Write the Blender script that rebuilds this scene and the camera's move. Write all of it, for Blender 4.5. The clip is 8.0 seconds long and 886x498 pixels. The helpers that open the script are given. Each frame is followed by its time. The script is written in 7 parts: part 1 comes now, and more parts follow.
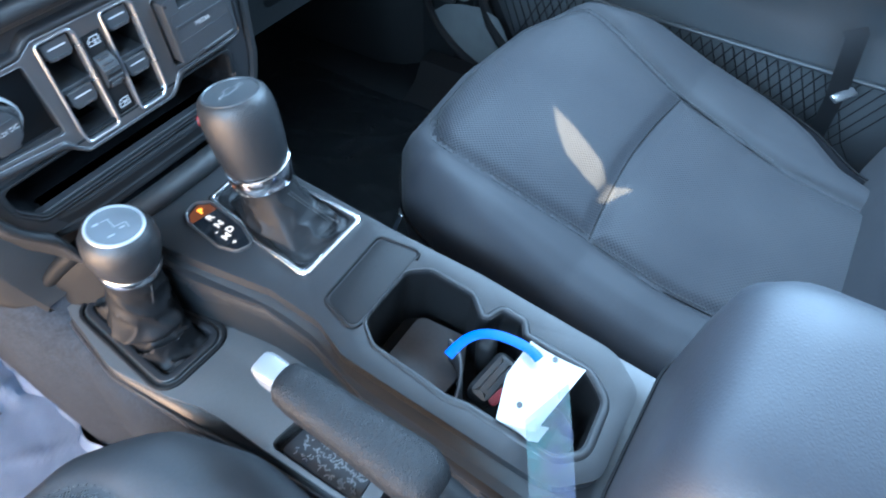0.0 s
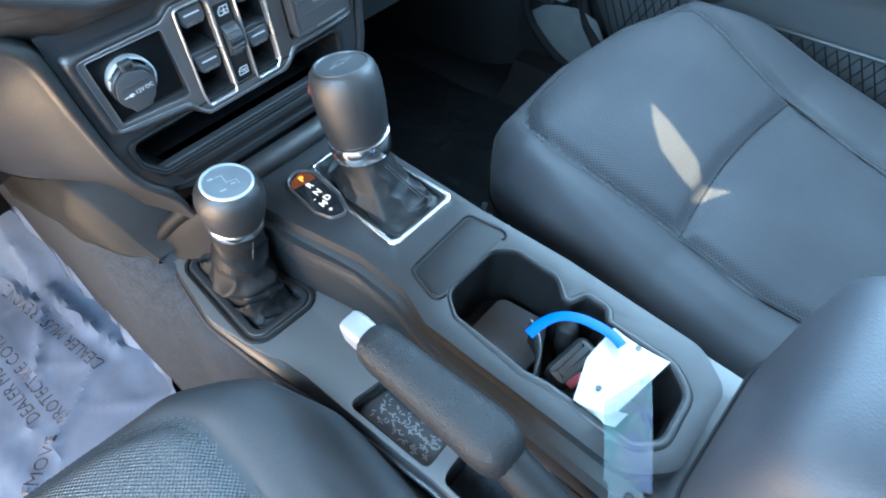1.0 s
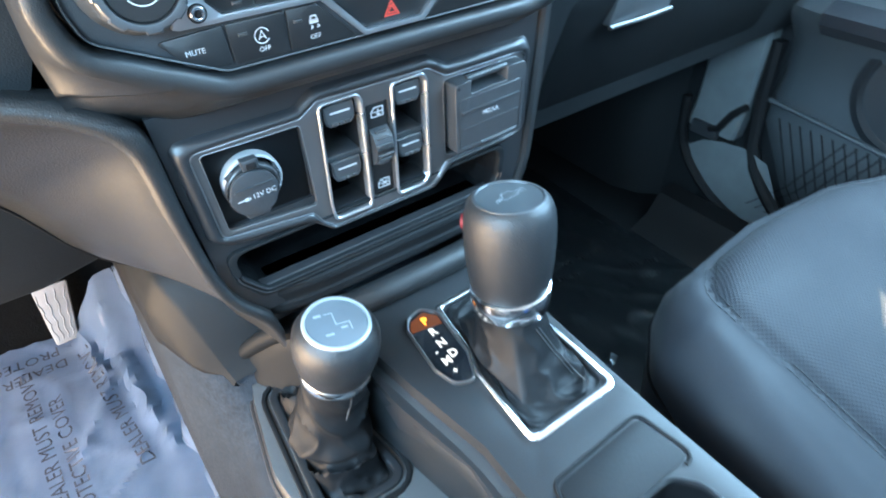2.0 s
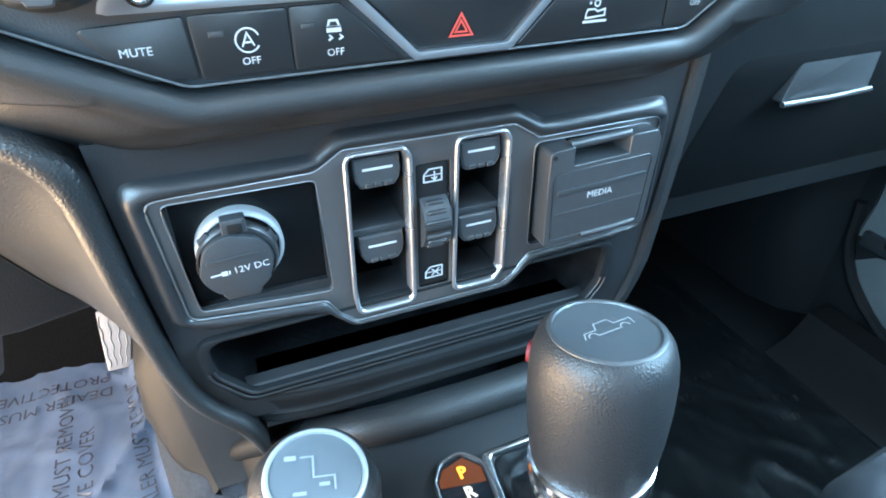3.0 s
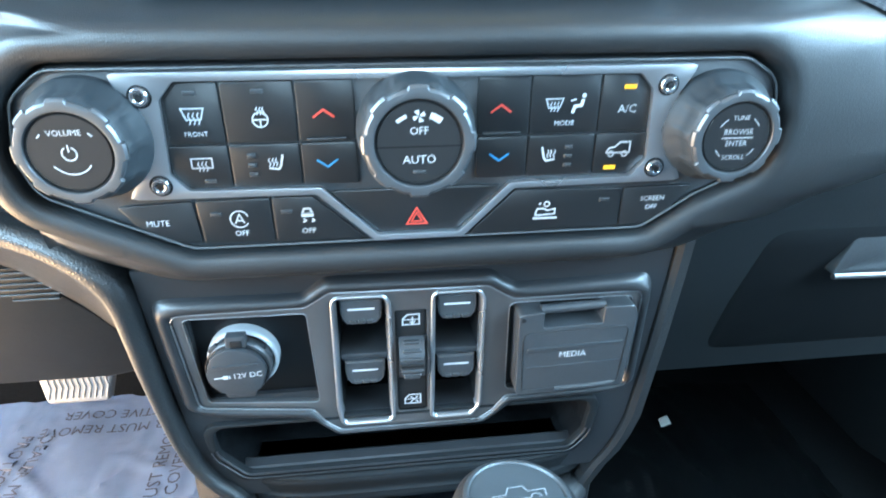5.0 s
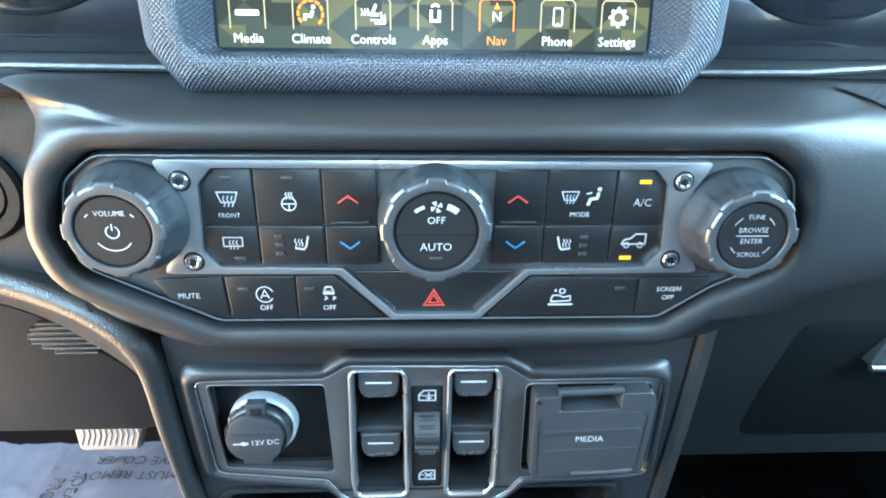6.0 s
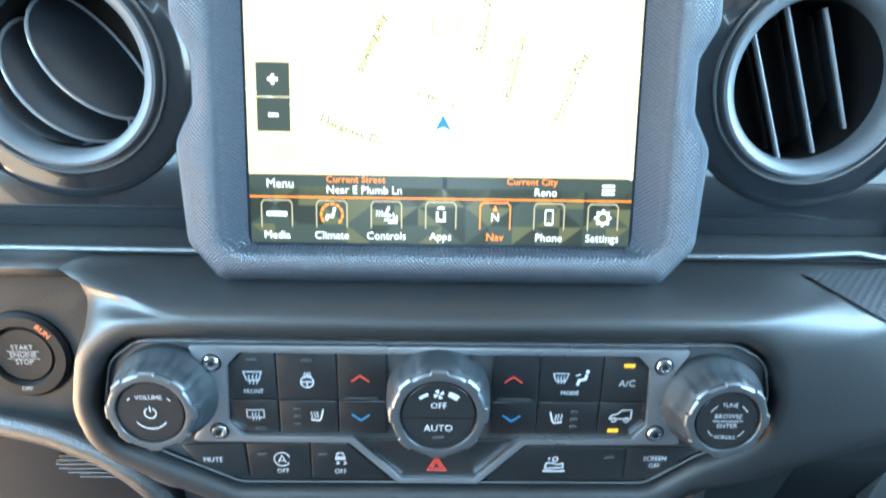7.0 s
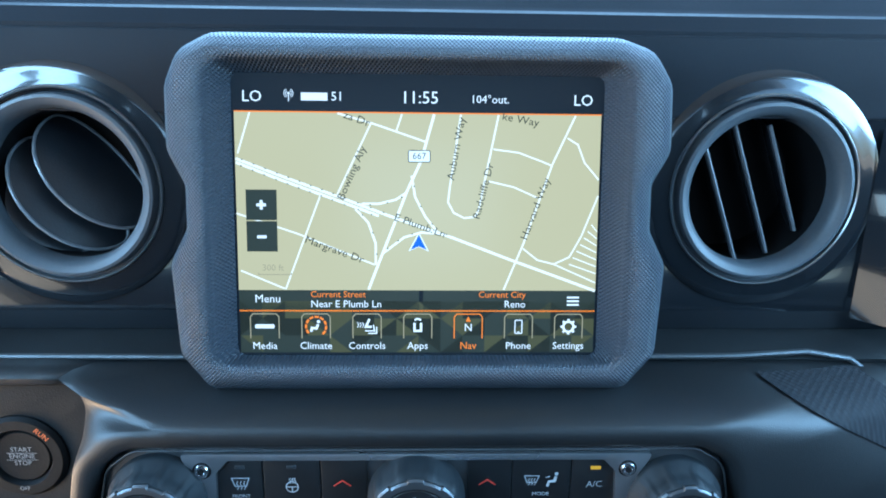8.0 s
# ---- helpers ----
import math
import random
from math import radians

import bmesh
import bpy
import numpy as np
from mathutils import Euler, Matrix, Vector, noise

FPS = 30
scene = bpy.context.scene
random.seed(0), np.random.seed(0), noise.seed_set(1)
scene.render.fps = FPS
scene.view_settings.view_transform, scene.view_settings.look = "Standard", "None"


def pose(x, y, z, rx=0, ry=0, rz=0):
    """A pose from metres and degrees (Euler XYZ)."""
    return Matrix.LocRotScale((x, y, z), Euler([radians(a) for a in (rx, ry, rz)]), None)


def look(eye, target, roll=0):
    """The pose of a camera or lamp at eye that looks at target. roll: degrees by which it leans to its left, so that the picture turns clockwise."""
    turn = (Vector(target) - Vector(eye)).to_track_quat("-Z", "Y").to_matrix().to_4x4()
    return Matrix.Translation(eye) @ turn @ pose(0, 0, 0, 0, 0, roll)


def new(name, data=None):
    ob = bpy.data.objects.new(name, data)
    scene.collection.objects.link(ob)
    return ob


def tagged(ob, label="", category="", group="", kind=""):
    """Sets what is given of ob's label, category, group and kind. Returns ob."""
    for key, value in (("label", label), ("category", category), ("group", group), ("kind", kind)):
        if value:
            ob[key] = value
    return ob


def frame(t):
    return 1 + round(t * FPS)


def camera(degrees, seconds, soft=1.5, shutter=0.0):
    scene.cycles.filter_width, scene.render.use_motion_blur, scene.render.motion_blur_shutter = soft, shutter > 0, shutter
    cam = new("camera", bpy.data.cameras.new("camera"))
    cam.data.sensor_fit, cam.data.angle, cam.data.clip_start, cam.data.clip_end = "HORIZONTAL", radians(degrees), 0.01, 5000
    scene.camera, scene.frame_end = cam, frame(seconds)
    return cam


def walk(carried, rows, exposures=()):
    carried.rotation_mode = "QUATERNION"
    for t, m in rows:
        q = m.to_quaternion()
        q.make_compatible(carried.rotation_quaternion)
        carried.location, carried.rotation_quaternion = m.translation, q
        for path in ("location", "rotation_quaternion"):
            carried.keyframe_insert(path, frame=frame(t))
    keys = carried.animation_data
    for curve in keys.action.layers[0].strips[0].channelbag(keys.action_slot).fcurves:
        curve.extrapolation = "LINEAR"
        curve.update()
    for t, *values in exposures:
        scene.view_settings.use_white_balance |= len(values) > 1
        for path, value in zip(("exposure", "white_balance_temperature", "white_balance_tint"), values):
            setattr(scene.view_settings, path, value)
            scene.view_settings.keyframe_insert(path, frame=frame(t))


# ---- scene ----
cam = camera(73.1, 8.0, 1.8, 0.3)
PATH = [
    (0, (-0.185, -0.42, 0.812), (0.871, 0.294, -0.729), -0.9),
    (0.5, (-0.211, -0.435, 0.814), (0.748, 0.398, -0.731), -2.8),
    (0.8, (-0.214, -0.434, 0.807), (0.729, 0.442, -0.723), -3.8),
    (1, (-0.212, -0.425, 0.801), (0.718, 0.496, -0.712), -4.5),
    (1.2, (-0.215, -0.412, 0.799), (0.718, 0.555, -0.682), -4.4),
    (1.5, (-0.203, -0.376, 0.797), (0.718, 0.663, -0.642), -3.3),
    (1.8, (-0.177, -0.331, 0.772), (0.718, 0.854, -0.568), -2.9),
    (2, (-0.165, -0.302, 0.754), (0.713, 0.958, -0.527), -1.6),
    (2.2, (-0.148, -0.277, 0.741), (0.677, 1.052, -0.505), -0.8),
    (3.3, (-0.075, -0.212, 0.693), (0.5, 1.365, -0.395), -0.1),
    (3.5, (-0.07, -0.209, 0.689), (0.471, 1.387, -0.388), -0.1),
    (4, (-0.062, -0.213, 0.686), (0.38, 1.456, -0.325), -0.2),
    (4.3, (-0.055, -0.224, 0.706), (0.324, 1.47, -0.288), 0.1),
    (4.5, (-0.045, -0.235, 0.728), (0.281, 1.473, -0.261), 0.1),
    (4.7, (-0.034, -0.243, 0.742), (0.24, 1.485, -0.226), 0.1),
    (5, (-0.017, -0.251, 0.756), (0.195, 1.502, -0.183), 0.3),
    (5.2, (-0.007, -0.248, 0.764), (0.158, 1.523, -0.15), 0.3),
    (6.3, (-0.008, -0.254, 0.775), (0.059, 1.608, 0.048), 0.9),
    (6.5, (-0.008, -0.253, 0.785), (0.044, 1.621, 0.09), 0.9),
    (6.8, (-0.009, -0.258, 0.811), (0.04, 1.64, 0.181), 1.0),
    (7, (-0.005, -0.261, 0.829), (0.038, 1.649, 0.236), 1.1),
    (7.3, (-0.005, -0.264, 0.854), (0.04, 1.653, 0.286), 1.0),
    (7.5, (-0.001, -0.268, 0.863), (0.047, 1.659, 0.329), 1.0),
    (8, (0.003, -0.271, 0.871), (0.063, 1.667, 0.38), 0.7),
]
EXPOSURE = [(t, stops + 0.2, kelvin, max(-2, 6 - 5 * t)) for t, stops, kelvin in ((0.0, 3.12, 5400), (0.8, 3.12, 5400), (1.6, 3.24, 5400), (2.1, 3.38, 5400), (3.5, 3.36, 5600), (4.4, 3.50, 5640), (5.2, 3.49, 5620), (6.5, 3.32, 5650), (6.9, 3.32, 5600), (7.1, 2.92, 5450), (7.3, 2.54, 5150), (7.5, 2.22, 4880), (7.7, 1.93, 4820), (8.0, 1.8, 4800))]
walk(cam, [(t, look(eye, target, roll)) for t, eye, target, roll in PATH], EXPOSURE)

from mathutils.bvhtree import BVHTree

# ---- light ----
world = bpy.data.worlds.new("world")
scene.world = world
world.use_nodes = True
SUN_TO = Vector((0.30, -0.10, 0.95)).normalized()
sky = world.node_tree.nodes.new("ShaderNodeTexSky")
sky.sky_type, sky.sun_disc = "NISHITA", False
sky.sun_elevation = math.asin(SUN_TO.z)
sky.sun_rotation = math.atan2(SUN_TO.x, SUN_TO.y)
world.node_tree.links.new(sky.outputs[0], world.node_tree.nodes["Background"].inputs[0])
world.node_tree.nodes["Background"].inputs[1].default_value = 0.15
sun = new("sun", bpy.data.lights.new("sun", "SUN"))
sun.data.energy, sun.data.angle, sun.data.color = 5.0, radians(0.35), (1.0, 0.74, 0.42)
sun.matrix_world = look(SUN_TO * 20, (0, 0, 0))


def opening_light(name, eye, target, wide, high, watts, color):
    """The sky's light through one of the car's openings."""
    lamp = new(name, bpy.data.lights.new(name, "AREA"))
    lamp.data.shape, lamp.data.size, lamp.data.size_y = "RECTANGLE", wide, high
    lamp.data.energy, lamp.data.color = watts, color
    lamp.matrix_world = look(eye, target)
    return lamp


opening_light("driver_door_sky", (-0.88, -0.42, 1.14), (-0.1, -0.25, 0.35), 1.3, 0.34, 7.0, (0.62, 0.83, 1.0))
opening_light("driver_door_ground", (-0.90, -0.05, 0.40), (0.2, -0.02, 0.55), 0.8, 0.36, 3.9, (1.0, 0.56, 0.27))
opening_light("windscreen_sky", (0, 0.85, 1.62), (0, -0.15, 0.6), 1.7, 0.8, 11.5, (0.60, 0.82, 1.0))
opening_light("rear_window_sky", (0, -1.66, 1.0), (0, 0, 0.65), 1.2, 0.4, 1.2, (0.70, 0.87, 1.0))
opening_light("passenger_window_sky", (0.84, -0.24, 1.06), (0, -0.1, 0.45), 0.9, 0.30, 5.6, (0.58, 0.81, 1.0))


# ---- materials ----
def material(name, color, rough=0.5, metal=0.0, grain=0.0, bump=0.0, vary=0.12, big=9.0, kind="noise", coat=0.0, spec=0.5, rvary=0.12, sheen=0.0):
    """A surface with colour varied at two scales, and a relief of cells or grain (cells in the metre: grain)."""
    m = bpy.data.materials.new(name)
    m.use_nodes = True
    nt = m.node_tree
    n, ln = nt.nodes, nt.links.new
    b = n["Principled BSDF"]
    b.inputs["Roughness"].default_value, b.inputs["Metallic"].default_value = rough, metal
    b.inputs["Coat Weight"].default_value, b.inputs["Specular IOR Level"].default_value = coat, spec
    b.inputs["Sheen Weight"].default_value = sheen
    tc = n.new("ShaderNodeTexCoord")
    def noise_tex(scale, detail=4):
        t = n.new("ShaderNodeTexNoise")
        t.inputs["Scale"].default_value, t.inputs["Detail"].default_value = scale, detail
        ln(tc.outputs["Object"], t.inputs["Vector"])
        return t
    large, fine = noise_tex(big), noise_tex(max(grain, 60) * 0.6, 6)
    mixer = n.new("ShaderNodeMath")
    mixer.operation = "MULTIPLY_ADD"
    ln(fine.outputs[0], mixer.inputs[0])
    mixer.inputs[1].default_value = 0.5
    half = n.new("ShaderNodeMath")
    half.operation = "MULTIPLY"
    ln(large.outputs[0], half.inputs[0])
    half.inputs[1].default_value = 0.5
    ln(half.outputs[0], mixer.inputs[2])
    ramp = n.new("ShaderNodeMapRange")
    ramp.inputs["From Min"].default_value, ramp.inputs["From Max"].default_value = 0.3, 0.7
    ramp.inputs["To Min"].default_value, ramp.inputs["To Max"].default_value = 1 - vary, 1 + vary
    ln(mixer.outputs[0], ramp.inputs[0])
    mul = n.new("ShaderNodeVectorMath")
    mul.operation = "SCALE"
    mul.inputs[0].default_value = color
    ln(ramp.outputs[0], mul.inputs["Scale"])
    ln(mul.outputs[0], b.inputs["Base Color"])
    rr = n.new("ShaderNodeMapRange")
    rr.inputs["From Min"].default_value, rr.inputs["From Max"].default_value = 0.3, 0.7
    rr.inputs["To Min"].default_value, rr.inputs["To Max"].default_value = max(0.02, rough * (1 - rvary)), min(1, rough * (1 + rvary))
    ln(large.outputs[0], rr.inputs[0])
    ln(rr.outputs[0], b.inputs["Roughness"])
    if bump:
        if kind == "cells":
            h = n.new("ShaderNodeTexVoronoi")
            h.feature = "DISTANCE_TO_EDGE"
            h.inputs["Scale"].default_value = grain
            ln(tc.outputs["Object"], h.inputs["Vector"])
            out = h.outputs["Distance"]
        elif kind == "weave":
            sep = n.new("ShaderNodeSeparateXYZ")
            ln(tc.outputs["Object"], sep.inputs[0])
            waves = []
            for axis, mate in ((0, 1), (1, 0)):
                s = n.new("ShaderNodeMath")
                s.operation = "MULTIPLY"
                s.inputs[1].default_value = grain
                ln(sep.outputs[axis], s.inputs[0])
                w = n.new("ShaderNodeMath")
                w.operation = "SINE"
                ln(s.outputs[0], w.inputs[0])
                waves.append(w)
            t = n.new("ShaderNodeMath")
            t.operation = "MULTIPLY"
            ln(waves[0].outputs[0], t.inputs[0])
            ln(waves[1].outputs[0], t.inputs[1])
            out = t.outputs[0]
        elif kind == "diamond":
            sep = n.new("ShaderNodeSeparateXYZ")
            ln(tc.outputs["Object"], sep.inputs[0])
            waves = []
            for sign in (1, -1):
                s = n.new("ShaderNodeMath")
                s.operation = "MULTIPLY_ADD"
                ln(sep.outputs[2], s.inputs[0])
                s.inputs[1].default_value = sign * 1.0
                ln(sep.outputs[0], s.inputs[2])
                k = n.new("ShaderNodeMath")
                k.operation = "MULTIPLY"
                k.inputs[1].default_value = grain
                ln(s.outputs[0], k.inputs[0])
                w = n.new("ShaderNodeMath")
                w.operation = "SINE"
                ln(k.outputs[0], w.inputs[0])
                waves.append(w)
            t = n.new("ShaderNodeMath")
            t.operation = "ADD"
            ln(waves[0].outputs[0], t.inputs[0])
            ln(waves[1].outputs[0], t.inputs[1])
            out = t.outputs[0]
        else:
            out = noise_tex(grain, 3).outputs[0]
        bp = n.new("ShaderNodeBump")
        bp.inputs["Strength"].default_value, bp.inputs["Distance"].default_value = bump, 0.0006
        ln(out, bp.inputs["Height"])
        ln(bp.outputs[0], b.inputs["Normal"])
    return m


def glow(name, color, strength):
    m = bpy.data.materials.new(name)
    m.use_nodes = True
    b = m.node_tree.nodes["Principled BSDF"]
    b.inputs["Base Color"].default_value = (0.01, 0.01, 0.01, 1)
    b.inputs["Roughness"].default_value, b.inputs["Specular IOR Level"].default_value = 0.2, 0.15
    b.inputs["Emission Color"].default_value = (*color, 1)
    b.inputs["Emission Strength"].default_value = strength
    return m


VINYL = material("soft_vinyl", (0.0090, 0.0096, 0.0105), 0.44, grain=1000, bump=0.2, kind="cells", spec=0.5)
VINYL_DARK = material("hard_vinyl", (0.015, 0.016, 0.018), 0.46, grain=900, bump=0.2, kind="cells")
DASHTOP = material("matt_dash_top", (0.0085, 0.0101, 0.0140), 0.72, grain=1000, bump=0.15, kind="cells", spec=0.2)
GLOVE = material("matt_black_trim", (0.0105, 0.0118, 0.0130), 0.55, grain=700, bump=0.3, kind="cells", spec=0.22)
# darker copy of the matt trim: shade low on the dash put into the colour
GLOVELOW = material("shaded_black_trim", (0.0065, 0.0072, 0.0080), 0.62, grain=700, bump=0.3, kind="cells", spec=0.14)
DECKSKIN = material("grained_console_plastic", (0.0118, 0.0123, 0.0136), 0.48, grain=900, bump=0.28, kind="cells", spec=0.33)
SIDESKIN = material("coarse_grained_vinyl", (0.0105, 0.0108, 0.0115), 0.42, grain=560, bump=0.42, kind="cells", spec=0.5)
BARSKIN = material("grained_roll_vinyl", (0.0120, 0.0123, 0.0130), 0.50, grain=700, bump=0.5, kind="cells", spec=0.38)
SOCKETBLACK = material("smooth_black_plate", (0.0030, 0.0032, 0.0036), 0.32, vary=0.1, spec=0.22)
CUPMAT = material("grey_cup_mat", (0.055, 0.056, 0.060), 0.6, grain=500, bump=0.3, spec=0.4)
PALEPLASTIC = material("pale_silver_plastic", (0.20, 0.197, 0.20), 0.42, 0.25, vary=0.04)
STACK = material("satin_black_plastic", (0.013, 0.0135, 0.015), 0.40, grain=1000, bump=0.14, kind="cells", spec=0.42)
GLOSS = material("piano_black", (0.009, 0.0105, 0.013), 0.15, vary=0.05, coat=0.6, rvary=0.3)
BUTTON = material("button_black", (0.0085, 0.0085, 0.009), 0.33, grain=1200, bump=0.06, spec=0.58)
GREYPL = material("charcoal_plastic", (0.024, 0.0255, 0.028), 0.38, grain=900, bump=0.2, kind="cells")
SATIN = material("satin_silver", (0.42, 0.43, 0.45), 0.28, 0.9, vary=0.05)
CHROME = material("bright_chrome", (0.80, 0.81, 0.83), 0.17, 1.0, vary=0.03, rvary=0.3)
DARKCHROME = material("dark_satin_metal", (0.165, 0.160, 0.160), 0.34, 0.85, vary=0.05)
RINGMETAL = material("brushed_ring_metal", (0.26, 0.265, 0.275), 0.34, 0.9, vary=0.06)
KNOBRING = material("satin_knob_ring", (0.095, 0.100, 0.108), 0.42, 0.8, vary=0.06)
SLAT = material("slat_plastic", (0.0130, 0.0155, 0.0200), 0.40, grain=800, bump=0.15)
SLATEDGE = material("pale_slat_edge", (0.150, 0.160, 0.175), 0.36, grain=800, bump=0.1)
VENTRING = material("grey_vent_ring", (0.062, 0.069, 0.079), 0.52, grain=900, bump=0.1)
KNURL = material("knob_rubber", (0.0135, 0.0165, 0.0195), 0.58, grain=300, bump=0.12, spec=0.3)
BEZEL = material("textured_bezel_plastic", (0.034, 0.040, 0.052), 0.42, grain=3300, bump=0.55, kind="diamond")
RUBBER = material("black_rubber", (0.006, 0.006, 0.0065), 0.6, grain=700, bump=0.2, spec=0.2)
LEATHER = material("black_leather", (0.0062, 0.0065, 0.0072), 0.50, grain=800, bump=0.4, kind="cells", spec=0.17)
KNOBSKIN = material("knob_leather", (0.0100, 0.0105, 0.0116), 0.46, grain=620, bump=0.5, kind="cells", spec=0.42)
GRIPSKIN = material("grip_leather", (0.0078, 0.0082, 0.0092), 0.52, grain=560, bump=1.25, kind="cells", spec=0.29)
ARMSKIN = material("armrest_vinyl", (0.0185, 0.0210, 0.0265), 0.56, spec=0.36, grain=420, bump=0.3, kind="cells")
# console plastic with the window light on the lower deck put into its colour
DECKLOW = material("lit_deck_plastic", (0.060, 0.0602, 0.0615), 0.44, grain=900, bump=0.2, kind="cells", spec=0.6)
STRIPMETAL = material("dim_trim_metal", (0.075, 0.079, 0.084), 0.40, 0.6, grain=700, bump=0.3)
SEATSKIN = material("seat_vinyl", (0.0132, 0.0142, 0.0176), 0.66, grain=800, bump=0.3, kind="cells", spec=0.22, sheen=0.03)
# driver's seat: same vinyl, made paler to carry the door light in its colour
DRIVERSKIN = material("lit_seat_vinyl", (0.0200, 0.0208, 0.0232), 0.60, grain=800, bump=0.35, kind="cells", spec=0.30)
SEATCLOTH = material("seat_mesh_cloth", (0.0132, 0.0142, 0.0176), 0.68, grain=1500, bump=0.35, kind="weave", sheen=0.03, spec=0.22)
# driver's insert: same cloth, door light painted in as a paler colour, stronger weave
DRIVERCLOTH = material("lit_seat_mesh_cloth", (0.036, 0.038, 0.041), 0.50, grain=1900, bump=1.0, kind="weave", spec=0.5)
CARPET = material("grey_carpet", (0.022, 0.026, 0.032), 0.95, grain=520, bump=1.0, vary=0.42, big=70, spec=0.08)
CARPETDARK = material("black_carpet", (0.0070, 0.0078, 0.0085), 0.95, grain=420, bump=1.0, vary=0.35, big=160, spec=0.05)
STITCH = material("grey_thread", (0.024, 0.026, 0.028), 0.7)
SEAM = material("seam_shadow_piping", (0.006, 0.006, 0.0066), 0.8, spec=0.1)
PAPER = material("white_paper", (0.66, 0.655, 0.645), 0.7, vary=0.04)
BLUE = material("blue_strap_plastic", (0.001, 0.062, 0.34), 0.6, vary=0.06, spec=0.3)
RED = material("red_plastic", (0.11, 0.007, 0.010), 0.5, spec=0.3)
INK = material("white_ink", (0.31, 0.325, 0.34), 0.5, vary=0.03)
GREYINK = material("grey_ink", (0.22, 0.23, 0.24), 0.5, vary=0.03)
PALEMETAL = material("brushed_pedal_metal", (0.20, 0.205, 0.215), 0.5, 0.2)
KNOBDISC = material("knob_disc", (0.040, 0.044, 0.048), 0.30, coat=0.2)
DISC = material("smoked_disc", (0.085, 0.094, 0.105), 0.32, coat=0.1)
PALERING = material("pale_silver_ring", (0.34, 0.355, 0.37), 0.45, 0.5, vary=0.05)
REDINK = material("red_ink", (0.34, 0.035, 0.022), 0.5, vary=0.03)
BLUEINK = material("blue_ink", (0.035, 0.15, 0.29), 0.5, vary=0.03)
ORANGEINK = material("orange_ink", (0.65, 0.14, 0.03), 0.5, vary=0.03)
DARKINK = material("dark_ink", (0.03, 0.035, 0.05), 0.6, vary=0.03)
MATPRINT = material("light_grey_print", (0.16, 0.165, 0.17), 0.5)
AMBER = glow("amber_lamp", (1.0, 0.55, 0.02), 0.16)
AMBERGLOW = glow("amber_backlight", (0.34, 0.075, 0.006), 0.055)
LITWHITE = glow("lit_white", (1.0, 0.90, 0.82), 0.16)
LITORANGE = glow("lit_orange", (1.0, 0.26, 0.015), 0.5)
CUBBYSKIN = material("speckled_rubber", (0.0040, 0.0044, 0.0050), 0.62, grain=260, bump=1.0, vary=0.6, big=120, spec=0.03)
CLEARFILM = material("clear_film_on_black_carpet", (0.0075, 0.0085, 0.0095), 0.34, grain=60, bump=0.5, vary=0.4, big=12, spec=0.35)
HEADLINER = material("headliner", (0.35, 0.35, 0.35), 0.9, grain=500, bump=0.3)
PILLARPAINT = material("grey_pillar_paint", (0.105, 0.118, 0.122), 0.5, vary=0.15)
DOORTRIM = material("dark_door_trim", (0.040, 0.045, 0.049), 0.5, grain=900, bump=0.2, kind="cells")
CONCRETE = material("sunlit_concrete", (0.42, 0.36, 0.29), 0.9, grain=40, bump=0.3, vary=0.2, big=0.6)


# ---- mesh helpers ----
def empty(name, **tags):
    return tagged(new(name), **tags)


def part(name, bm, mat, parent=None, label="", smooth=35):
    """Links a bmesh as one mesh object under a thing or a part."""
    me = bpy.data.meshes.new(name)
    bmesh.ops.recalc_face_normals(bm, faces=bm.faces)
    if smooth:
        lim = radians(smooth)
        for f in bm.faces:
            f.smooth = True
        for e in bm.edges:
            if len(e.link_faces) == 2 and e.calc_face_angle(0) > lim:
                e.smooth = False
    bm.to_mesh(me)
    bm.free()
    me.materials.append(mat)
    ob = new(name, me)
    ob.parent = parent
    if label:
        ob["label"] = label
    return ob


def rounded(pts, r, n=5):
    """A polygon with its corners rounded; r may be one number or one for each corner."""
    out = []
    k = len(pts)
    for i in range(k):
        p, a, b = Vector(pts[i]), Vector(pts[i - 1]), Vector(pts[(i + 1) % k])
        rad = r[i] if isinstance(r, (list, tuple)) else r
        u, v = (a - p), (b - p)
        lu, lv = u.length, v.length
        u.normalize()
        v.normalize()
        ang = u.angle(v)
        if rad <= 0 or ang > 3.1:
            out.append(tuple(p))
            continue
        d = min(rad / math.tan(ang / 2), lu * 0.48, lv * 0.48)
        s, e = p + u * d, p + v * d
        for j in range(n + 1):
            t = j / n
            q = s * (1 - t) ** 2 + p * 2 * t * (1 - t) + e * t ** 2
            out.append(tuple(q))
    return out


def box2(x0, z0, x1, z1):
    return [(x0, z0), (x1, z0), (x1, z1), (x0, z1)]


def disc2(cx, cz, r, n=32, start=0.0):
    return [(cx + r * math.cos(start + 2 * math.pi * i / n), cz + r * math.sin(start + 2 * math.pi * i / n)) for i in range(n)]


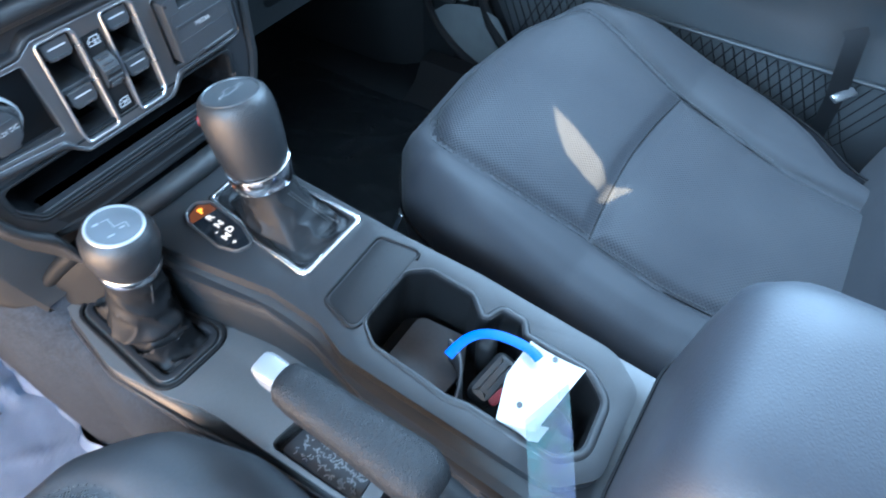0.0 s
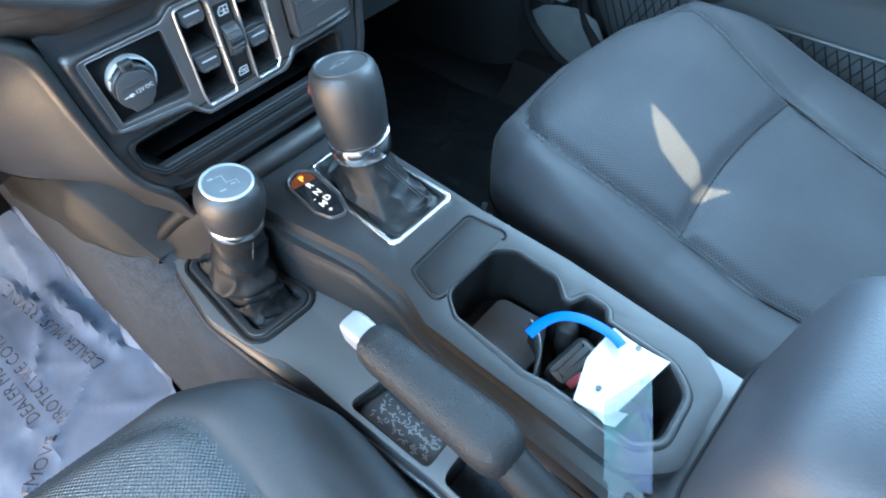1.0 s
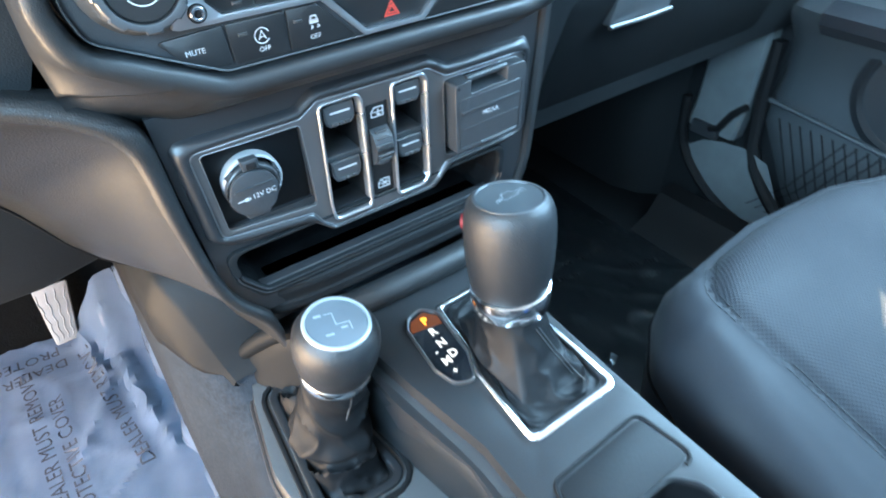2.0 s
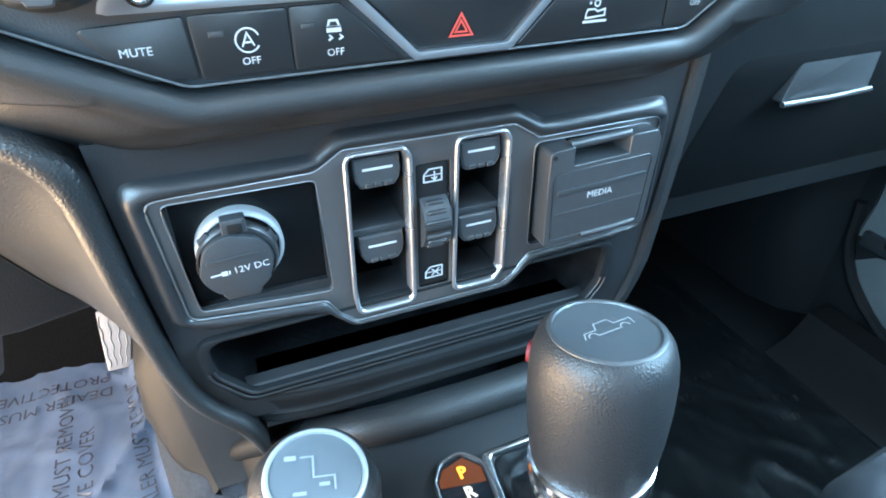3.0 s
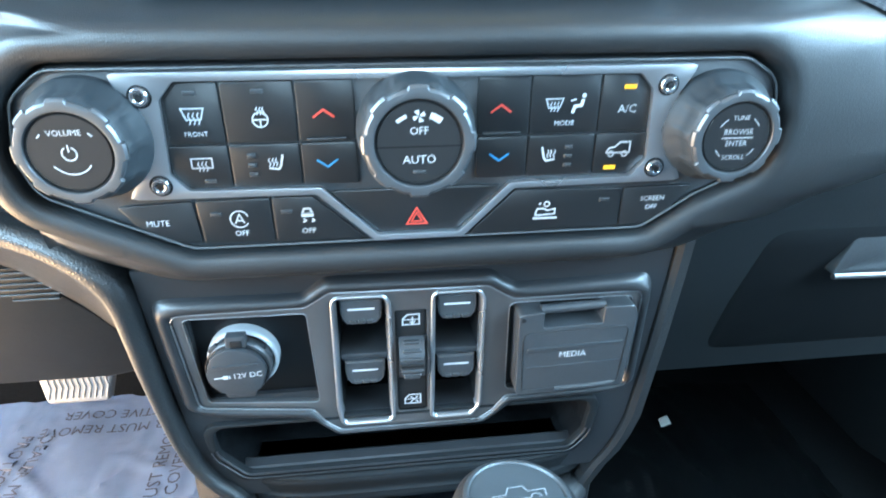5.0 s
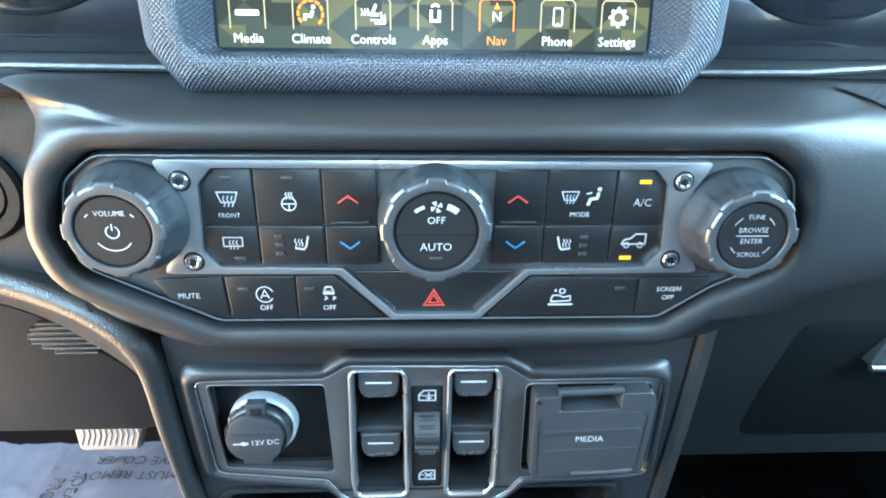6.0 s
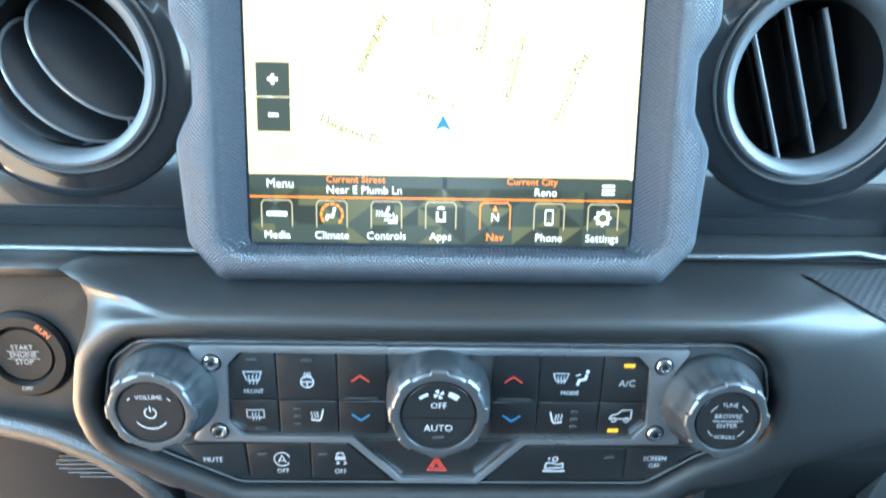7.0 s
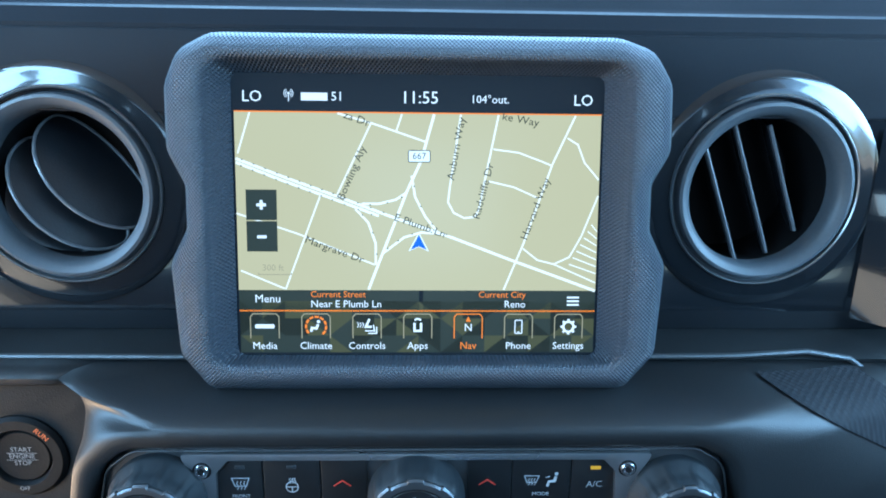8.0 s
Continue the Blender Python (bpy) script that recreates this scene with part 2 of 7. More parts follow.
def slab(outer, holes=(), depth=0.003, bevel=0.0, m=None, seg=2):
    """A plate in the local xy plane, face at z = 0, going back to -depth, with holes through it and its front edge bevelled."""
    bm = bmesh.new()
    loops = []
    for loop in (outer, *holes):
        vs = [bm.verts.new((p[0], p[1], 0)) for p in loop]
        loops.append([bm.edges.new((vs[i], vs[(i + 1) % len(vs)])) for i in range(len(vs))])
    rim = [e for lp in loops for e in lp]
    if holes:
        bmesh.ops.triangle_fill(bm, edges=rim, use_beauty=True, use_dissolve=False)
    else:
        bm.faces.new([v for v in bm.verts])
    front = list(bm.faces)
    got = bmesh.ops.extrude_face_region(bm, geom=front)
    back = [g for g in got["geom"] if isinstance(g, bmesh.types.BMVert)]
    bmesh.ops.translate(bm, verts=back, vec=(0, 0, -depth))
    bmesh.ops.recalc_face_normals(bm, faces=bm.faces)
    if bevel:
        edges = [e for e in bm.edges if len(e.link_faces) == 2 and all(abs(v.co.z) < 1e-7 for v in e.verts)
                 and e.calc_face_angle(0) > 1.0]
        bmesh.ops.bevel(bm, geom=edges, offset=bevel, segments=seg, profile=0.5, affect="EDGES", clamp_overlap=True)
    if m is not None:
        bmesh.ops.transform(bm, matrix=m, verts=bm.verts)
    return bm


def face(y):
    """The pose of a plate that faces the seats: local x to the right, y up, z towards the seats."""
    return pose(0, y, 0, 90, 0, 0)


def loft(rings, closed=True, cap0=False, cap1=False, m=None):
    """A skin over rings (lists of points) of equal count."""
    bm = bmesh.new()
    rows = [[bm.verts.new(p) for p in ring] for ring in rings]
    k = len(rows[0])
    for a, b in zip(rows, rows[1:]):
        for i in range(k if closed else k - 1):
            j = (i + 1) % k
            bm.faces.new((a[i], a[j], b[j], b[i]))
    if cap0:
        bm.faces.new(rows[0])
    if cap1:
        bm.faces.new(rows[-1])
    if m is not None:
        bmesh.ops.transform(bm, matrix=m, verts=bm.verts)
    return bm


def lathe(profile, n=48, m=None, cap0=False, cap1=True, lobes=0, depth=0.0, lobe_rows=(), sharp=3):
    """A turned body round local z; profile: (radius, z) rows. Chosen rows may carry lobes round the rim."""
    rings = []
    for i, (r, z) in enumerate(profile):
        ring = []
        for k in range(n):
            a = 2 * math.pi * k / n
            rr = r
            if lobes and i in lobe_rows:
                rr = r - depth * max(0.0, min(1.0, (math.cos(lobes * a) - 0.15) * sharp))
            ring.append((rr * math.cos(a), rr * math.sin(a), z))
        rings.append(ring)
    return loft(rings, True, cap0, cap1, m)


def tube(points, radius, n=8, closed=False, m=None, flat=1.0):
    """A pipe along points; flat squeezes it along the local up."""
    bm = bmesh.new()
    pts = [Vector(p) for p in points]
    rows = []
    k = len(pts)
    for i, p in enumerate(pts):
        a = pts[i - 1] if (i or closed) else p
        b = pts[(i + 1) % k] if (i < k - 1 or closed) else p
        d = (b - a).normalized()
        side = d.cross(Vector((0, 0, 1)))
        if side.length < 1e-3:
            side = d.cross(Vector((0, 1, 0)))
        side.normalize()
        up = side.cross(d)
        r = radius[i] if isinstance(radius, (list, tuple)) else radius
        rows.append([bm.verts.new(p + side * (r * math.cos(2 * math.pi * j / n)) + up * (r * flat * math.sin(2 * math.pi * j / n))) for j in range(n)])
    pairs = list(zip(rows, rows[1:]))
    if closed:
        pairs.append((rows[-1], rows[0]))
    for a, b in pairs:
        for j in range(n):
            bm.faces.new((a[j], a[(j + 1) % n], b[(j + 1) % n], b[j]))
    if not closed:
        bm.faces.new(rows[0])
        bm.faces.new(rows[-1])
    if m is not None:
        bmesh.ops.transform(bm, matrix=m, verts=bm.verts)
    return bm


def block(x0, y0, z0, x1, y1, z1, bevel=0.0, seg=2):
    bm = bmesh.new()
    bmesh.ops.create_cube(bm, size=1, matrix=Matrix.LocRotScale(((x0 + x1) / 2, (y0 + y1) / 2, (z0 + z1) / 2), None, (x1 - x0, y1 - y0, z1 - z0)))
    if bevel:
        bmesh.ops.bevel(bm, geom=list(bm.edges), offset=bevel, segments=seg, profile=0.5, affect="EDGES", clamp_overlap=True)
    return bm


def merge(*bms):
    out = bmesh.new()
    for b in bms:
        me = bpy.data.meshes.new("tmp")
        b.to_mesh(me)
        b.free()
        out.from_mesh(me)
        bpy.data.meshes.remove(me)
    return out


def ink(shapes, m):
    """Flat printed shapes in the local xy plane: a list of filled polygons, laid by m."""
    bm = bmesh.new()
    for s in shapes:
        bm.faces.new([bm.verts.new((p[0], p[1], 0)) for p in s])
    bmesh.ops.transform(bm, matrix=m, verts=bm.verts)
    return bm


def stroke(pts, w, closed=False):
    """The quads of a line of width w through pts."""
    out = []
    k = len(pts)
    off = []
    for i in range(k):
        p = Vector(pts[i])
        a = Vector(pts[i - 1]) if (i or closed) else None
        b = Vector(pts[(i + 1) % k]) if (i < k - 1 or closed) else None
        d0 = (p - a).normalized() if a else None
        d1 = (b - p).normalized() if b else None
        d = ((d0 or d1) + (d1 or d0))
        d = d.normalized() if d.length > 1e-6 else (d1 or d0)
        nrm = Vector((-d.y, d.x))
        c = 1.0 / max(0.5, d.dot(d1 or d0))
        off.append((p + nrm * w / 2 * c, p - nrm * w / 2 * c))
    for i in range(k if closed else k - 1):
        j = (i + 1) % k
        out.append([off[i][0], off[i][1], off[j][1], off[j][0]])
    return out


def arc(cx, cy, r, a0, a1, n=12):
    return [(cx + r * math.cos(radians(a0 + (a1 - a0) * i / n)), cy + r * math.sin(radians(a0 + (a1 - a0) * i / n))) for i in range(n + 1)]


def words(name, text, size, m, mat, parent, align="CENTER", squeeze=1.0, bold=0.0, label=""):
    """Lettering as a flat mesh; size: height of a capital in metres."""
    cu = bpy.data.curves.new(name, "FONT")
    cu.body, cu.size, cu.align_x, cu.align_y = text, size / 0.69, align, "CENTER"
    cu.resolution_u = 2
    cu.offset = bold
    ob = bpy.data.objects.new(name, cu)
    me = bpy.data.meshes.new_from_object(ob)
    bpy.data.objects.remove(ob)
    bpy.data.curves.remove(cu)
    me.transform(m @ Matrix.Diagonal((squeeze, 1, 1, 1)))
    me.materials.clear()
    me.materials.append(mat)
    me.name = name
    o = new(name, me)
    o.parent = parent
    if label:
        o["label"] = label
    return o



# ---- the car's shell ----
def setting(name, bm, mat, label, category):
    return tagged(part(name, bm, mat, smooth=30), label=label, category=category, kind="structure")


FLOOR_Z = 0.08
setting("ground", slab(box2(-400, -400, 400, 400), m=pose(0, 0, -0.45), depth=0.2), CONCRETE, "pale sunlit concrete lot under the open sky", "ground")
setting("floor", slab(box2(-0.78, -1.7, 0.78, 0.75), m=pose(0, 0, FLOOR_Z), depth=0.05), CARPETDARK, "dark carpeted floor of the cabin", "floor")
setting("firewall", slab(box2(-0.78, 0.05, 0.78, 0.93), m=face(0.75), depth=0.04), CARPETDARK, "dark firewall ahead of the footwells", "wall")
toe = loft([[(x, 0.545, FLOOR_Z + 0.002), (x, 0.66, 0.22), (x, 0.749, 0.42)] for x in (-0.775, -0.13)], closed=False)
bmesh.ops.solidify(toe, geom=toe.faces[:], thickness=0.01)
setting("toe_board", toe, CARPETDARK, "sloping dark carpet behind the pedals", "floor")

# carpeted tunnel under the console
ring = []
for y in (-0.95, -0.43, -0.30, -0.21, -0.14, -0.09, -0.05, -0.01, 0.01, 0.02, 0.03, 0.04, 0.05, 0.06, 0.07, 0.08, 0.09, 0.10, 0.12, 0.14, 0.18, 0.22, 0.28, 0.34, 0.40, 0.50, 0.74):
    left = np.interp(y, (-0.95, -0.43, -0.21, -0.14, -0.05, 0.03, 0.10, 0.22, 0.4, 0.74), (-0.122, -0.122, -0.126, -0.136, -0.145, -0.138, -0.160, -0.162, -0.162, -0.162))
    top = np.interp(y, (-0.95, 0.0, 0.02, 0.04, 0.06, 0.08, 0.10, 0.13, 0.18, 0.45, 0.74), (0.330, 0.332, 0.345, 0.375, 0.41, 0.437, 0.452, 0.460, 0.455, 0.40, 0.36))
    rise = top - FLOOR_Z
    ring.append([(left - 0.022, y, FLOOR_Z + 0.003), (left - 0.018, y, FLOOR_Z + 0.35 * rise), (left - 0.010, y, FLOOR_Z + 0.72 * rise), (left - 0.003, y, FLOOR_Z + 0.93 * rise), (left + 0.012, y, top),
                 (0.060, y, top), (0.075, y, FLOOR_Z + 0.9 * rise), (0.10, y, FLOOR_Z + 0.003)])
tagged(part("tunnel", loft(ring, closed=False), CARPET, smooth=85), label="grey carpet over the raised transmission tunnel", category="floor", kind="structure")

# smooth trim over the flank of the tunnel, below the stack
flank = []
for y in np.linspace(0.036, 0.42, 44):
    left = float(np.interp(y, (-0.05, 0.03, 0.10, 0.22, 0.4), (-0.145, -0.138, -0.160, -0.162, -0.162)))
    top = float(np.interp(y, (0.04, 0.06, 0.08, 0.10, 0.13, 0.18, 0.45), (0.375, 0.41, 0.437, 0.452, 0.460, 0.455, 0.40)))
    cut = min(top - 0.004, float(np.interp(y, (0.036, 0.048, 0.064, 0.0915, 0.154, 0.29, 0.42), (0.380, 0.378, 0.385, 0.391, 0.381, 0.323, 0.26))))
    column = [(left + 0.10, y, top + 0.003)]
    for f in np.linspace(1.0, 0.0, 8):
        z = cut + (top - cut) * f
        g = (z - FLOOR_Z) / (top - FLOOR_Z)
        column.append((left + float(np.interp(g, (0.35, 0.72, 0.93, 1.0), (-0.018, -0.010, -0.003, 0.012))) - 0.003, y, z + 0.002))
    column.append((column[-1][0] + 0.004, y, cut - 0.001))
    flank.append(column)
tagged(part("tunnel_trim", loft(flank, False), GLOVELOW, smooth=70), label="smooth dark trim over the flank of the tunnel", category="trim", kind="structure")

# unseen roof, open above the windscreen; two holes added in the sun patch's outline
ROOF_Z = 1.28
sun_gap = [(0.624, -0.303), (0.622, -0.345), (0.611, -0.391), (0.596, -0.407), (0.567, -0.404), (0.567, -0.382), (0.573, -0.354), (0.592, -0.330)]
sun_hook = [(0.556, -0.4070), (0.588, -0.4065), (0.604, -0.414), (0.612, -0.438), (0.586, -0.424)]
setting("ceiling", slab(box2(-0.80, -1.72, 1.0, 0.16), (sun_gap, sun_hook), depth=0.03, m=pose(0, 0, ROOF_Z + 0.03)), HEADLINER, "pale unseen roof over the cabin, with holes shaped for the sun patch", "ceiling")
setting("wall_passenger", slab(box2(-1.72, 0.0, 0.80, ROOF_Z), (rounded(box2(-1.5, 0.80, -0.75, 1.2), 0.05), rounded(box2(-0.68, 0.80, 0.20, 1.2), 0.05)), depth=0.04,
        m=pose(0.82, 0, 0, 90, 0, 90)), VINYL_DARK, "dark body side with its window openings", "wall")
setting("wall_driver", slab(box2(-1.72, 0.0, 0.80, ROOF_Z), (rounded(box2(-1.5, 0.80, -0.85, 1.2), 0.05), rounded(box2(-0.78, 0.12, 0.45, 1.22), 0.06)), depth=0.04,
        m=pose(-0.78, 0, 0, 90, 0, 90)), VINYL_DARK, "dark body side with the driver's door opening", "wall")
setting("wall_rear", slab(box2(-0.78, 0.0, 0.78, ROOF_Z), (rounded(box2(-0.6, 0.80, 0.6, 1.2), 0.05),), depth=0.04, m=face(-1.70)), VINYL_DARK, "dark rear wall of the cabin with its window", "wall")

# ---- dashboard ----
dash = empty("dashboard", label="black vinyl and gloss dashboard of a car", category="dashboard")
top_profile = [(0.047, 0.896), (0.046, 0.905), (0.052, 0.913), (0.072, 0.917), (0.098, 0.9185), (0.106, 0.924), (0.125, 0.950), (0.16, 0.965), (0.30, 0.99), (0.48, 1.03), (0.74, 1.04), (0.74, 0.90), (0.10, 0.88)]
part("upper_pad", loft([[(x, y, z) for y, z in top_profile] for x in np.linspace(-0.78, 0.78, 13)], True, True, True), DASHTOP, dash, "soft dark grey dash top")
part("upper_face", slab(rounded(box2(-0.77, 0.862, 0.77, 0.903), 0.002), (), 0.012, 0.002, face(0.0450)), DASHTOP, dash, "matt dash face above the vents")
for sx in (-1, 1):
    part("gloss_shoulder", loft([[(sx * x, 0.0435 - 0.020 * ((x - 0.245) / 0.12) ** 2 + 0.40 * (z - 0.857) * min(1.0, (x - 0.245) / 0.03), z) for x in np.linspace(0.245, 0.56, 40)] for z in (0.752, 0.77, 0.79, 0.81, 0.83, 0.857)], False), GLOSS, dash, "curved gloss black end of the fascia")
part("gloss_band", slab(rounded(box2(-0.77, 0.744, 0.77, 0.8995), 0.004), (disc2(0.185, 0.8235, 0.049, 40), disc2(-0.185, 0.8235, 0.049, 40)), 0.012, 0.003, face(0.046)), GLOSS, dash, "gloss piano-black fascia")
for sx in (-1, 1):
    strip = [(sx * x, 0.016, z) for x, z in ((0.10, 0.7405), (0.166, 0.7410), (0.205, 0.7435), (0.228, 0.7395), (0.252, 0.7240), (0.32, 0.700), (0.77, 0.68))]
    if sx < 0:
        # no trim on this side: an added pale line paints the ledge's lit edge
        strip = [(-0.10, 0.016, 0.7405), (-0.30, 0.016, 0.7415), (-0.77, 0.016, 0.742)]
    part("trim_and_lit_edge", tube(strip, 0.0016, 8), STRIPMETAL, dash, "thin satin silver strip, at left the painted lit edge of the ledge")
    shelf = [[(sx * x, y, z) for y, z in ((0.050, 0.7440), (0.022, 0.7425), (0.016, 0.739), (0.018, 0.736), (0.05, 0.734))] for x in (0.09, 0.2, 0.4, 0.77)]
    part("ledge", loft(shelf, False), GLOVE, dash, "grained black ledge")

HV_OUT = [(-0.131, 0.7145), (0.131, 0.7145), (0.1455, 0.706), (0.1495, 0.688), (0.148, 0.668), (0.120, 0.655), (0.098, 0.640), (-0.092, 0.640), (-0.117, 0.652), (-0.145, 0.666), (-0.1495, 0.682), (-0.1445, 0.704)]


def around(poly, cx, cz, sx, sz, n):
    """Points where rays from a centre, spread in a stretched space, leave the polygon."""
    out = []
    for i in range(n):
        a = 2 * math.pi * i / n
        d = Vector((sx * math.cos(a), sz * math.sin(a)))
        best = None
        for j in range(len(poly)):
            p, q = Vector(poly[j]) - Vector((cx, cz)), Vector(poly[(j + 1) % len(poly)]) - Vector((cx, cz))
            e = q - p
            den = d.x * e.y - d.y * e.x
            if abs(den) < 1e-12:
                continue
            t = (p.x * e.y - p.y * e.x) / den
            u = (p.x * d.y - p.y * d.x) / den
            if t > 0 and -1e-6 <= u <= 1 + 1e-6 and (best is None or t < best):
                best = t
        out.append((cx + d.x * best, cz + d.y * best))
    return out


def grown(poly, g):
    c = Vector((sum(p[0] for p in poly) / len(poly), sum(p[1] for p in poly) / len(poly)))
    out = []
    k = len(poly)
    for i in range(k):
        a, p, b = Vector(poly[i - 1]), Vector(poly[i]), Vector(poly[(i + 1) % k])
        d = (b - a).normalized()
        nrm = Vector((d.y, -d.x))
        if nrm.dot(p - c) < 0:
            nrm = -nrm
        out.append(tuple(p + nrm * g))
    return out


# padded surround: from the outer dash face up to the lip and down into the well of the climate panel
NA = 320
base = around(rounded(HV_OUT, 0.016, 6), 0, 0.678, 0.15, 0.037, NA)
outer = around(rounded([(-0.1765, 0.7385), (0.30, 0.7375), (0.42, 0.70), (0.42, 0.668), (0.24, 0.648), (0.133, 0.606), (-0.136, 0.606), (-0.160, 0.628), (-0.1640, 0.66), (-0.1630, 0.7235), (-0.1660, 0.7325)], [0, 0, 0, 0, .04, .02, .02, .02, .02, .006, .004], 5), 0, 0.678, 0.15, 0.037, NA)
rings = []
for g, y in ((0.0010, 0.0), (0.0012, -0.0262), (0.0018, -0.0286), (0.0034, -0.0299), (0.0070, -0.0303), (0.0105, -0.0299)):
    rings.append([(x, y, z) for x, z in grown(base, g)])
mid = [p for p in grown(base, 0.0105)]
for f, y in ((0.15, -0.0280), (0.3, -0.0245), (0.45, -0.0190), (0.6, -0.0115), (0.75, -0.0025), (0.9, 0.0085), (1.0, 0.016), (1.0, 0.06)):
    ring_now = []
    for (ax, az), (bx, bz) in zip(mid, outer):
        x, z = ax + (bx - ax) * f, az + (bz - az) * f
        far = max(0.0, min(1.0, (x - 0.17) / 0.2))
        near = max(0.0, min(1.0, (-0.125 - x) / 0.035))
        near = near * near * (3 - 2 * near) * (1 if y < 0.05 else 0)
        ring_now.append((x, y - 0.38 * near * (y + 0.0303) + 0.03 * far * far * (3 - 2 * far) + 0.006 * (1 if z < 0.64 else 0) * (f < 1), z))
    rings.append(ring_now)
surround = loft(rings)
drape = BVHTree.FromBMesh(surround)
part("padded_surround", surround, VINYL, dash, "soft padded surround of the climate panel", smooth=75)
cloth = []
for i in range(40):
    x = 0.173 + 0.20 * i / 39
    hi = 0.7362 - 0.55 * max(0.0, x - 0.228)
    lo = min(hi - 0.0004, 0.7362 - 0.52 * (x - 0.172))
    strip_pts = []
    for k in range(13):
        place = drape.ray_cast(Vector((x, -0.3, lo + (hi - lo) * k / 12)), Vector((0, 1, 0)))[0]
        place = place or Vector((x, 0.016 + 0.03 * max(0.0, min(1.0, (x - 0.17) / 0.2)) ** 2, lo))
        strip_pts.append(tuple(place + Vector((0, -0.0011, 0.0008))))
    cloth.append(strip_pts)
part("speaker_cloth", loft(cloth, False), SEATCLOTH, dash, "dark woven speaker cloth", smooth=75)

shelf_rows = []
for x in np.linspace(-0.77, -0.160, 64):
    sink = 0.009 * max(0.0, min(1.0, (x + 0.182) / 0.022)) ** 1.5
    shelf_rows.append([(x, y + sink, z - 0.3 * sink) for y, z in ((0.022, 0.7408), (0.008, 0.7404), (0.0015, 0.7392), (-0.0010, 0.7368), (-0.0003, 0.7340), (0.0036, 0.7310), (0.0095, 0.7292), (0.022, 0.7286))])
part("shelf_lip", loft(shelf_rows, True, True, True), VINYL, dash, "padded lip over the start button", smooth=60)
part("face_shadow_gap", tube([(-0.77, 0.0135, 0.7283), (-0.176, 0.0135, 0.7283)], 0.0009, 6), RUBBER, dash)

# driver's side: face round the start button, and the knee panel under it
part("driver_face", slab(rounded([(-0.76, 0.729), (-0.76, 0.655), (-0.30, 0.652), (-0.175, 0.628), (-0.160, 0.66), (-0.160, 0.729)], [0.005, 0.02, 0.03, 0.02, 0.01, 0.005]), (disc2(-0.208, 0.6855, 0.0235, 40),), 0.03, 0.006, face(0.014), 3), GLOVE, dash)
knee = []
for x in (-0.77, -0.5, -0.3, -0.22, -0.165, -0.150):
    e = np.interp(x, (-0.77, -0.22, -0.15), (0, 0, 0.02))
    knee.append([(x, 0.03, 0.66), (x, 0.05 + e, 0.648), (x, 0.075 + e, 0.60), (x, 0.10 + e, 0.53), (x, 0.119 + e, 0.467), (x, 0.126 + e, 0.461), (x, 0.154 + e, 0.465), (x, 0.3, 0.62)])
part("knee_panel", loft(knee, False), GLOVE, dash, "dark knee panel under the wheel")
for i in range(6):
    z = 0.580 - i * 0.0050
    w = (0.014, 0.020, 0.024, 0.024, 0.020, 0.014)[i]
    slot = part("grille_slot", block(-0.230 - w, 0.079 + i * 0.0021, z - 0.0014, -0.230 + w, 0.090 + i * 0.0021, z + 0.0014, 0.001), RUBBER, dash)
    part("slat_edge", block(-0.230 - w, 0.0785 + i * 0.0021, z - 0.0030, -0.230 + w, 0.086 + i * 0.0021, z - 0.0017, 0.0004, 1), GREYPL, dash)

# passenger side: lower face and glove box
glove = []
for x in (0.165, 0.20, 0.30, 0.5, 0.77):
    glove.append([(x, 0.075, 0.705), (x, 0.062, 0.67), (x, 0.052, 0.64), (x, 0.058, 0.60), (x, 0.085, 0.52), (x, 0.11, 0.44), (x, 0.13, 0.43), (x, 0.3, 0.45)])
part("glove_panel", loft(glove, False), GLOVE, dash, "dark lower passenger dash")
glove_box = empty("glove_box", label="dark glove box lid with a bright pull handle", category="glove box")
part("lid", slab(rounded(box2(-0.20, -0.068, 0.20, 0.068), 0.02), (), 0.012, 0.004, pose(0.43, 0.0815, 0.527, 108, 0, 0)), GLOVELOW, glove_box)
handle = part("handle", slab(rounded([(0.286, 0.551), (0.374, 0.551), (0.374, 0.592), (0.299, 0.592)], 0.003), (), 0.012, 0.002, face(0.0645)), STRIPMETAL, glove_box, "dim satin metal handle")
part("handle_lip", tube([(0.286, 0.063, 0.5515), (0.330, 0.0615, 0.5515), (0.374, 0.063, 0.5520)], 0.0022, 10), DARKCHROME, handle, "bright lower lip")

# ---- centre stack ----
stack = empty("center_stack", label="black plastic centre stack below the climate panel", category="center stack")
Zs = (0.632, 0.625, 0.618, 0.60, 0.56, 0.52, 0.505, 0.49, 0.478, 0.467, 0.45, 0.42, 0.40, 0.385, 0.37, 0.355, 0.34, 0.20)
Ws = [float(np.interp(z, (0.34, 0.45, 0.467, 0.482, 0.505, 0.56, 0.614), (0.094, 0.097, 0.105, 0.115, 0.1215, 0.127, 0.131))) for z in Zs]
PLATE = [(-w, z) for z, w in zip(Zs[2:10], Ws[2:10])] + [(w, z) for z, w in reversed(list(zip(Zs[2:10], Ws[2:10])))]
SLOT = rounded([(-0.112, 0.522), (0.100, 0.522), (0.097, 0.498), (0.089, 0.487), (-0.097, 0.487), (-0.110, 0.503)], 0.008)
part("face_plate", slab(PLATE, (SLOT, box2(-0.1105, 0.5405, -0.0535, 0.5910), box2(-0.0412, 0.5245, -0.0150, 0.5980), box2(0.0085, 0.5245, 0.0325, 0.5980), box2(0.0475, 0.5350, 0.1105, 0.5900)), 0.02, 0.0, face(0.0)), STACK, stack)
side = []
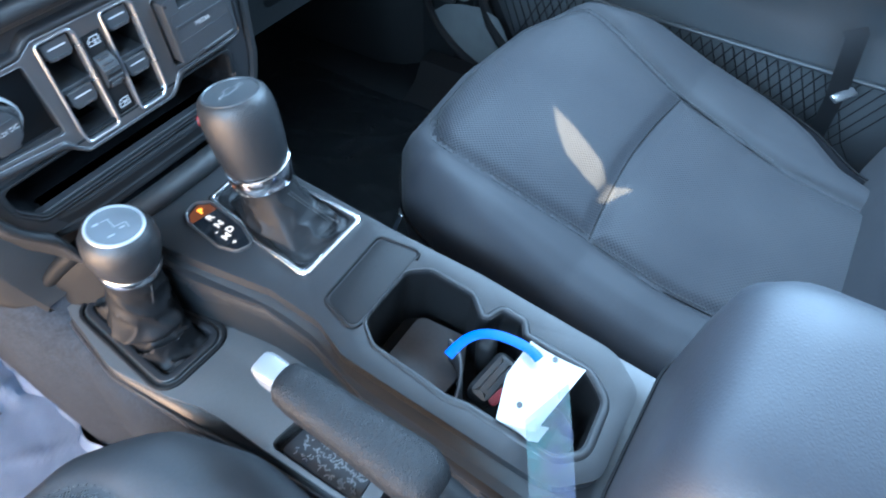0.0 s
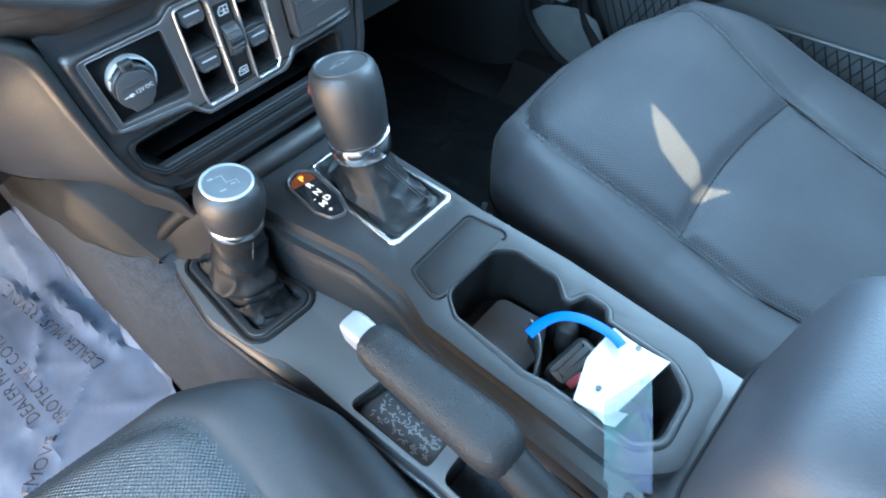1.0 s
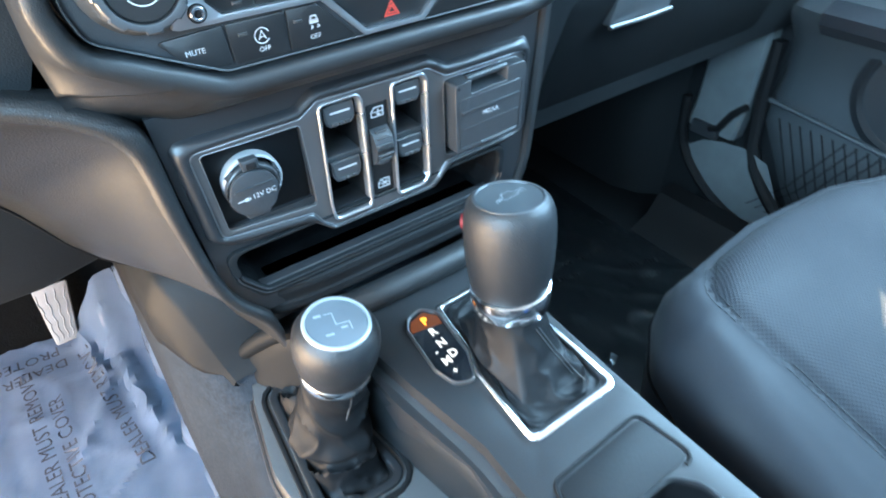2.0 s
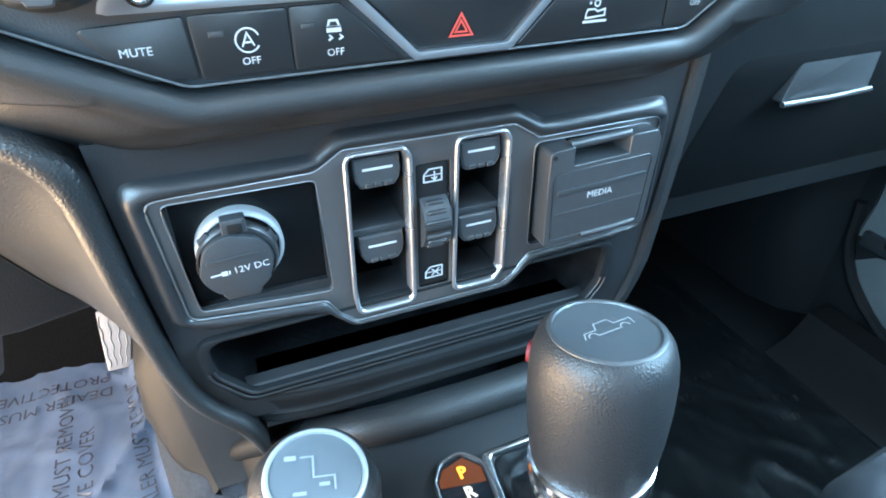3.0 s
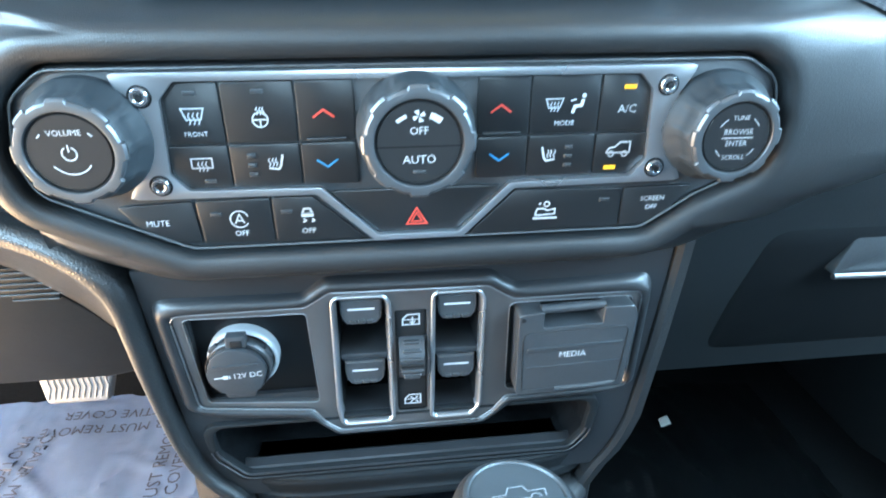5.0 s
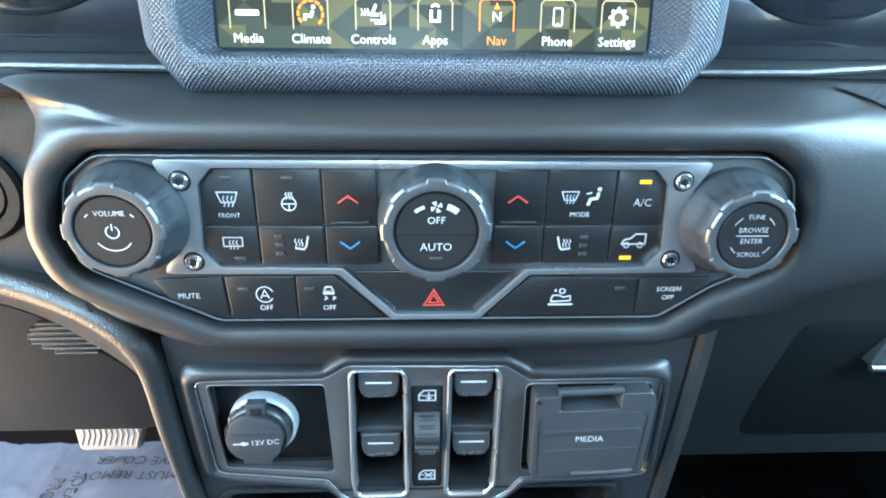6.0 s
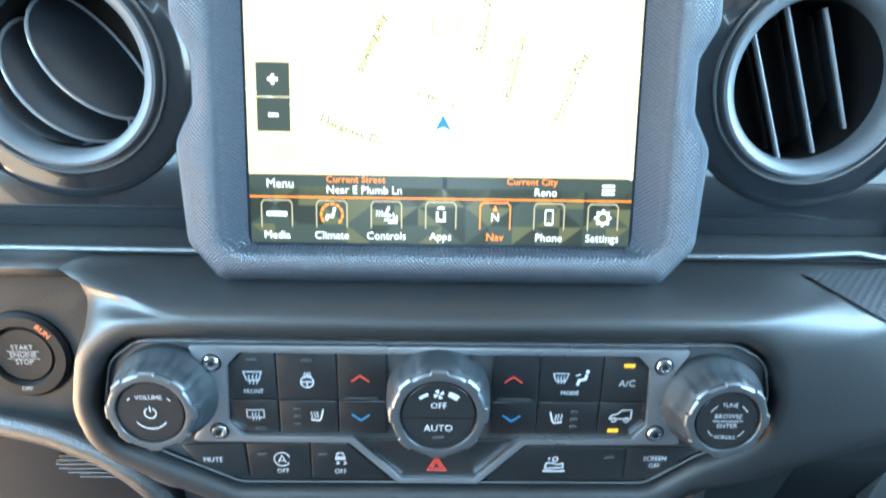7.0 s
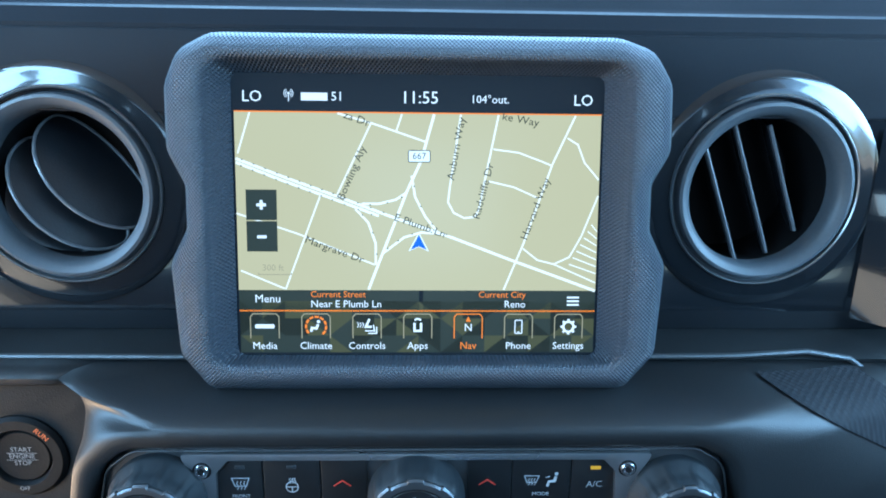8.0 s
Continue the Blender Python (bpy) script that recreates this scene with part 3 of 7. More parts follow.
for z, w in zip(Zs, Ws):
    side.append([(w + dx, y, z) for dx, y in ((0.0006, 0.006), (0.0010, -0.0012), (0.004, -0.0030), (0.009, -0.0026), (0.0125, 0.003), (0.0145, 0.012), (0.020, 0.05), (0.036, 0.14), (0.072, 0.40), (0.072, 0.72))])
part("side_pillar", loft(side, False), SIDESKIN, stack, "soft-grained side of the stack")
# the driver's side sweeps out under the pad: inner edge, crease and rear edge, from the top down
INNER = [(-0.30, 0.660), (-0.215, 0.654), (-0.170, 0.641), (-0.150, 0.631), (-0.137, 0.622), (-0.1312, 0.612), (-0.1305, 0.600), (-0.1296, 0.585), (-0.1284, 0.565), (-0.1268, 0.545), (-0.1245, 0.525), (-0.1215, 0.508), (-0.1160, 0.491), (-0.1080, 0.479), (-0.098, 0.468), (-0.094, 0.45)]
CREASE = [(-0.30, 0.650), (-0.215, 0.640), (-0.182, 0.631), (-0.166, 0.6255), (-0.154, 0.618), (-0.1468, 0.610), (-0.1428, 0.600), (-0.1412, 0.585), (-0.1395, 0.565), (-0.1366, 0.545), (-0.1336, 0.523), (-0.1300, 0.506), (-0.1245, 0.489), (-0.1135, 0.473), (-0.102, 0.456), (-0.097, 0.43)]
REAR = [(-0.33, 0.615), (-0.27, 0.602), (-0.245, 0.590), (-0.232, 0.577), (-0.224, 0.566), (-0.216, 0.553), (-0.210, 0.541), (-0.205, 0.527), (-0.199, 0.510), (-0.194, 0.495), (-0.189, 0.484), (-0.183, 0.474), (-0.176, 0.463), (-0.160, 0.445), (-0.140, 0.43), (-0.130, 0.40)]
BACKSET = [0.018, 0.014, 0.008, 0.004, 0.001] + [0.0] * 11


def flowing(rows, n):
    """A smooth run of n points through rows."""
    a = np.array(rows, float)
    if a.ndim == 1:
        a = a[:, None]
    t = np.linspace(0, len(a) - 1, n)
    out = np.stack([sum(np.interp(np.clip(t + d, 0, len(a) - 1), np.arange(len(a)), a[:, c]) for d in (-0.5, -0.25, 0, 0.25, 0.5)) / 5 for c in range(a.shape[1])], 1)
    out[0], out[-1] = a[0], a[-1]
    return out


side, gap_line = [], []
for (ix, iz), (cx, cz), (bx, bz), (o,) in zip(flowing(INNER, 64), flowing(CREASE, 64), flowing(REAR, 64), flowing(BACKSET, 64)):
    yb = float(np.interp(bz, (0.40, 0.482, 0.53, 0.60, 0.648), (0.12, 0.115, 0.10, 0.075, 0.05)) + np.interp(bx, (-0.22, -0.15), (0, 0.02)))
    row = [(ix, 0.012 + o, iz), (ix - 0.0004, -0.0030 + o, iz)]
    row += [(ix + (cx - ix) * f, y + o, iz + (cz - iz) * f) for f, y in ((0.12, -0.0058), (0.4, -0.0080), (0.7, -0.0078), (0.9, -0.0058), (1.0, -0.0025))]
    row += [(cx + (bx - cx) * f, -0.0025 + o + (yb + 0.0025 - o) * (f ** 0.85), cz + (bz - cz) * f) for f in (0.04, 0.10, 0.2, 0.35, 0.55, 0.8, 1.0)]
    row += [(bx - 0.004, yb + 0.06, bz), (bx - 0.004, 0.5, bz)]
    gap_line.append((bx, yb - 0.0004, bz))
    side.append(row)
part("side_pillar", loft(side, False), SIDESKIN, stack, "soft-grained side of the stack", smooth=70)
part("gap_line", tube(gap_line, 0.0011, 6), RUBBER, stack)
cub = [[(x * k, y, z) for x, z in SLOT] for y, k in ((0.001, 1.0), (0.046, 0.97))]
part("cubby_liner", loft(cub, True, False, True), CUBBYSKIN, stack, "dark speckled rubber storage slot")
part("cubby_lip", loft([[(x, y, z) for x in (-0.104, -0.098, -0.03, 0.05, 0.090, 0.095)] for y, z in ((-0.0012, 0.4862), (0.0002, 0.4886), (0.0055, 0.4898), (0.0070, 0.4888), (0.0070, 0.480))], False), STACK, stack, "satin front lip of the storage slot")
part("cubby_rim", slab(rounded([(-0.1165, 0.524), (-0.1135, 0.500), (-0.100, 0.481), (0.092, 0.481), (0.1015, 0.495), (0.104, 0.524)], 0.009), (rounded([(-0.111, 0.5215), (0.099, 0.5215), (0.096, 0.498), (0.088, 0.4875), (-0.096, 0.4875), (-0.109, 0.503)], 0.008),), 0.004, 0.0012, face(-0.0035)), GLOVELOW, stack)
for grow, y, r in ((0.0008, -0.0040, 0.0006), (0.0032, -0.0046, 0.0005)):
    lip_line = [(x, y, z) for x, z in grown(rounded([(-0.111, 0.5235), (-0.109, 0.503), (-0.096, 0.4875), (0.088, 0.4875), (0.096, 0.498), (0.099, 0.5235)], [0, 0.010, 0.008, 0.008, 0.010, 0]), grow)]
    part("rim_bead", tube(lip_line[1:-1], r, 8), STACK, stack, "fine raised bead")
steps = [(0.02, 0.4818), (-0.0040, 0.4813), (-0.0056, 0.4803), (-0.0060, 0.4788), (-0.0052, 0.4778), (-0.0058, 0.4770), (-0.0056, 0.4745), (-0.0046, 0.4712), (-0.0041, 0.4682), (-0.0043, 0.4664), (-0.0054, 0.4656), (-0.0054, 0.4649), (-0.0044, 0.4641), (-0.0050, 0.4620), (-0.0054, 0.4600), (-0.0046, 0.4588), (-0.002, 0.457), (0.02, 0.45)]
tier = []
for x in np.linspace(-0.104, 0.104, 21):
    k = 1 - (abs(x) / 0.104) ** 6 * 0.75
    tier.append([(x, 0.02 + (y - 0.02) * (0.35 + 0.65 * k), z) for y, z in steps])
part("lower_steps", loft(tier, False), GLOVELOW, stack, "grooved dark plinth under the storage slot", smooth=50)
bar_path = flowing([(0.098, 0.010, 0.440), (0.090, -0.004, 0.4450), (0.075, -0.0130, 0.4475), (0.04, -0.0150, 0.4480), (0.0, -0.0150, 0.4485), (-0.030, -0.0140, 0.4480), (-0.055, -0.0080, 0.4440), (-0.075, 0.006, 0.4350), (-0.092, 0.022, 0.4215), (-0.106, 0.038, 0.4040), (-0.116, 0.052, 0.3860), (-0.124, 0.064, 0.372), (-0.130, 0.076, 0.364)], 96)


def tapered_roll(path, sizes, n=16):
    """A soft roll along a path, with a width and a height at each point."""
    pts = [Vector(p) for p in path]
    rows = []
    for i, p in enumerate(pts):
        way = (pts[min(i + 1, len(pts) - 1)] - pts[max(i - 1, 0)]).normalized()
        across = way.cross(Vector((0, 0.6, 0.8))).normalized()
        over = across.cross(way)
        w, h = sizes[i]
        rows.append([tuple(p + across * (w * math.cos(2 * math.pi * k / n)) + over * (h * math.sin(2 * math.pi * k / n))) for k in range(n)])
    return loft(rows, True, True, True)


bar_size = [(float(np.interp(i, (0, 45, 68, 95), (0.0125, 0.0125, 0.0082, 0.0048))), float(np.interp(i, (0, 45, 68, 95), (0.0105, 0.0105, 0.0075, 0.0045)))) for i in range(96)]
part("padded_bar", tapered_roll(bar_path[:56], bar_size[:56]), BARSKIN, stack, "grained padded roll at the foot of the stack", smooth=70)
# same roll; its shaded end is painted with the darker trim
part("bar_end", tapered_roll(bar_path[55:], bar_size[55:]), GLOVELOW, stack, "lower end of the roll with shade in its colour", smooth=70)
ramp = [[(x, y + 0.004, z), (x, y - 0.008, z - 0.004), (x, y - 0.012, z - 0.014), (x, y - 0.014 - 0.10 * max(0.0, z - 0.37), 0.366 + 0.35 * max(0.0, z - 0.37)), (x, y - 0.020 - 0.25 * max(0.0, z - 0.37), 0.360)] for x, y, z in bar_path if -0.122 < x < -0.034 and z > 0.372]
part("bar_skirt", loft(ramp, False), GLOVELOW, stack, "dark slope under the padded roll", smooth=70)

# ---- centre console ----
console = empty("center_console", label="black plastic centre console with cup holders", category="center console")
AM = pose(0, -0.05, 0.44, 5.71, 0, 0)


def on_top(pts):
    """Plan points (x, y) of the sloping console top in its own plane."""
    return [(x, (y + 0.05) / 0.995) for x, y in pts]


def top_at(y):
    return 0.44 + 0.1 * (y + 0.05)


CUP = rounded([(-0.022, -0.246), (-0.010, -0.228), (0.045, -0.228), (0.058, -0.243), (0.058, -0.283), (0.044, -0.299), (0.046, -0.306), (0.060, -0.311), (0.060, -0.328), (0.049, -0.335), (0.050, -0.390), (0.037, -0.408), (-0.004, -0.411), (-0.018, -0.397), (-0.020, -0.330), (-0.024, -0.312), (-0.023, -0.29)], [0.012, 0.014, 0.014, 0.012, 0.012, 0.006, 0.004, 0.006, 0.006, 0.006, 0.016, 0.016, 0.014, 0.014, 0.01, 0.006, 0.01], 5)
SHIFT = rounded([(-0.003, -0.160), (0.063, -0.159), (0.058, -0.047), (0.009, -0.049)], 0.008)
part("upper_deck", slab(on_top(rounded([(0.070, -0.018), (0.074, -0.19), (0.080, -0.28), (0.080, -0.40), (0.060, -0.428), (-0.015, -0.430), (-0.040, -0.405), (-0.043, -0.26), (-0.043, -0.232), (-0.032, -0.20), (-0.032, -0.15), (-0.045, -0.09), (-0.052, -0.05), (-0.050, -0.018)],
     [0.004, 0.02, 0.03, 0.03, 0.02, 0.02, 0.03, 0.02, 0.02, 0.015, 0.02, 0.02, 0.02, 0.01], 5)), (on_top(CUP), on_top(SHIFT)), 0.04, 0.006, AM, 3), DECKSKIN, console)
part("lower_body", slab(on_top(rounded([(0.079, -0.02), (0.085, -0.30), (0.088, -0.60), (-0.060, -0.60), (-0.056, -0.26), (-0.043, -0.20), (-0.042, -0.15), (-0.056, -0.09), (-0.062, -0.02)], 0.01)), (on_top(grown(CUP, 0.002)), on_top(grown(SHIFT, 0.002))), 0.075, 0.005, AM @ pose(0, 0, -0.014), 3), STACK, console)
part("cup_well", loft([[tuple(AM @ Vector((x, s, h))) for x, s in on_top(grown(CUP, -0.0007))] for h in (-0.003, -0.075)], True, False, True), RUBBER, console, "deep black cup holder well")
rim_in, rim_out = grown(CUP, 0.0004), grown(CUP, 0.0075)
rim_rows = []
for f, h in ((0.0, -0.002), (0.02, 0.0004), (0.14, 0.0012), (0.35, 0.0016), (0.60, 0.0015), (0.82, 0.0008), (1.0, -0.0006)):
    row = []
    for (x, y), (ox, oy) in zip(rim_in, rim_out):
        w = float(np.interp(y, (-0.40, -0.33, -0.27, -0.23), (1.0, 0.9, 0.6, 0.35))) * f
        (px, ps), = on_top([(x + (ox - x) * w, y + (oy - y) * w)])
        row.append(tuple(AM @ Vector((px, ps, h))))
    rim_rows.append(row)
part("cup_rim", loft(rim_rows), DECKSKIN, console, "raised rounded rim", smooth=60)
part("pocket_mat", slab(on_top(rounded([(-0.021, -0.2255), (-0.013, -0.193), (0.060, -0.190), (0.067, -0.2255)], 0.008)), (), 0.002, 0.0004, AM @ pose(0, 0, 0.0005)), RUBBER, console, "shallow rubber-lined pocket")
part("pocket_groove", tube([tuple(AM @ Vector((x, s, 0.0005))) for x, s in on_top(rounded([(-0.0235, -0.2275), (-0.0145, -0.1905), (0.0620, -0.1875), (0.0695, -0.2275)], 0.008))], 0.0013, 6), RUBBER, console)
bend = [Vector(p) for p in flowing([(0.024, -0.284), (0.0205, -0.2925), (0.014, -0.3005), (0.003, -0.3080), (-0.010, -0.3130), (-0.0225, -0.3155)], 24)]
flap = []
for i, p in enumerate(bend):
    way = (bend[min(i + 1, 23)] - bend[max(i - 1, 0)]).normalized()
    out = Vector((-way.y, way.x))
    tall = 0.3985 - 0.010 * (i / 23) ** 2
    flap.append([(p.x + out.x * d, p.y + out.y * d, z) for d, z in ((0.0018, 0.345), (0.0017, tall - 0.002), (0.0010, tall - 0.0004), (0.0, tall), (-0.0010, tall - 0.0004), (-0.0017, tall - 0.002), (-0.0018, 0.345))])
part("cup_divider", loft(flap, True, True, True), GREYPL, console, "flexible rubber cup divider", smooth=50)
part("divider_stop", block(-0.0225, -0.324, 0.345, -0.0130, -0.3175, 0.390, 0.002, 2), RUBBER, console)
part("divider_stop", block(0.030, -0.318, 0.345, 0.047, -0.302, 0.40, 0.006, 3), RUBBER, console)
part("cup_mat", slab(rounded([(-0.018, -0.296), (0.02, -0.30), (0.050, -0.285), (0.046, -0.238), (-0.012, -0.238)], 0.01), (), 0.004, 0.001, pose(0, 0, 0.366)), CUPMAT, console, "ribbed cup holder mat")

DECK = [(-0.118, 0.055), (-0.129, 0.02), (-0.142, -0.05), (-0.136, -0.14), (-0.125, -0.21), (-0.119, -0.30), (-0.119, -0.60), (-0.045, -0.60), (-0.045, 0.055)]
TRAY = rounded([(-0.114, -0.208), (-0.078, -0.214), (-0.078, -0.290), (-0.112, -0.292)], 0.007)
BOOT = rounded([(-0.120, -0.100), (-0.068, -0.102), (-0.078, 0.004), (-0.110, 0.016)], 0.008)
HANDLE_SLOT = rounded([(-0.112, -0.304), (-0.066, -0.302), (-0.066, -0.46), (-0.112, -0.46)], 0.012)
EDGE = rounded(DECK[:7], [0, 0.06, 0.08, 0.08, 0.06, 0.04, 0], 8)
SHOULDER = [(x + float(np.interp(-y, (-0.055, 0.05, 0.10, 0.14, 0.18, 0.205, 0.30), (0.0035, 0.0035, 0.006, 0.014, 0.012, 0.0065, 0.0045))), y) for x, y in flowing(EDGE, 60)]
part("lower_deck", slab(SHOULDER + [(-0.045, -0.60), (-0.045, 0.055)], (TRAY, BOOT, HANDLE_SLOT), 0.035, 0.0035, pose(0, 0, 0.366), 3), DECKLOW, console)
slope = []
for (x, y), (ix, iy) in zip(flowing(EDGE, 60), SHOULDER):
    slope.append([(ix + 0.004, y, 0.3645), (ix + 0.001, y, 0.3640), (ix + (x - ix) * 0.35, y, 0.3605), (ix + (x - ix) * 0.7, y, 0.3560), (x + 0.002, y, 0.3530), (x + 0.0005, y, 0.3440), (x + 0.002, y, 0.332)])
part("deck_flank", loft(slope, False), STACK, console, "dark sloping flank of the deck", smooth=70)
part("deck_lip", tube([(x + 0.0015, y, 0.3540) for x, y in flowing(EDGE, 60)], 0.0030, 10), STACK, console, "rounded outer lip")
part("tray_well", loft([[(x, y, z) for x, y in TRAY] for z in (0.362, 0.351)], True, False, True), RUBBER, console)
part("tray_mat", slab(rounded([(-0.110, -0.213), (-0.081, -0.218), (-0.081, -0.286), (-0.109, -0.288)], 0.005), (), 0.002, 0.0006, pose(0, 0, 0.3535)), GREYPL, console, "rubber mat with a pale squiggle print")
part("handle_well", loft([[(x, y, z) for x, y in HANDLE_SLOT] for z in (0.362, 0.30)], True, False, True), RUBBER, console)
inner_wall = []
for y in np.linspace(-0.02, -0.60, 88):
    x = sum(float(np.interp(-y + s, (0.02, 0.05, 0.09, 0.15, 0.20, 0.232, 0.26, 0.40, 0.60), (-0.050, -0.052, -0.045, -0.034, -0.034, -0.044, -0.046, -0.046, -0.05))) for s in np.linspace(-0.016, 0.016, 7)) / 7
    t = top_at(y)
    inner_wall.append([(x + 0.008, y, t - 0.010), (x - 0.004, y, t - 0.014), (x - 0.010, y, t - 0.022), (x - 0.009, y, t - 0.035), (x - 0.013, y, 0.372), (x - 0.014, y, 0.33)])
part("ridge_wall", loft(inner_wall, False), GLOVE, console, "curved wall between the two decks", smooth=60)

# ---- armrest ----
armrest = empty("armrest", label="padded dark vinyl armrest lid on the centre console", category="armrest")
arm = []
for z, g in ((0.402, -0.006), (0.42, -0.001), (0.46, 0.0), (0.50, 0.0), (0.535, -0.002), (0.552, -0.010), (0.560, -0.022), (0.563, -0.045)):
    arm.append([(x, y, z) for x, y in rounded([(-0.066 - g, -0.432 + 0.10 * (z - 0.40) * -1 + g), (0.092 + g, -0.432 - 0.10 * (z - 0.40) + g), (0.096 + g, -0.80), (-0.07 - g, -0.80)], [0.035, 0.035, 0.01, 0.01], 8)])
part("pad", loft(arm, True, True, True), ARMSKIN, armrest, "padded vinyl top", smooth=60)
part("seam", tube([(x, y, 0.4305) for x, y in rounded([(-0.0665, -0.4345), (0.0925, -0.4345), (0.0965, -0.80), (-0.0705, -0.80)], [0.035, 0.035, 0.01, 0.01], 8)], 0.0012, 6, True), SEAM, armrest)
part("base", loft([[(x, y, z) for x, y in rounded([(-0.060, -0.438), (0.086, -0.438), (0.090, -0.80), (-0.064, -0.80)], [0.03, 0.03, 0.01, 0.01], 6)] for z in (0.36, 0.405)], True, True, True), STACK, armrest, "black plastic bin under the lid")


# ---- seats ----
SEAT_OUT = [(0.128, -0.21), (0.150, -0.150), (0.205, -0.108), (0.34, -0.094), (0.46, -0.108), (0.56, -0.150), (0.612, -0.24), (0.612, -0.33), (0.588, -0.42), (0.550, -0.48), (0.505, -0.53), (0.475, -0.60), (0.118, -0.60), (0.116, -0.42)]
INSERT = [(0.205, -0.145), (0.262, -0.110), (0.34, -0.1035), (0.45, -0.112), (0.540, -0.158), (0.520, -0.23), (0.502, -0.31), (0.482, -0.40), (0.455, -0.474), (0.435, -0.60), (0.215, -0.60), (0.213, -0.40), (0.222, -0.32), (0.207, -0.22)]


def seat_top(x, y):
    z = float(np.interp(-y, (0.08, 0.12, 0.16, 0.22, 0.275, 0.33, 0.42, 0.60), (0.405, 0.4125, 0.413, 0.398, 0.376, 0.354, 0.338, 0.330)))
    side = max(0.0, abs(x - 0.365) - 0.14)
    return z + 0.10 * side - 0.2 * max(0.0, side - 0.05)


def line_far(p, a, b):
    a, b = Vector(a), Vector(b)
    t = max(0.0, min(1.0, (p - a).dot(b - a) / (b - a).length_squared))
    return (p - a - (b - a) * t).length


def inside(p, poly):
    hit = False
    for i in range(len(poly)):
        (ax, ay), (bx, by) = poly[i - 1], poly[i]
        if (ay > p[1]) != (by > p[1]) and p[0] < (bx - ax) * (p[1] - ay) / (by - ay) + ax:
            hit = not hit
    return hit


def seat(mx, label):
    """A seat cushion with its bolster, woven insert and seams; mx = -1 mirrors it to the driver's side."""
    thing = empty("passenger_seat" if mx > 0 else "driver_seat", label=label, category="car seat")
    plan = around(rounded(SEAT_OUT, 0.05, 6), 0.37, -0.37, 0.25, 0.25, 288)
    ins = rounded(INSERT, 0.045, 8)
    cross = [(0.222, -0.323), (0.34, -0.312), (0.498, -0.323)]
    edges = [(ins[i - 1], ins[i]) for i in range(len(ins))] + list(zip(cross, cross[1:]))
    rows = []
    for g, z in ((-0.012, 0.16), (-0.004, 0.24), (0.003, 0.30), (0.006, 0.335)):
        rows.append([(x, y, z + (0.0 if z < 0.3 else 0.35 * (seat_top(x, y) - 0.37))) for x, y in grown(plan, g)])
    rows.append([(x, y, seat_top(x, y) - 0.030) for x, y in grown(plan, 0.003)])
    rows.append([(x, y, seat_top(x, y) - 0.015) for x, y in grown(plan, -0.004)])
    for f in np.linspace(0.955, 0.05, 56):
        now = []
        for x0, y0 in plan:
            x, y = 0.37 + (x0 - 0.37) * f, -0.37 + (y0 + 0.37) * f
            p = Vector((x, y))
            d = min(line_far(p, a, b) for a, b in edges)
            z = seat_top(x, y) - 0.0065 * math.exp(-(d / 0.009) ** 2) - 0.010 * max(0.0, (f - 0.86) / 0.10) ** 2 + 0.002 * min(1, d / 0.04)
            now.append((x, y, z))
        rows.append(now)
    bolster, insert = bmesh.new(), bmesh.new()
    for bm, want in ((bolster, False), (insert, True)):
        made = {}
        def vert(i, j):
            if (i, j) not in made:
                x, y, z = rows[i][j]
                made[i, j] = bm.verts.new((mx * x, y, z))
            return made[i, j]
        k = len(rows[0])
        for i in range(len(rows) - 1):
            for j in range(k):
                q = ((i, j), (i, (j + 1) % k), (i + 1, (j + 1) % k), (i + 1, j))
                c = (sum(rows[a][b][0] for a, b in q) / 4, sum(rows[a][b][1] for a, b in q) / 4)
                if (i > 5 and inside(c, ins)) == want:
                    bm.faces.new([vert(a, b) for a, b in q])
        if want:
            bm.faces.new([vert(len(rows) - 1, j) for j in range(k)])
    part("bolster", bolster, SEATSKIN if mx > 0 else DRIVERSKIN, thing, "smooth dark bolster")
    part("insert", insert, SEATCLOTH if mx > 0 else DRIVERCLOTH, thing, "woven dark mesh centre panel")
    skin_bm = loft(rows)
    skin = BVHTree.FromBMesh(skin_bm)
    skin_bm.free()

    def on_seat(x, y):
        place = skin.ray_cast(Vector((x, y, 1.0)), Vector((0, 0, -1)))[0]
        return place.z if place else seat_top(x, y) - 0.03
    seam = [(mx * x, y, on_seat(x, y) - 0.0007) for x, y in ins]
    part("seam", tube([(x, y, z - 0.0004) for x, y, z in seam], 0.0009, 6, True), SEAM, thing)
    cr = [(0.222 + 0.276 * i / 20, -0.323 + 0.011 * math.sin(math.pi * i / 20)) for i in range(21)]
    part("seam", tube([(mx * x, y, on_seat(x, y) - 0.0007) for x, y in cr], 0.0013, 6), SEAM, thing)
    for away in (-0.0042, 0.0042):
        dash_bm = bmesh.new()
        run = [Vector(p) for p in grown(ins, away)]
        for a, b in zip(run, run[1:]):
            steps2 = max(1, int((b - a).length / 0.0042))
            for q in range(steps2):
                p, e = a.lerp(b, q / steps2), a.lerp(b, (q + 0.62) / steps2)
                if p.y < -0.45 or (e - p).length < 1e-5:
                    continue
                sd = Vector((-(e - p).y, (e - p).x)).normalized() * 0.0004
                corners = (p + sd, p - sd, e - sd, e + sd)
                quad = [dash_bm.verts.new((mx * c.x, c.y, on_seat(c.x, c.y) + 0.0008 * k)) for k in (0, 1) for c in corners]
                dash_bm.faces.new(quad[4:])
                for k in range(4):
                    dash_bm.faces.new((quad[k], quad[(k + 1) % 4], quad[4 + (k + 1) % 4], quad[4 + k]))
        tagged(part("stitching", dash_bm, STITCH, thing, smooth=0), kind="stuff")
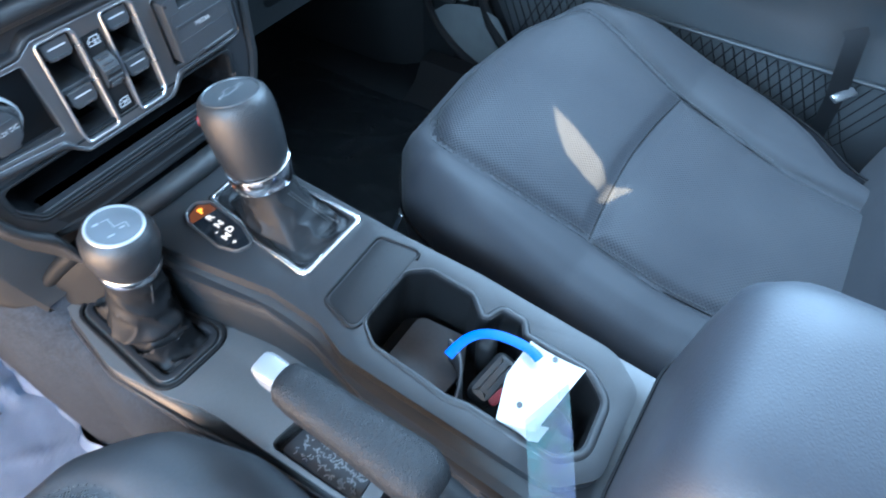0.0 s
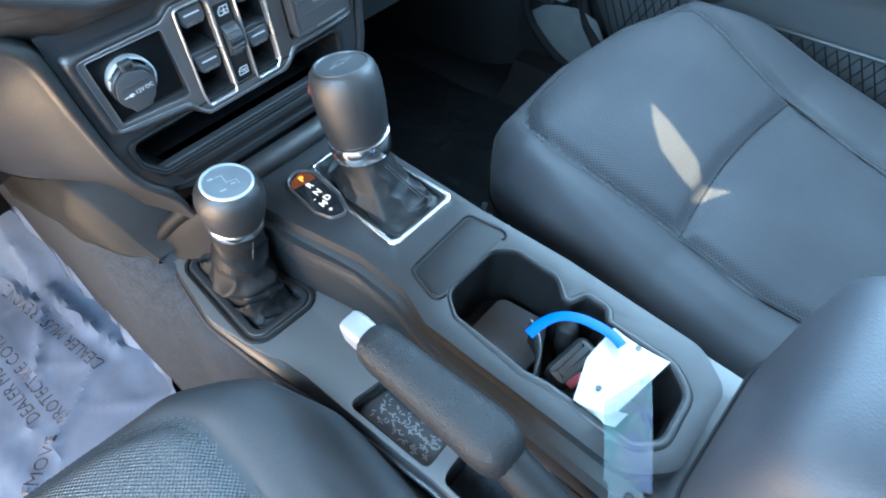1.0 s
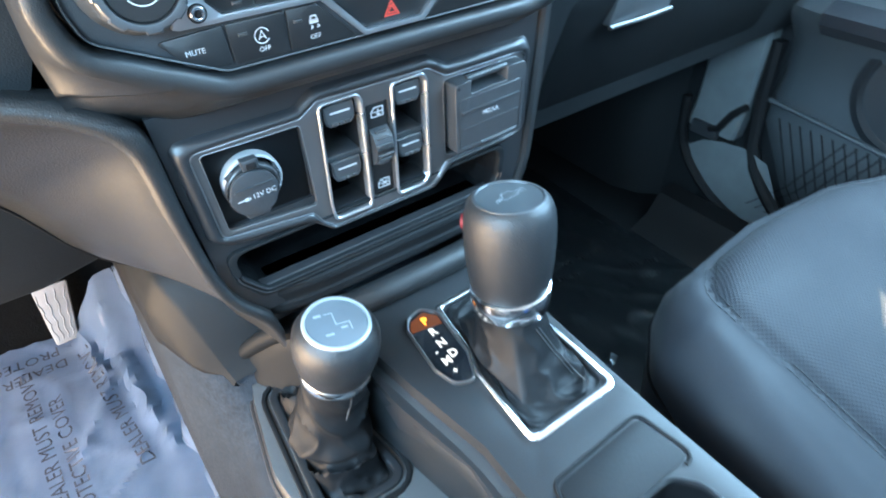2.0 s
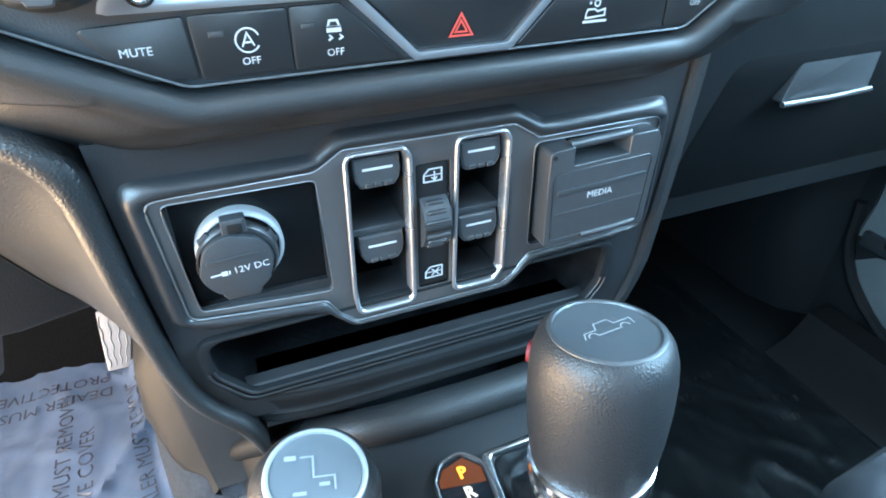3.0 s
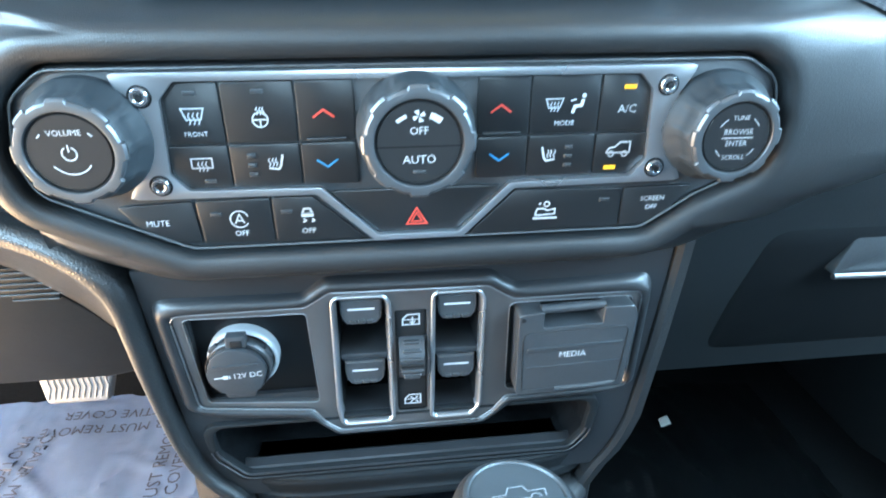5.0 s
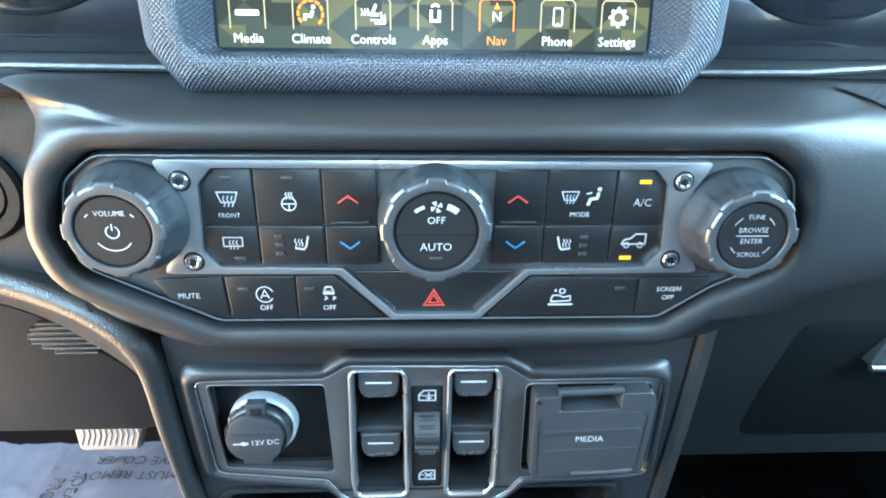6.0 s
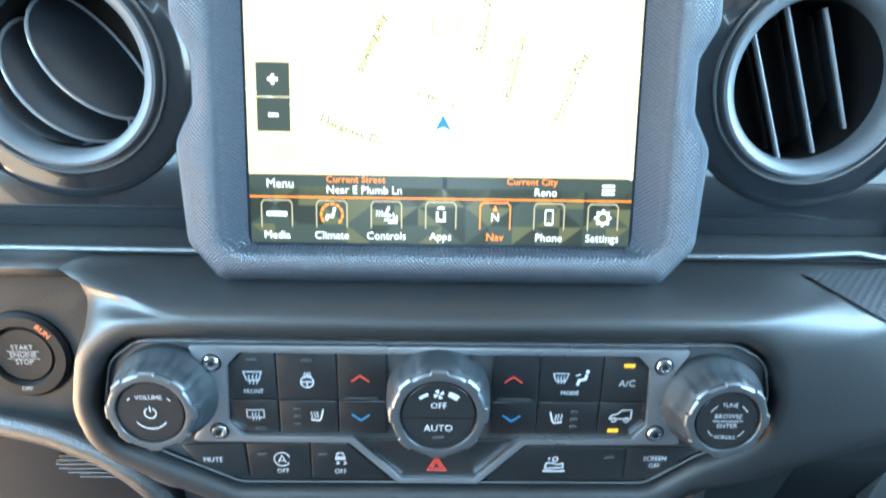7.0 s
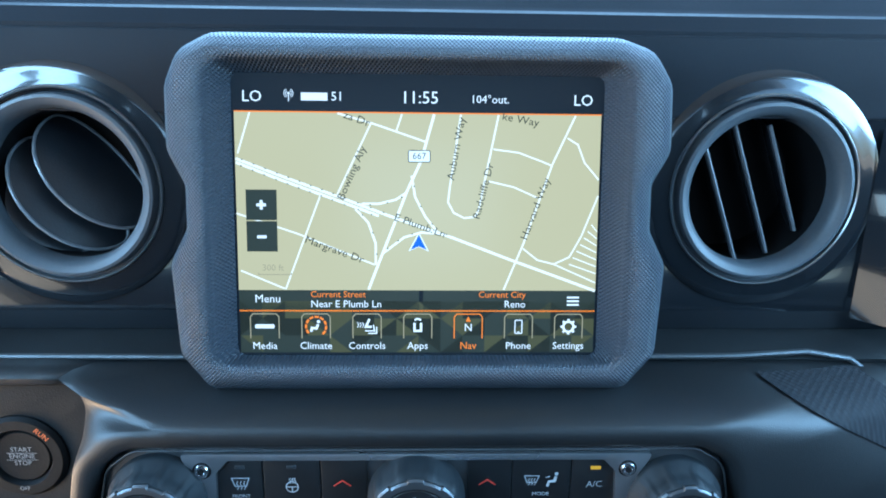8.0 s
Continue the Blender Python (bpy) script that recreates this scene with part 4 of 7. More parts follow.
    low = [(mx * x, y, 0.337 + 0.35 * (seat_top(x, y) - 0.37)) for x, y in grown(plan, 0.0065)]
    part("seam", tube(low, 0.0013, 6, True), SEAM, thing)
    back = [[(mx * x, -0.545 - 0.25 * (z - 0.3) - (0.0 if f == 0 else 0.12), z) for x, z in rounded(box2(0.13, 0.28, 0.56, 1.0), 0.08, 5)] for f in (0, 1)]
    part("backrest", loft([[(x, y, z) for x, y, z in r] for r in back], True, True, True), SEATSKIN, thing)
    return thing


seat(1, "dark vinyl passenger seat with a woven centre panel")
seat(-1, "dark vinyl driver's seat with a woven centre panel")


# ---- touch screen ----
SM = pose(0, 0, 0.75, 82, 0, 0)
screen = empty("touchscreen", label="dash touch screen showing a street map", category="touchscreen")
BZ = [(-0.098, -0.0155), (0.099, -0.0155), (0.1135, 0.001), (0.1165, 0.044), (0.1085, 0.060), (0.1085, 0.083), (0.117, 0.098), (0.1165, 0.1285), (0.108, 0.1425), (0.092, 0.148), (-0.094, 0.148), (-0.1085, 0.1405), (-0.1145, 0.126), (-0.1145, 0.097), (-0.1065, 0.081), (-0.1065, 0.060), (-0.1145, 0.044), (-0.1115, 0.001)]
BZR = [0.006, 0.006, 0.006, 0.008, 0.008, 0.008, 0.008, 0.012, 0.012, 0.010, 0.010, 0.012, 0.012, 0.008, 0.008, 0.008, 0.008, 0.006]
OPEN = rounded(box2(-0.0945, -0.0025, 0.0955, 0.1365), 0.010, 5)
SEE = rounded(box2(-0.0870, -0.0010, 0.0870, 0.1325), 0.004, 5)
NB = 240
rim = grown(around(rounded(BZ, BZR, 4), 0.0, 0.067, 0.115, 0.08, NB), 0.0028)
mouth = around(OPEN, 0.0, 0.067, 0.115, 0.08, NB)
sight = around(SEE, 0.0, 0.067, 0.115, 0.08, NB)
bezel_rings = [(grown(rim, 0.0), -0.032), (grown(rim, 0.0), -0.002), (grown(rim, -0.0012), 0.0035), (grown(rim, -0.0042), 0.0085), (grown(rim, -0.0085), 0.0120)]
for f, h in ((0.60, 0.0132), (0.85, 0.0122), (0.97, 0.0104)):
    bezel_rings.append(([(a[0] + (b[0] - a[0]) * f, a[1] + (b[1] - a[1]) * f) for a, b in zip(grown(rim, -0.0060), mouth)], h))
bezel_rings += [(mouth, 0.0085), ([((a[0] + 2 * b[0]) / 3, (a[1] + 2 * b[1]) / 3) for a, b in zip(mouth, sight)], 0.0030), (sight, 0.0006)]
part("bezel", loft([[tuple(SM @ Vector((x, v, h))) for x, v in rr] for rr, h in bezel_rings]), BEZEL, screen, "chunky dotted dark grey plastic frame", smooth=55)
DISPLAY_ON = 0.30
GLASS = glow("display_black", (0.02, 0.035, 0.06), DISPLAY_ON * 0.25)
MAPC = glow("map_ground", (0.575, 0.480, 0.262), DISPLAY_ON)
ROADC = glow("map_road", (1.0, 0.96, 0.84), DISPLAY_ON)
LABELC = glow("map_lettering", (0.045, 0.045, 0.025), DISPLAY_ON)
WHITEC = glow("display_white", (0.95, 0.97, 1.0), DISPLAY_ON)
ORANGEC = glow("display_orange", (1.0, 0.25, 0.02), DISPLAY_ON)
BARC = glow("display_bar", (0.032, 0.040, 0.030), DISPLAY_ON)
CAMOC = glow("display_tile", (0.075, 0.074, 0.032), DISPLAY_ON)
CAMOD = glow("display_dark_tile", (0.016, 0.019, 0.012), DISPLAY_ON)
TANC = glow("display_tan", (0.40, 0.33, 0.20), DISPLAY_ON)
CURC = glow("cursor_blue", (0.02, 0.12, 0.75), DISPLAY_ON)
part("glass", slab(rounded(box2(-0.0885, -0.0020, 0.0885, 0.1340), 0.004), (), 0.004, 0, SM), GLASS, screen, "dark glass display")


def shown(name, shapes, mat, h=0.0008, label=""):
    return part(name, ink(shapes, SM @ pose(0, 0, h)), mat, screen, label, smooth=0)


def read(text, x, v, size, mat=WHITEC, turn=0, align="CENTER", h=0.0016, squeeze=1.0, bold=0.0):
    return words("lettering", text, size, SM @ pose(x, v, h, 0, 0, turn), mat, screen, align, squeeze, bold)


shown("map", [box2(-0.0858, 0.0310, 0.0858, 0.1146)], MAPC, label="olive street map")
ROADS = (
    ([(-0.0855, 0.0932), (-0.064, 0.0850), (-0.038, 0.0757), (-0.014, 0.0668), (0.016, 0.0566), (0.043, 0.0464), (0.071, 0.0363), (0.0855, 0.0310)], 0.0013),
    ([(-0.0855, 0.0914), (-0.064, 0.0831), (-0.038, 0.0738), (-0.019, 0.0668)], 0.0013),
    ([(0.007, 0.1144), (0.001, 0.0929), (-0.006, 0.0778), (-0.0118, 0.0626), (-0.019, 0.0444), (-0.024, 0.0314)], 0.0013),
    ([(-0.006, 0.0778), (-0.011, 0.0745), (-0.019, 0.0725), (-0.027, 0.0725)], 0.0011),
    ([(-0.0035, 0.0858), (-0.0018, 0.0758), (0.003, 0.0666), (0.009, 0.0590)], 0.0011),
    ([(-0.030, 0.0700), (-0.024, 0.0636), (-0.0205, 0.0536), (-0.0205, 0.0434)], 0.0011),
    ([(-0.017, 0.0490), (-0.007, 0.0566), (0.001, 0.0590), (0.011, 0.0585)], 0.0011),
    ([(-0.0225, 0.110), (-0.0385, 0.0768)], 0.0008), ([(-0.046, 0.0775), (-0.0635, 0.0314)], 0.0008),
    ([(-0.0858, 0.0676), (-0.057, 0.0580), (-0.021, 0.0434)], 0.0008), ([(-0.038, 0.1144), (-0.0215, 0.1098), (0.0035, 0.1015)], 0.0009),
    ([(-0.008, 0.1144), (-0.0107, 0.1065)], 0.0008), ([(-0.0785, 0.1144), (-0.0845, 0.0955)], 0.0008),
    ([(0.0195, 0.1144), (0.0145, 0.0800), (0.0138, 0.0735), (0.0165, 0.0685), (0.0215, 0.0660), (0.0268, 0.0666), (0.0285, 0.0705), (0.0372, 0.1144)], 0.0009),
    ([(0.0350, 0.0985), (0.047, 0.0970), (0.058, 0.0930), (0.0632, 0.0909)], 0.0008), ([(0.0330, 0.0835), (0.045, 0.0808), (0.0565, 0.0758)], 0.0008),
    ([(0.0735, 0.1144), (0.0632, 0.0919), (0.0500, 0.0535), (0.0410, 0.0314)], 0.0009),
    ([(0.0700, 0.1040), (0.0750, 0.1010), (0.0785, 0.0925), (0.0855, 0.0845)], 0.0008),
    ([(0.0500, 0.0515), (0.057, 0.0460), (0.065, 0.0440), (0.0725, 0.0475), (0.078, 0.0576), (0.0855, 0.0770)], 0.0008),
    ([(0.065, 0.0440), (0.0855, 0.0350)], 0.0007), ([(-0.0845, 0.0404), (-0.064, 0.0318)], 0.0008),
)
for line, w in ROADS:
    shown("road", stroke(line, w), ROADC, 0.0011)
ticks = []
for line, side_w in ((ROADS[0][0][:5], 0.0011), (ROADS[1][0], -0.0011), (ROADS[3][0], 0.0008), (ROADS[4][0], 0.0008), (ROADS[5][0], 0.0008), (ROADS[6][0], 0.0008)):
    for (ax_, ay_), (bx_, by_) in zip(line, line[1:]):
        run = math.hypot(bx_ - ax_, by_ - ay_)
        for k in range(max(1, int(run / 0.0055))):
            f = (k + 0.5) / max(1, int(run / 0.0055))
            px_, py_ = ax_ + (bx_ - ax_) * f - (by_ - ay_) / run * side_w * 0.55, ay_ + (by_ - ay_) * f + (bx_ - ax_) / run * side_w * 0.55
            ticks.append(disc2(px_, py_, 0.00038, 6))
shown("road_ticks", ticks, LABELC, 0.0013, "dark ticks along the highway")
for i in range(7):
    shown("road", stroke([(0.0725 + 0.0017 * i, 0.0440 + 0.0032 * i), (0.0855, 0.0395 + 0.0034 * i)], 0.0006), ROADC, 0.0011)
for text, x, v, turn, size in (("za Dr", -0.029, 0.1118, -18, 0.0030), ("Bowling Aly", -0.0315, 0.0868, 66, 0.0030), ("Margrave Dr", -0.040, 0.0506, -20, 0.0030), ("Auburn Way", 0.0175, 0.0985, 80, 0.0030),
                               ("Radcliffe Dr", 0.0305, 0.0788, 76, 0.0030), ("Harvard Way", 0.0555, 0.0705, 70, 0.0030), ("ke Way", 0.0475, 0.1122, -10, 0.0030), ("E Plumb Ln", 0.0005, 0.0622, -19, 0.0030)):
    read(text, x, v, size * 1.16, LABELC, turn, squeeze=1.12)
shown("route_shield", [rounded(box2(-0.0050, 0.0922, 0.0052, 0.0976), 0.0008)], WHITEC, 0.0013)
shown("route_shield", stroke(rounded(box2(-0.0050, 0.0922, 0.0052, 0.0976), 0.0008), 0.0004, True), LABELC, 0.0015)
read("667", 0.0001, 0.0949, 0.0030, LABELC, 0)
shown("cursor", [[(0.0, 0.0592), (-0.0049, 0.0500), (0.0, 0.0522), (0.0049, 0.0500)]], WHITEC, 0.0018)
shown("cursor", [[(0.0, 0.0580), (-0.0038, 0.0508), (0.0, 0.0525), (0.0038, 0.0508)]], CURC, 0.0020, "blue arrow")
shown("zoom_key", [box2(-0.0812, 0.0645, -0.0668, 0.0788)], BARC, 0.0014)
shown("zoom_key", [box2(-0.0812, 0.0496, -0.0668, 0.0640)], BARC, 0.0014)
shown("plus_sign", [box2(-0.0762, 0.0710, -0.0718, 0.0724), box2(-0.0747, 0.0695, -0.0733, 0.0739)], WHITEC, 0.0018)
shown("minus_sign", [box2(-0.0762, 0.0559, -0.0718, 0.0573)], WHITEC, 0.0018)
read("300 ft", -0.0692, 0.0418, 0.0030, TANC)
shown("scale_bar", stroke([(-0.076, 0.0395), (-0.076, 0.0386), (-0.0605, 0.0386), (-0.0605, 0.0395)], 0.0004), TANC, 0.0016)
shown("top_rule", [box2(-0.0858, 0.1146, 0.0858, 0.1152)], ORANGEC)
read("LO", -0.0772, 0.1215, 0.0050)
read("LO", 0.0768, 0.1212, 0.0050)
read("11:55", 0.0003, 0.1216, 0.0055)
read("104°out.", 0.0330, 0.1212, 0.0036)
read("51", -0.0380, 0.1218, 0.0040)
shown("station_bar", [box2(-0.0547, 0.1200, -0.0425, 0.1236)], WHITEC, 0.0012, "white bar in place of a station name")
shown("antenna_sign", [box2(-0.0606, 0.1195, -0.0602, 0.1232), disc2(-0.0604, 0.1232, 0.0006, 10)] + stroke(arc(-0.0604, 0.1232, 0.0013, -60, 60), 0.0003) + stroke(arc(-0.0604, 0.1232, 0.0013, 120, 240), 0.0003)
      + stroke(arc(-0.0604, 0.1232, 0.0021, -60, 60), 0.0003) + stroke(arc(-0.0604, 0.1232, 0.0021, 120, 240), 0.0003), WHITEC, 0.0012)
shown("street_bar", [box2(-0.0858, 0.0216, 0.0002, 0.0310)], BARC)
shown("street_bar", [box2(0.0022, 0.0216, 0.0858, 0.0310)], BARC)
shown("lower_rule", [box2(-0.0858, 0.0206, 0.0858, 0.0213)], ORANGEC)
read("Menu", -0.0720, 0.0268, 0.0038)
read("Current Street", -0.0517, 0.0290, 0.0030, ORANGEC, 0, "LEFT")
read("Near E Plumb Ln", -0.0517, 0.0243, 0.0034, WHITEC, 0, "LEFT")
read("Current City", 0.0518, 0.0290, 0.0030, ORANGEC, 0, "RIGHT")
read("Reno", 0.0518, 0.0243, 0.0034, WHITEC, 0, "RIGHT")
shown("menu_bars", [box2(0.0720, 0.0255 + 0.0018 * i, 0.0778, 0.0264 + 0.0018 * i) for i in range(-1, 2)], WHITEC, 0.0012)
tiles = random.Random(4)
tones = {0: [], 1: [], 2: []}
for i in range(16):
    for j in range(3):
        x0, v0, w, h = -0.0856 + 0.0107 * i, 0.0004 + 0.0084 * j, 0.0107, 0.0084
        turned = (i + j) % 2
        for tri in ([(x0, v0), (x0 + w, v0), (x0 + w * turned, v0 + h)], [(x0, v0 + h), (x0 + w, v0 + h), (x0 + w * (1 - turned), v0)]):
            tones[tiles.choice((0, 0, 1, 2, 2))].append(tri)
for tone, mat in ((0, BARC), (1, CAMOC), (2, CAMOD)):
    for tri in tones[tone]:
        shown("camouflage_tile", [tri], mat, 0.0008)
for i, name in enumerate(("Media", "Climate", "Controls", "Apps", "Nav", "Phone", "Settings")):
    x = -0.0738 + 0.02448 * i
    hot = name == "Nav"
    shown("menu_frame", stroke([(x - 0.0068, 0.0075), (x - 0.0068, 0.0180), (x - 0.0056, 0.0195), (x + 0.0056, 0.0195), (x + 0.0068, 0.0180), (x + 0.0068, 0.0075)], 0.0005), ORANGEC if hot else TANC, 0.0013)
    read(name, x, 0.0038, 0.0034, ORANGEC if hot else WHITEC)
    c = (x, 0.0133)
    if name == "Media":
        sign = [rounded(box2(x - 0.0046, 0.0124, x + 0.0046, 0.0144), 0.0006)]
    elif name == "Climate":
        for k in range(9):
            shown("gauge_mark", stroke(arc(*c, 0.0048, -50 + 31 * k, -26 + 31 * k, 4), 0.0010), ORANGEC, 0.0013)
        sign = [disc2(x + 0.0012, 0.0157, 0.0008, 10)] + stroke([(x + 0.0010, 0.0144), (x + 0.0002, 0.0124), (x - 0.0020, 0.0126), (x - 0.0024, 0.0108)], 0.0012)
    elif name == "Controls":
        sign = stroke([(x + 0.0012, 0.0170), (x - 0.0006, 0.0132), (x + 0.0022, 0.0132)], 0.0011) + stroke([(x + 0.0030, 0.0142), (x + 0.0036, 0.0112), (x - 0.001, 0.0112)], 0.0006) \
            + stroke([(x + 0.0046, 0.0132), (x + 0.0046, 0.0100), (x + 0.0006, 0.0100)], 0.0006) + [q for k in range(3) for q in stroke([(x - 0.0046 + 0.0012 * k, 0.0128), (x - 0.0040 + 0.0012 * k, 0.0142), (x - 0.0046 + 0.0012 * k, 0.0154)], 0.0004)]
    elif name == "Apps":
        sign = stroke([(x - 0.0016, 0.0152), (x - 0.0016, 0.0112), (x + 0.0016, 0.0112), (x + 0.0016, 0.0152)], 0.0011) + stroke(arc(x, 0.0153, 0.0018, 35, 145), 0.0009)
    elif name == "Nav":
        shown("menu_sign", [[(x - 0.0012, 0.0158), (x + 0.0012, 0.0158), (x, 0.0184)]], ORANGEC, 0.0013)
        read("N", x, 0.0128, 0.0036)
        continue
    elif name == "Phone":
        sign = stroke(rounded(box2(x - 0.0017, 0.0100, x + 0.0017, 0.0165), 0.0005), 0.0005, True) + [box2(x - 0.0005, 0.0104, x + 0.0005, 0.0109)]
    else:
        sign = stroke(disc2(*c, 0.0025, 24), 0.0011, True) + [[(c[0] + r * math.cos(a + da), c[1] + r * math.sin(a + da)) for r, da in ((0.0028, -0.2), (0.0039, -0.14), (0.0039, 0.14), (0.0028, 0.2))] for a in [k * math.pi / 4 for k in range(8)]]
    shown("menu_sign", sign, WHITEC, 0.0013)


# ---- round air vents ----
def air_vent(cx, turn, lean, offsets, label, straight=False):
    """A round vent: ring, barrel and slats that turn together."""
    thing = empty("air_vent", label=label, category="air vent", group="round dash vents")
    m = pose(cx, 0.046, 0.8235, 90, 0, 0)
    part("outer_ring", lathe([(0.0640, -0.0005), (0.0636, 0.0010), (0.0626, 0.0016), (0.0585, 0.0021), (0.0545, 0.0026), (0.0522, 0.0030), (0.0512, 0.0030)], 72, m, False, False), GLOSS, thing, "gloss black ring")
    part("bright_ring", lathe([(0.0514, 0.0020), (0.0513, 0.0040), (0.0507, 0.0046), (0.0501, 0.0040), (0.0498, 0.0010)], 72, m, False, False), RINGMETAL, thing, "thin polished ring")
    part("inner_ring", lathe([(0.0499, 0.0008), (0.0482, 0.0010), (0.0478, 0.0044), (0.0470, 0.0060), (0.0454, 0.0064), (0.0425, 0.0050), (0.0404, 0.0024), (0.0398, -0.001), (0.0396, -0.006)], 72, m, False, False), VENTRING, thing, "grey inner ring")
    part("barrel", lathe([(0.0401, -0.003), (0.0400, -0.010), (0.040, -0.045)], 48, m, False, True), RUBBER, thing, "dark barrel")
    for off in offsets:
        half = math.sqrt(max(1e-6, 0.0385 ** 2 - off ** 2))
        shape = box2(-half, -0.015, half, 0.015)
        if not straight:
            shape = [(half * math.cos(a), 0.028 * math.sin(a) * (1 if math.sin(a) > 0 else 0.5)) for a in [2 * math.pi * k / 36 for k in range(36)]]
        plate = slab(shape, (), 0.0016, 0.0005)
        bmesh.ops.transform(plate, matrix=m @ pose(0, 0, -0.022, 0, 0, lean) @ pose(off, 0, 0) @ pose(0, 0, 0, 0, turn, 0) @ pose(0, 0, 0, 90, 0, 90), verts=plate.verts)
        slat_part = part("slat", plate, SLAT, thing)
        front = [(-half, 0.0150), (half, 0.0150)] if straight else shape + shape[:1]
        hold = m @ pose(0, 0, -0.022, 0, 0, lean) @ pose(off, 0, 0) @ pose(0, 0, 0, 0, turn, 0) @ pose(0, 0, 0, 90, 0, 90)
        part("slat_edge", tube([tuple(hold @ Vector((u, v, 0))) for u, v in front], 0.0009, 6), SLATEDGE, slat_part, "thin lighter edge")
    return thing


air_vent(0.185, -22, 21, (-0.0135, 0.0045, 0.0225), "round dash vent with upright slats, gloss black ring", True)
air_vent(-0.185, -38, 38, (-0.026, -0.010, 0.010), "round dash vent with its slats turned aside")

# ---- start button ----
start = empty("start_button", label="round black engine start button with orange run mark", category="start button")
m = pose(-0.208, 0.014, 0.6855, 90, 0, 0)
part("collar", lathe([(0.0233, -0.01), (0.0233, 0.001), (0.0215, 0.003), (0.0165, 0.003), (0.0150, 0.0005), (0.0150, -0.008)], 56, m, False, False), RUBBER, start)
part("cap", lathe([(0.0145, -0.008), (0.0145, 0.0002), (0.0138, 0.0012), (0.006, 0.0008)], 48, m), RUBBER, start)
for i, t in enumerate(("START", "ENGINE", "STOP")):
    words("lettering", t, 0.0026, m @ pose(0, 0.0042 - 0.0040 * i, 0.0016), GREYINK, start)
part("rule", ink([box2(-0.008, 0.0020, 0.008, 0.0023), box2(-0.008, -0.0020, 0.008, -0.0017)], m @ pose(0, 0, 0.0016)), GREYINK, start, smooth=0)
words("lettering", "RUN", 0.0028, m @ pose(0.0128, 0.0138, 0.0034, 0, 0, -45), ORANGEINK, start)
words("lettering", "OFF", 0.0022, m @ pose(0, -0.0178, 0.0034), GREYINK, start)

# ---- climate panel ----
climate = empty("climate_panel", label="black climate and radio control panel with three knobs", category="control panel")
HY = -0.024
part("faceplate", slab(rounded(HV_OUT, 0.014, 6), (), 0.018, 0.003, face(HY), 3), GREYPL, climate, "dark satin faceplate")
part("edge_bead", tube([(x, HY - 0.0016, z) for x, z in grown(rounded(HV_OUT, 0.014, 6), -0.0014)], 0.0005, 8, True), STRIPMETAL, climate, "thin bright edge")
BR_OUT = [(-0.109, 0.7118), (0.110, 0.7112), (0.1075, 0.7065), (0.1035, 0.700), (0.1020, 0.688), (0.1035, 0.675), (0.112, 0.6635), (0.0395, 0.6628), (0.0185, 0.6418), (-0.0185, 0.6418), (-0.0405, 0.6635), (-0.112, 0.6640), (-0.1035, 0.675), (-0.1020, 0.688), (-0.1035, 0.701), (-0.1065, 0.7065)]
BR_IN = [(-0.0870, 0.7086), (0.0870, 0.7082), (0.0928, 0.7020), (0.0945, 0.6735), (0.0885, 0.6660), (0.0375, 0.6652), (0.0170, 0.6442), (-0.0170, 0.6442), (-0.0385, 0.6662), (-0.0885, 0.6668), (-0.0945, 0.6735), (-0.0928, 0.7020)]
part("bracket", slab(rounded(BR_OUT, 0.002, 2), (rounded(BR_IN, 0.002, 2),), 0.004, 0.0007, face(HY - 0.0030)), SATIN, climate, "satin silver bracket")
for x, z in ((-0.0990, 0.7035), (-0.0985, 0.6695), (0.0985, 0.7035), (0.0985, 0.6695)):
    m = pose(x, HY - 0.0030, z, 90, 0, 0)
    sc = part("screw", lathe([(0.0034, 0), (0.0034, 0.0009), (0.0030, 0.0016), (0.0023, 0.0017), (0.0018, 0.0015), (0.0014, 0.0004)], 24, m), CHROME, climate, "bright screw head")
    part("recess", slab([(0.0015 * (1 if k % 2 else 0.62) * math.cos(k * math.pi / 6), 0.0015 * (1 if k % 2 else 0.62) * math.sin(k * math.pi / 6)) for k in range(12)], (), 0.0008, 0, m @ pose(0, 0, 0.0018)), RUBBER, sc)
    part("washer_gap", lathe([(0.0043, 0.0), (0.0041, 0.0004), (0.0035, 0.0003)], 24, m, False, False), RUBBER, sc)


def key(pts, y=HY - 0.0012, r=0.0012, name="button"):
    return part(name, slab(rounded(pts, r, 2), (), 0.004, 0.0005, face(y)), BUTTON, climate)


def sign(shapes, x, z, parent, mat=INK, y=HY - 0.0016, size=1.0, name="sign"):
    return part(name, ink(shapes, pose(x, y, z, 90, 0, 0) @ Matrix.Diagonal((size, size, size, 1))), mat, parent, smooth=0)


def spell(text, x, z, size, parent, mat=INK, y=HY - 0.0016, turn=0, squeeze=1.0):
    return words("lettering", text, size * 0.76, pose(x, y, z, 90, 0, 0) @ pose(0, 0, 0, 0, 0, turn), mat, parent, "CENTER", squeeze)


def slot_lamp(x, z, parent, on=False, w=0.0022):
    return part("lamp", slab(box2(x - w, z - 0.0008, x + w, z + 0.0008), (), 0.0006, 0.0002, face(HY - 0.0018)), AMBER if on else GREYPL, parent, "lit amber lamp" if on else "")


def wavy(x, y, h):
    return stroke([(x, y), (x + 0.0006, y + h * 0.35), (x - 0.0002, y + h * 0.7), (x + 0.0004, y + h)], 0.0004)


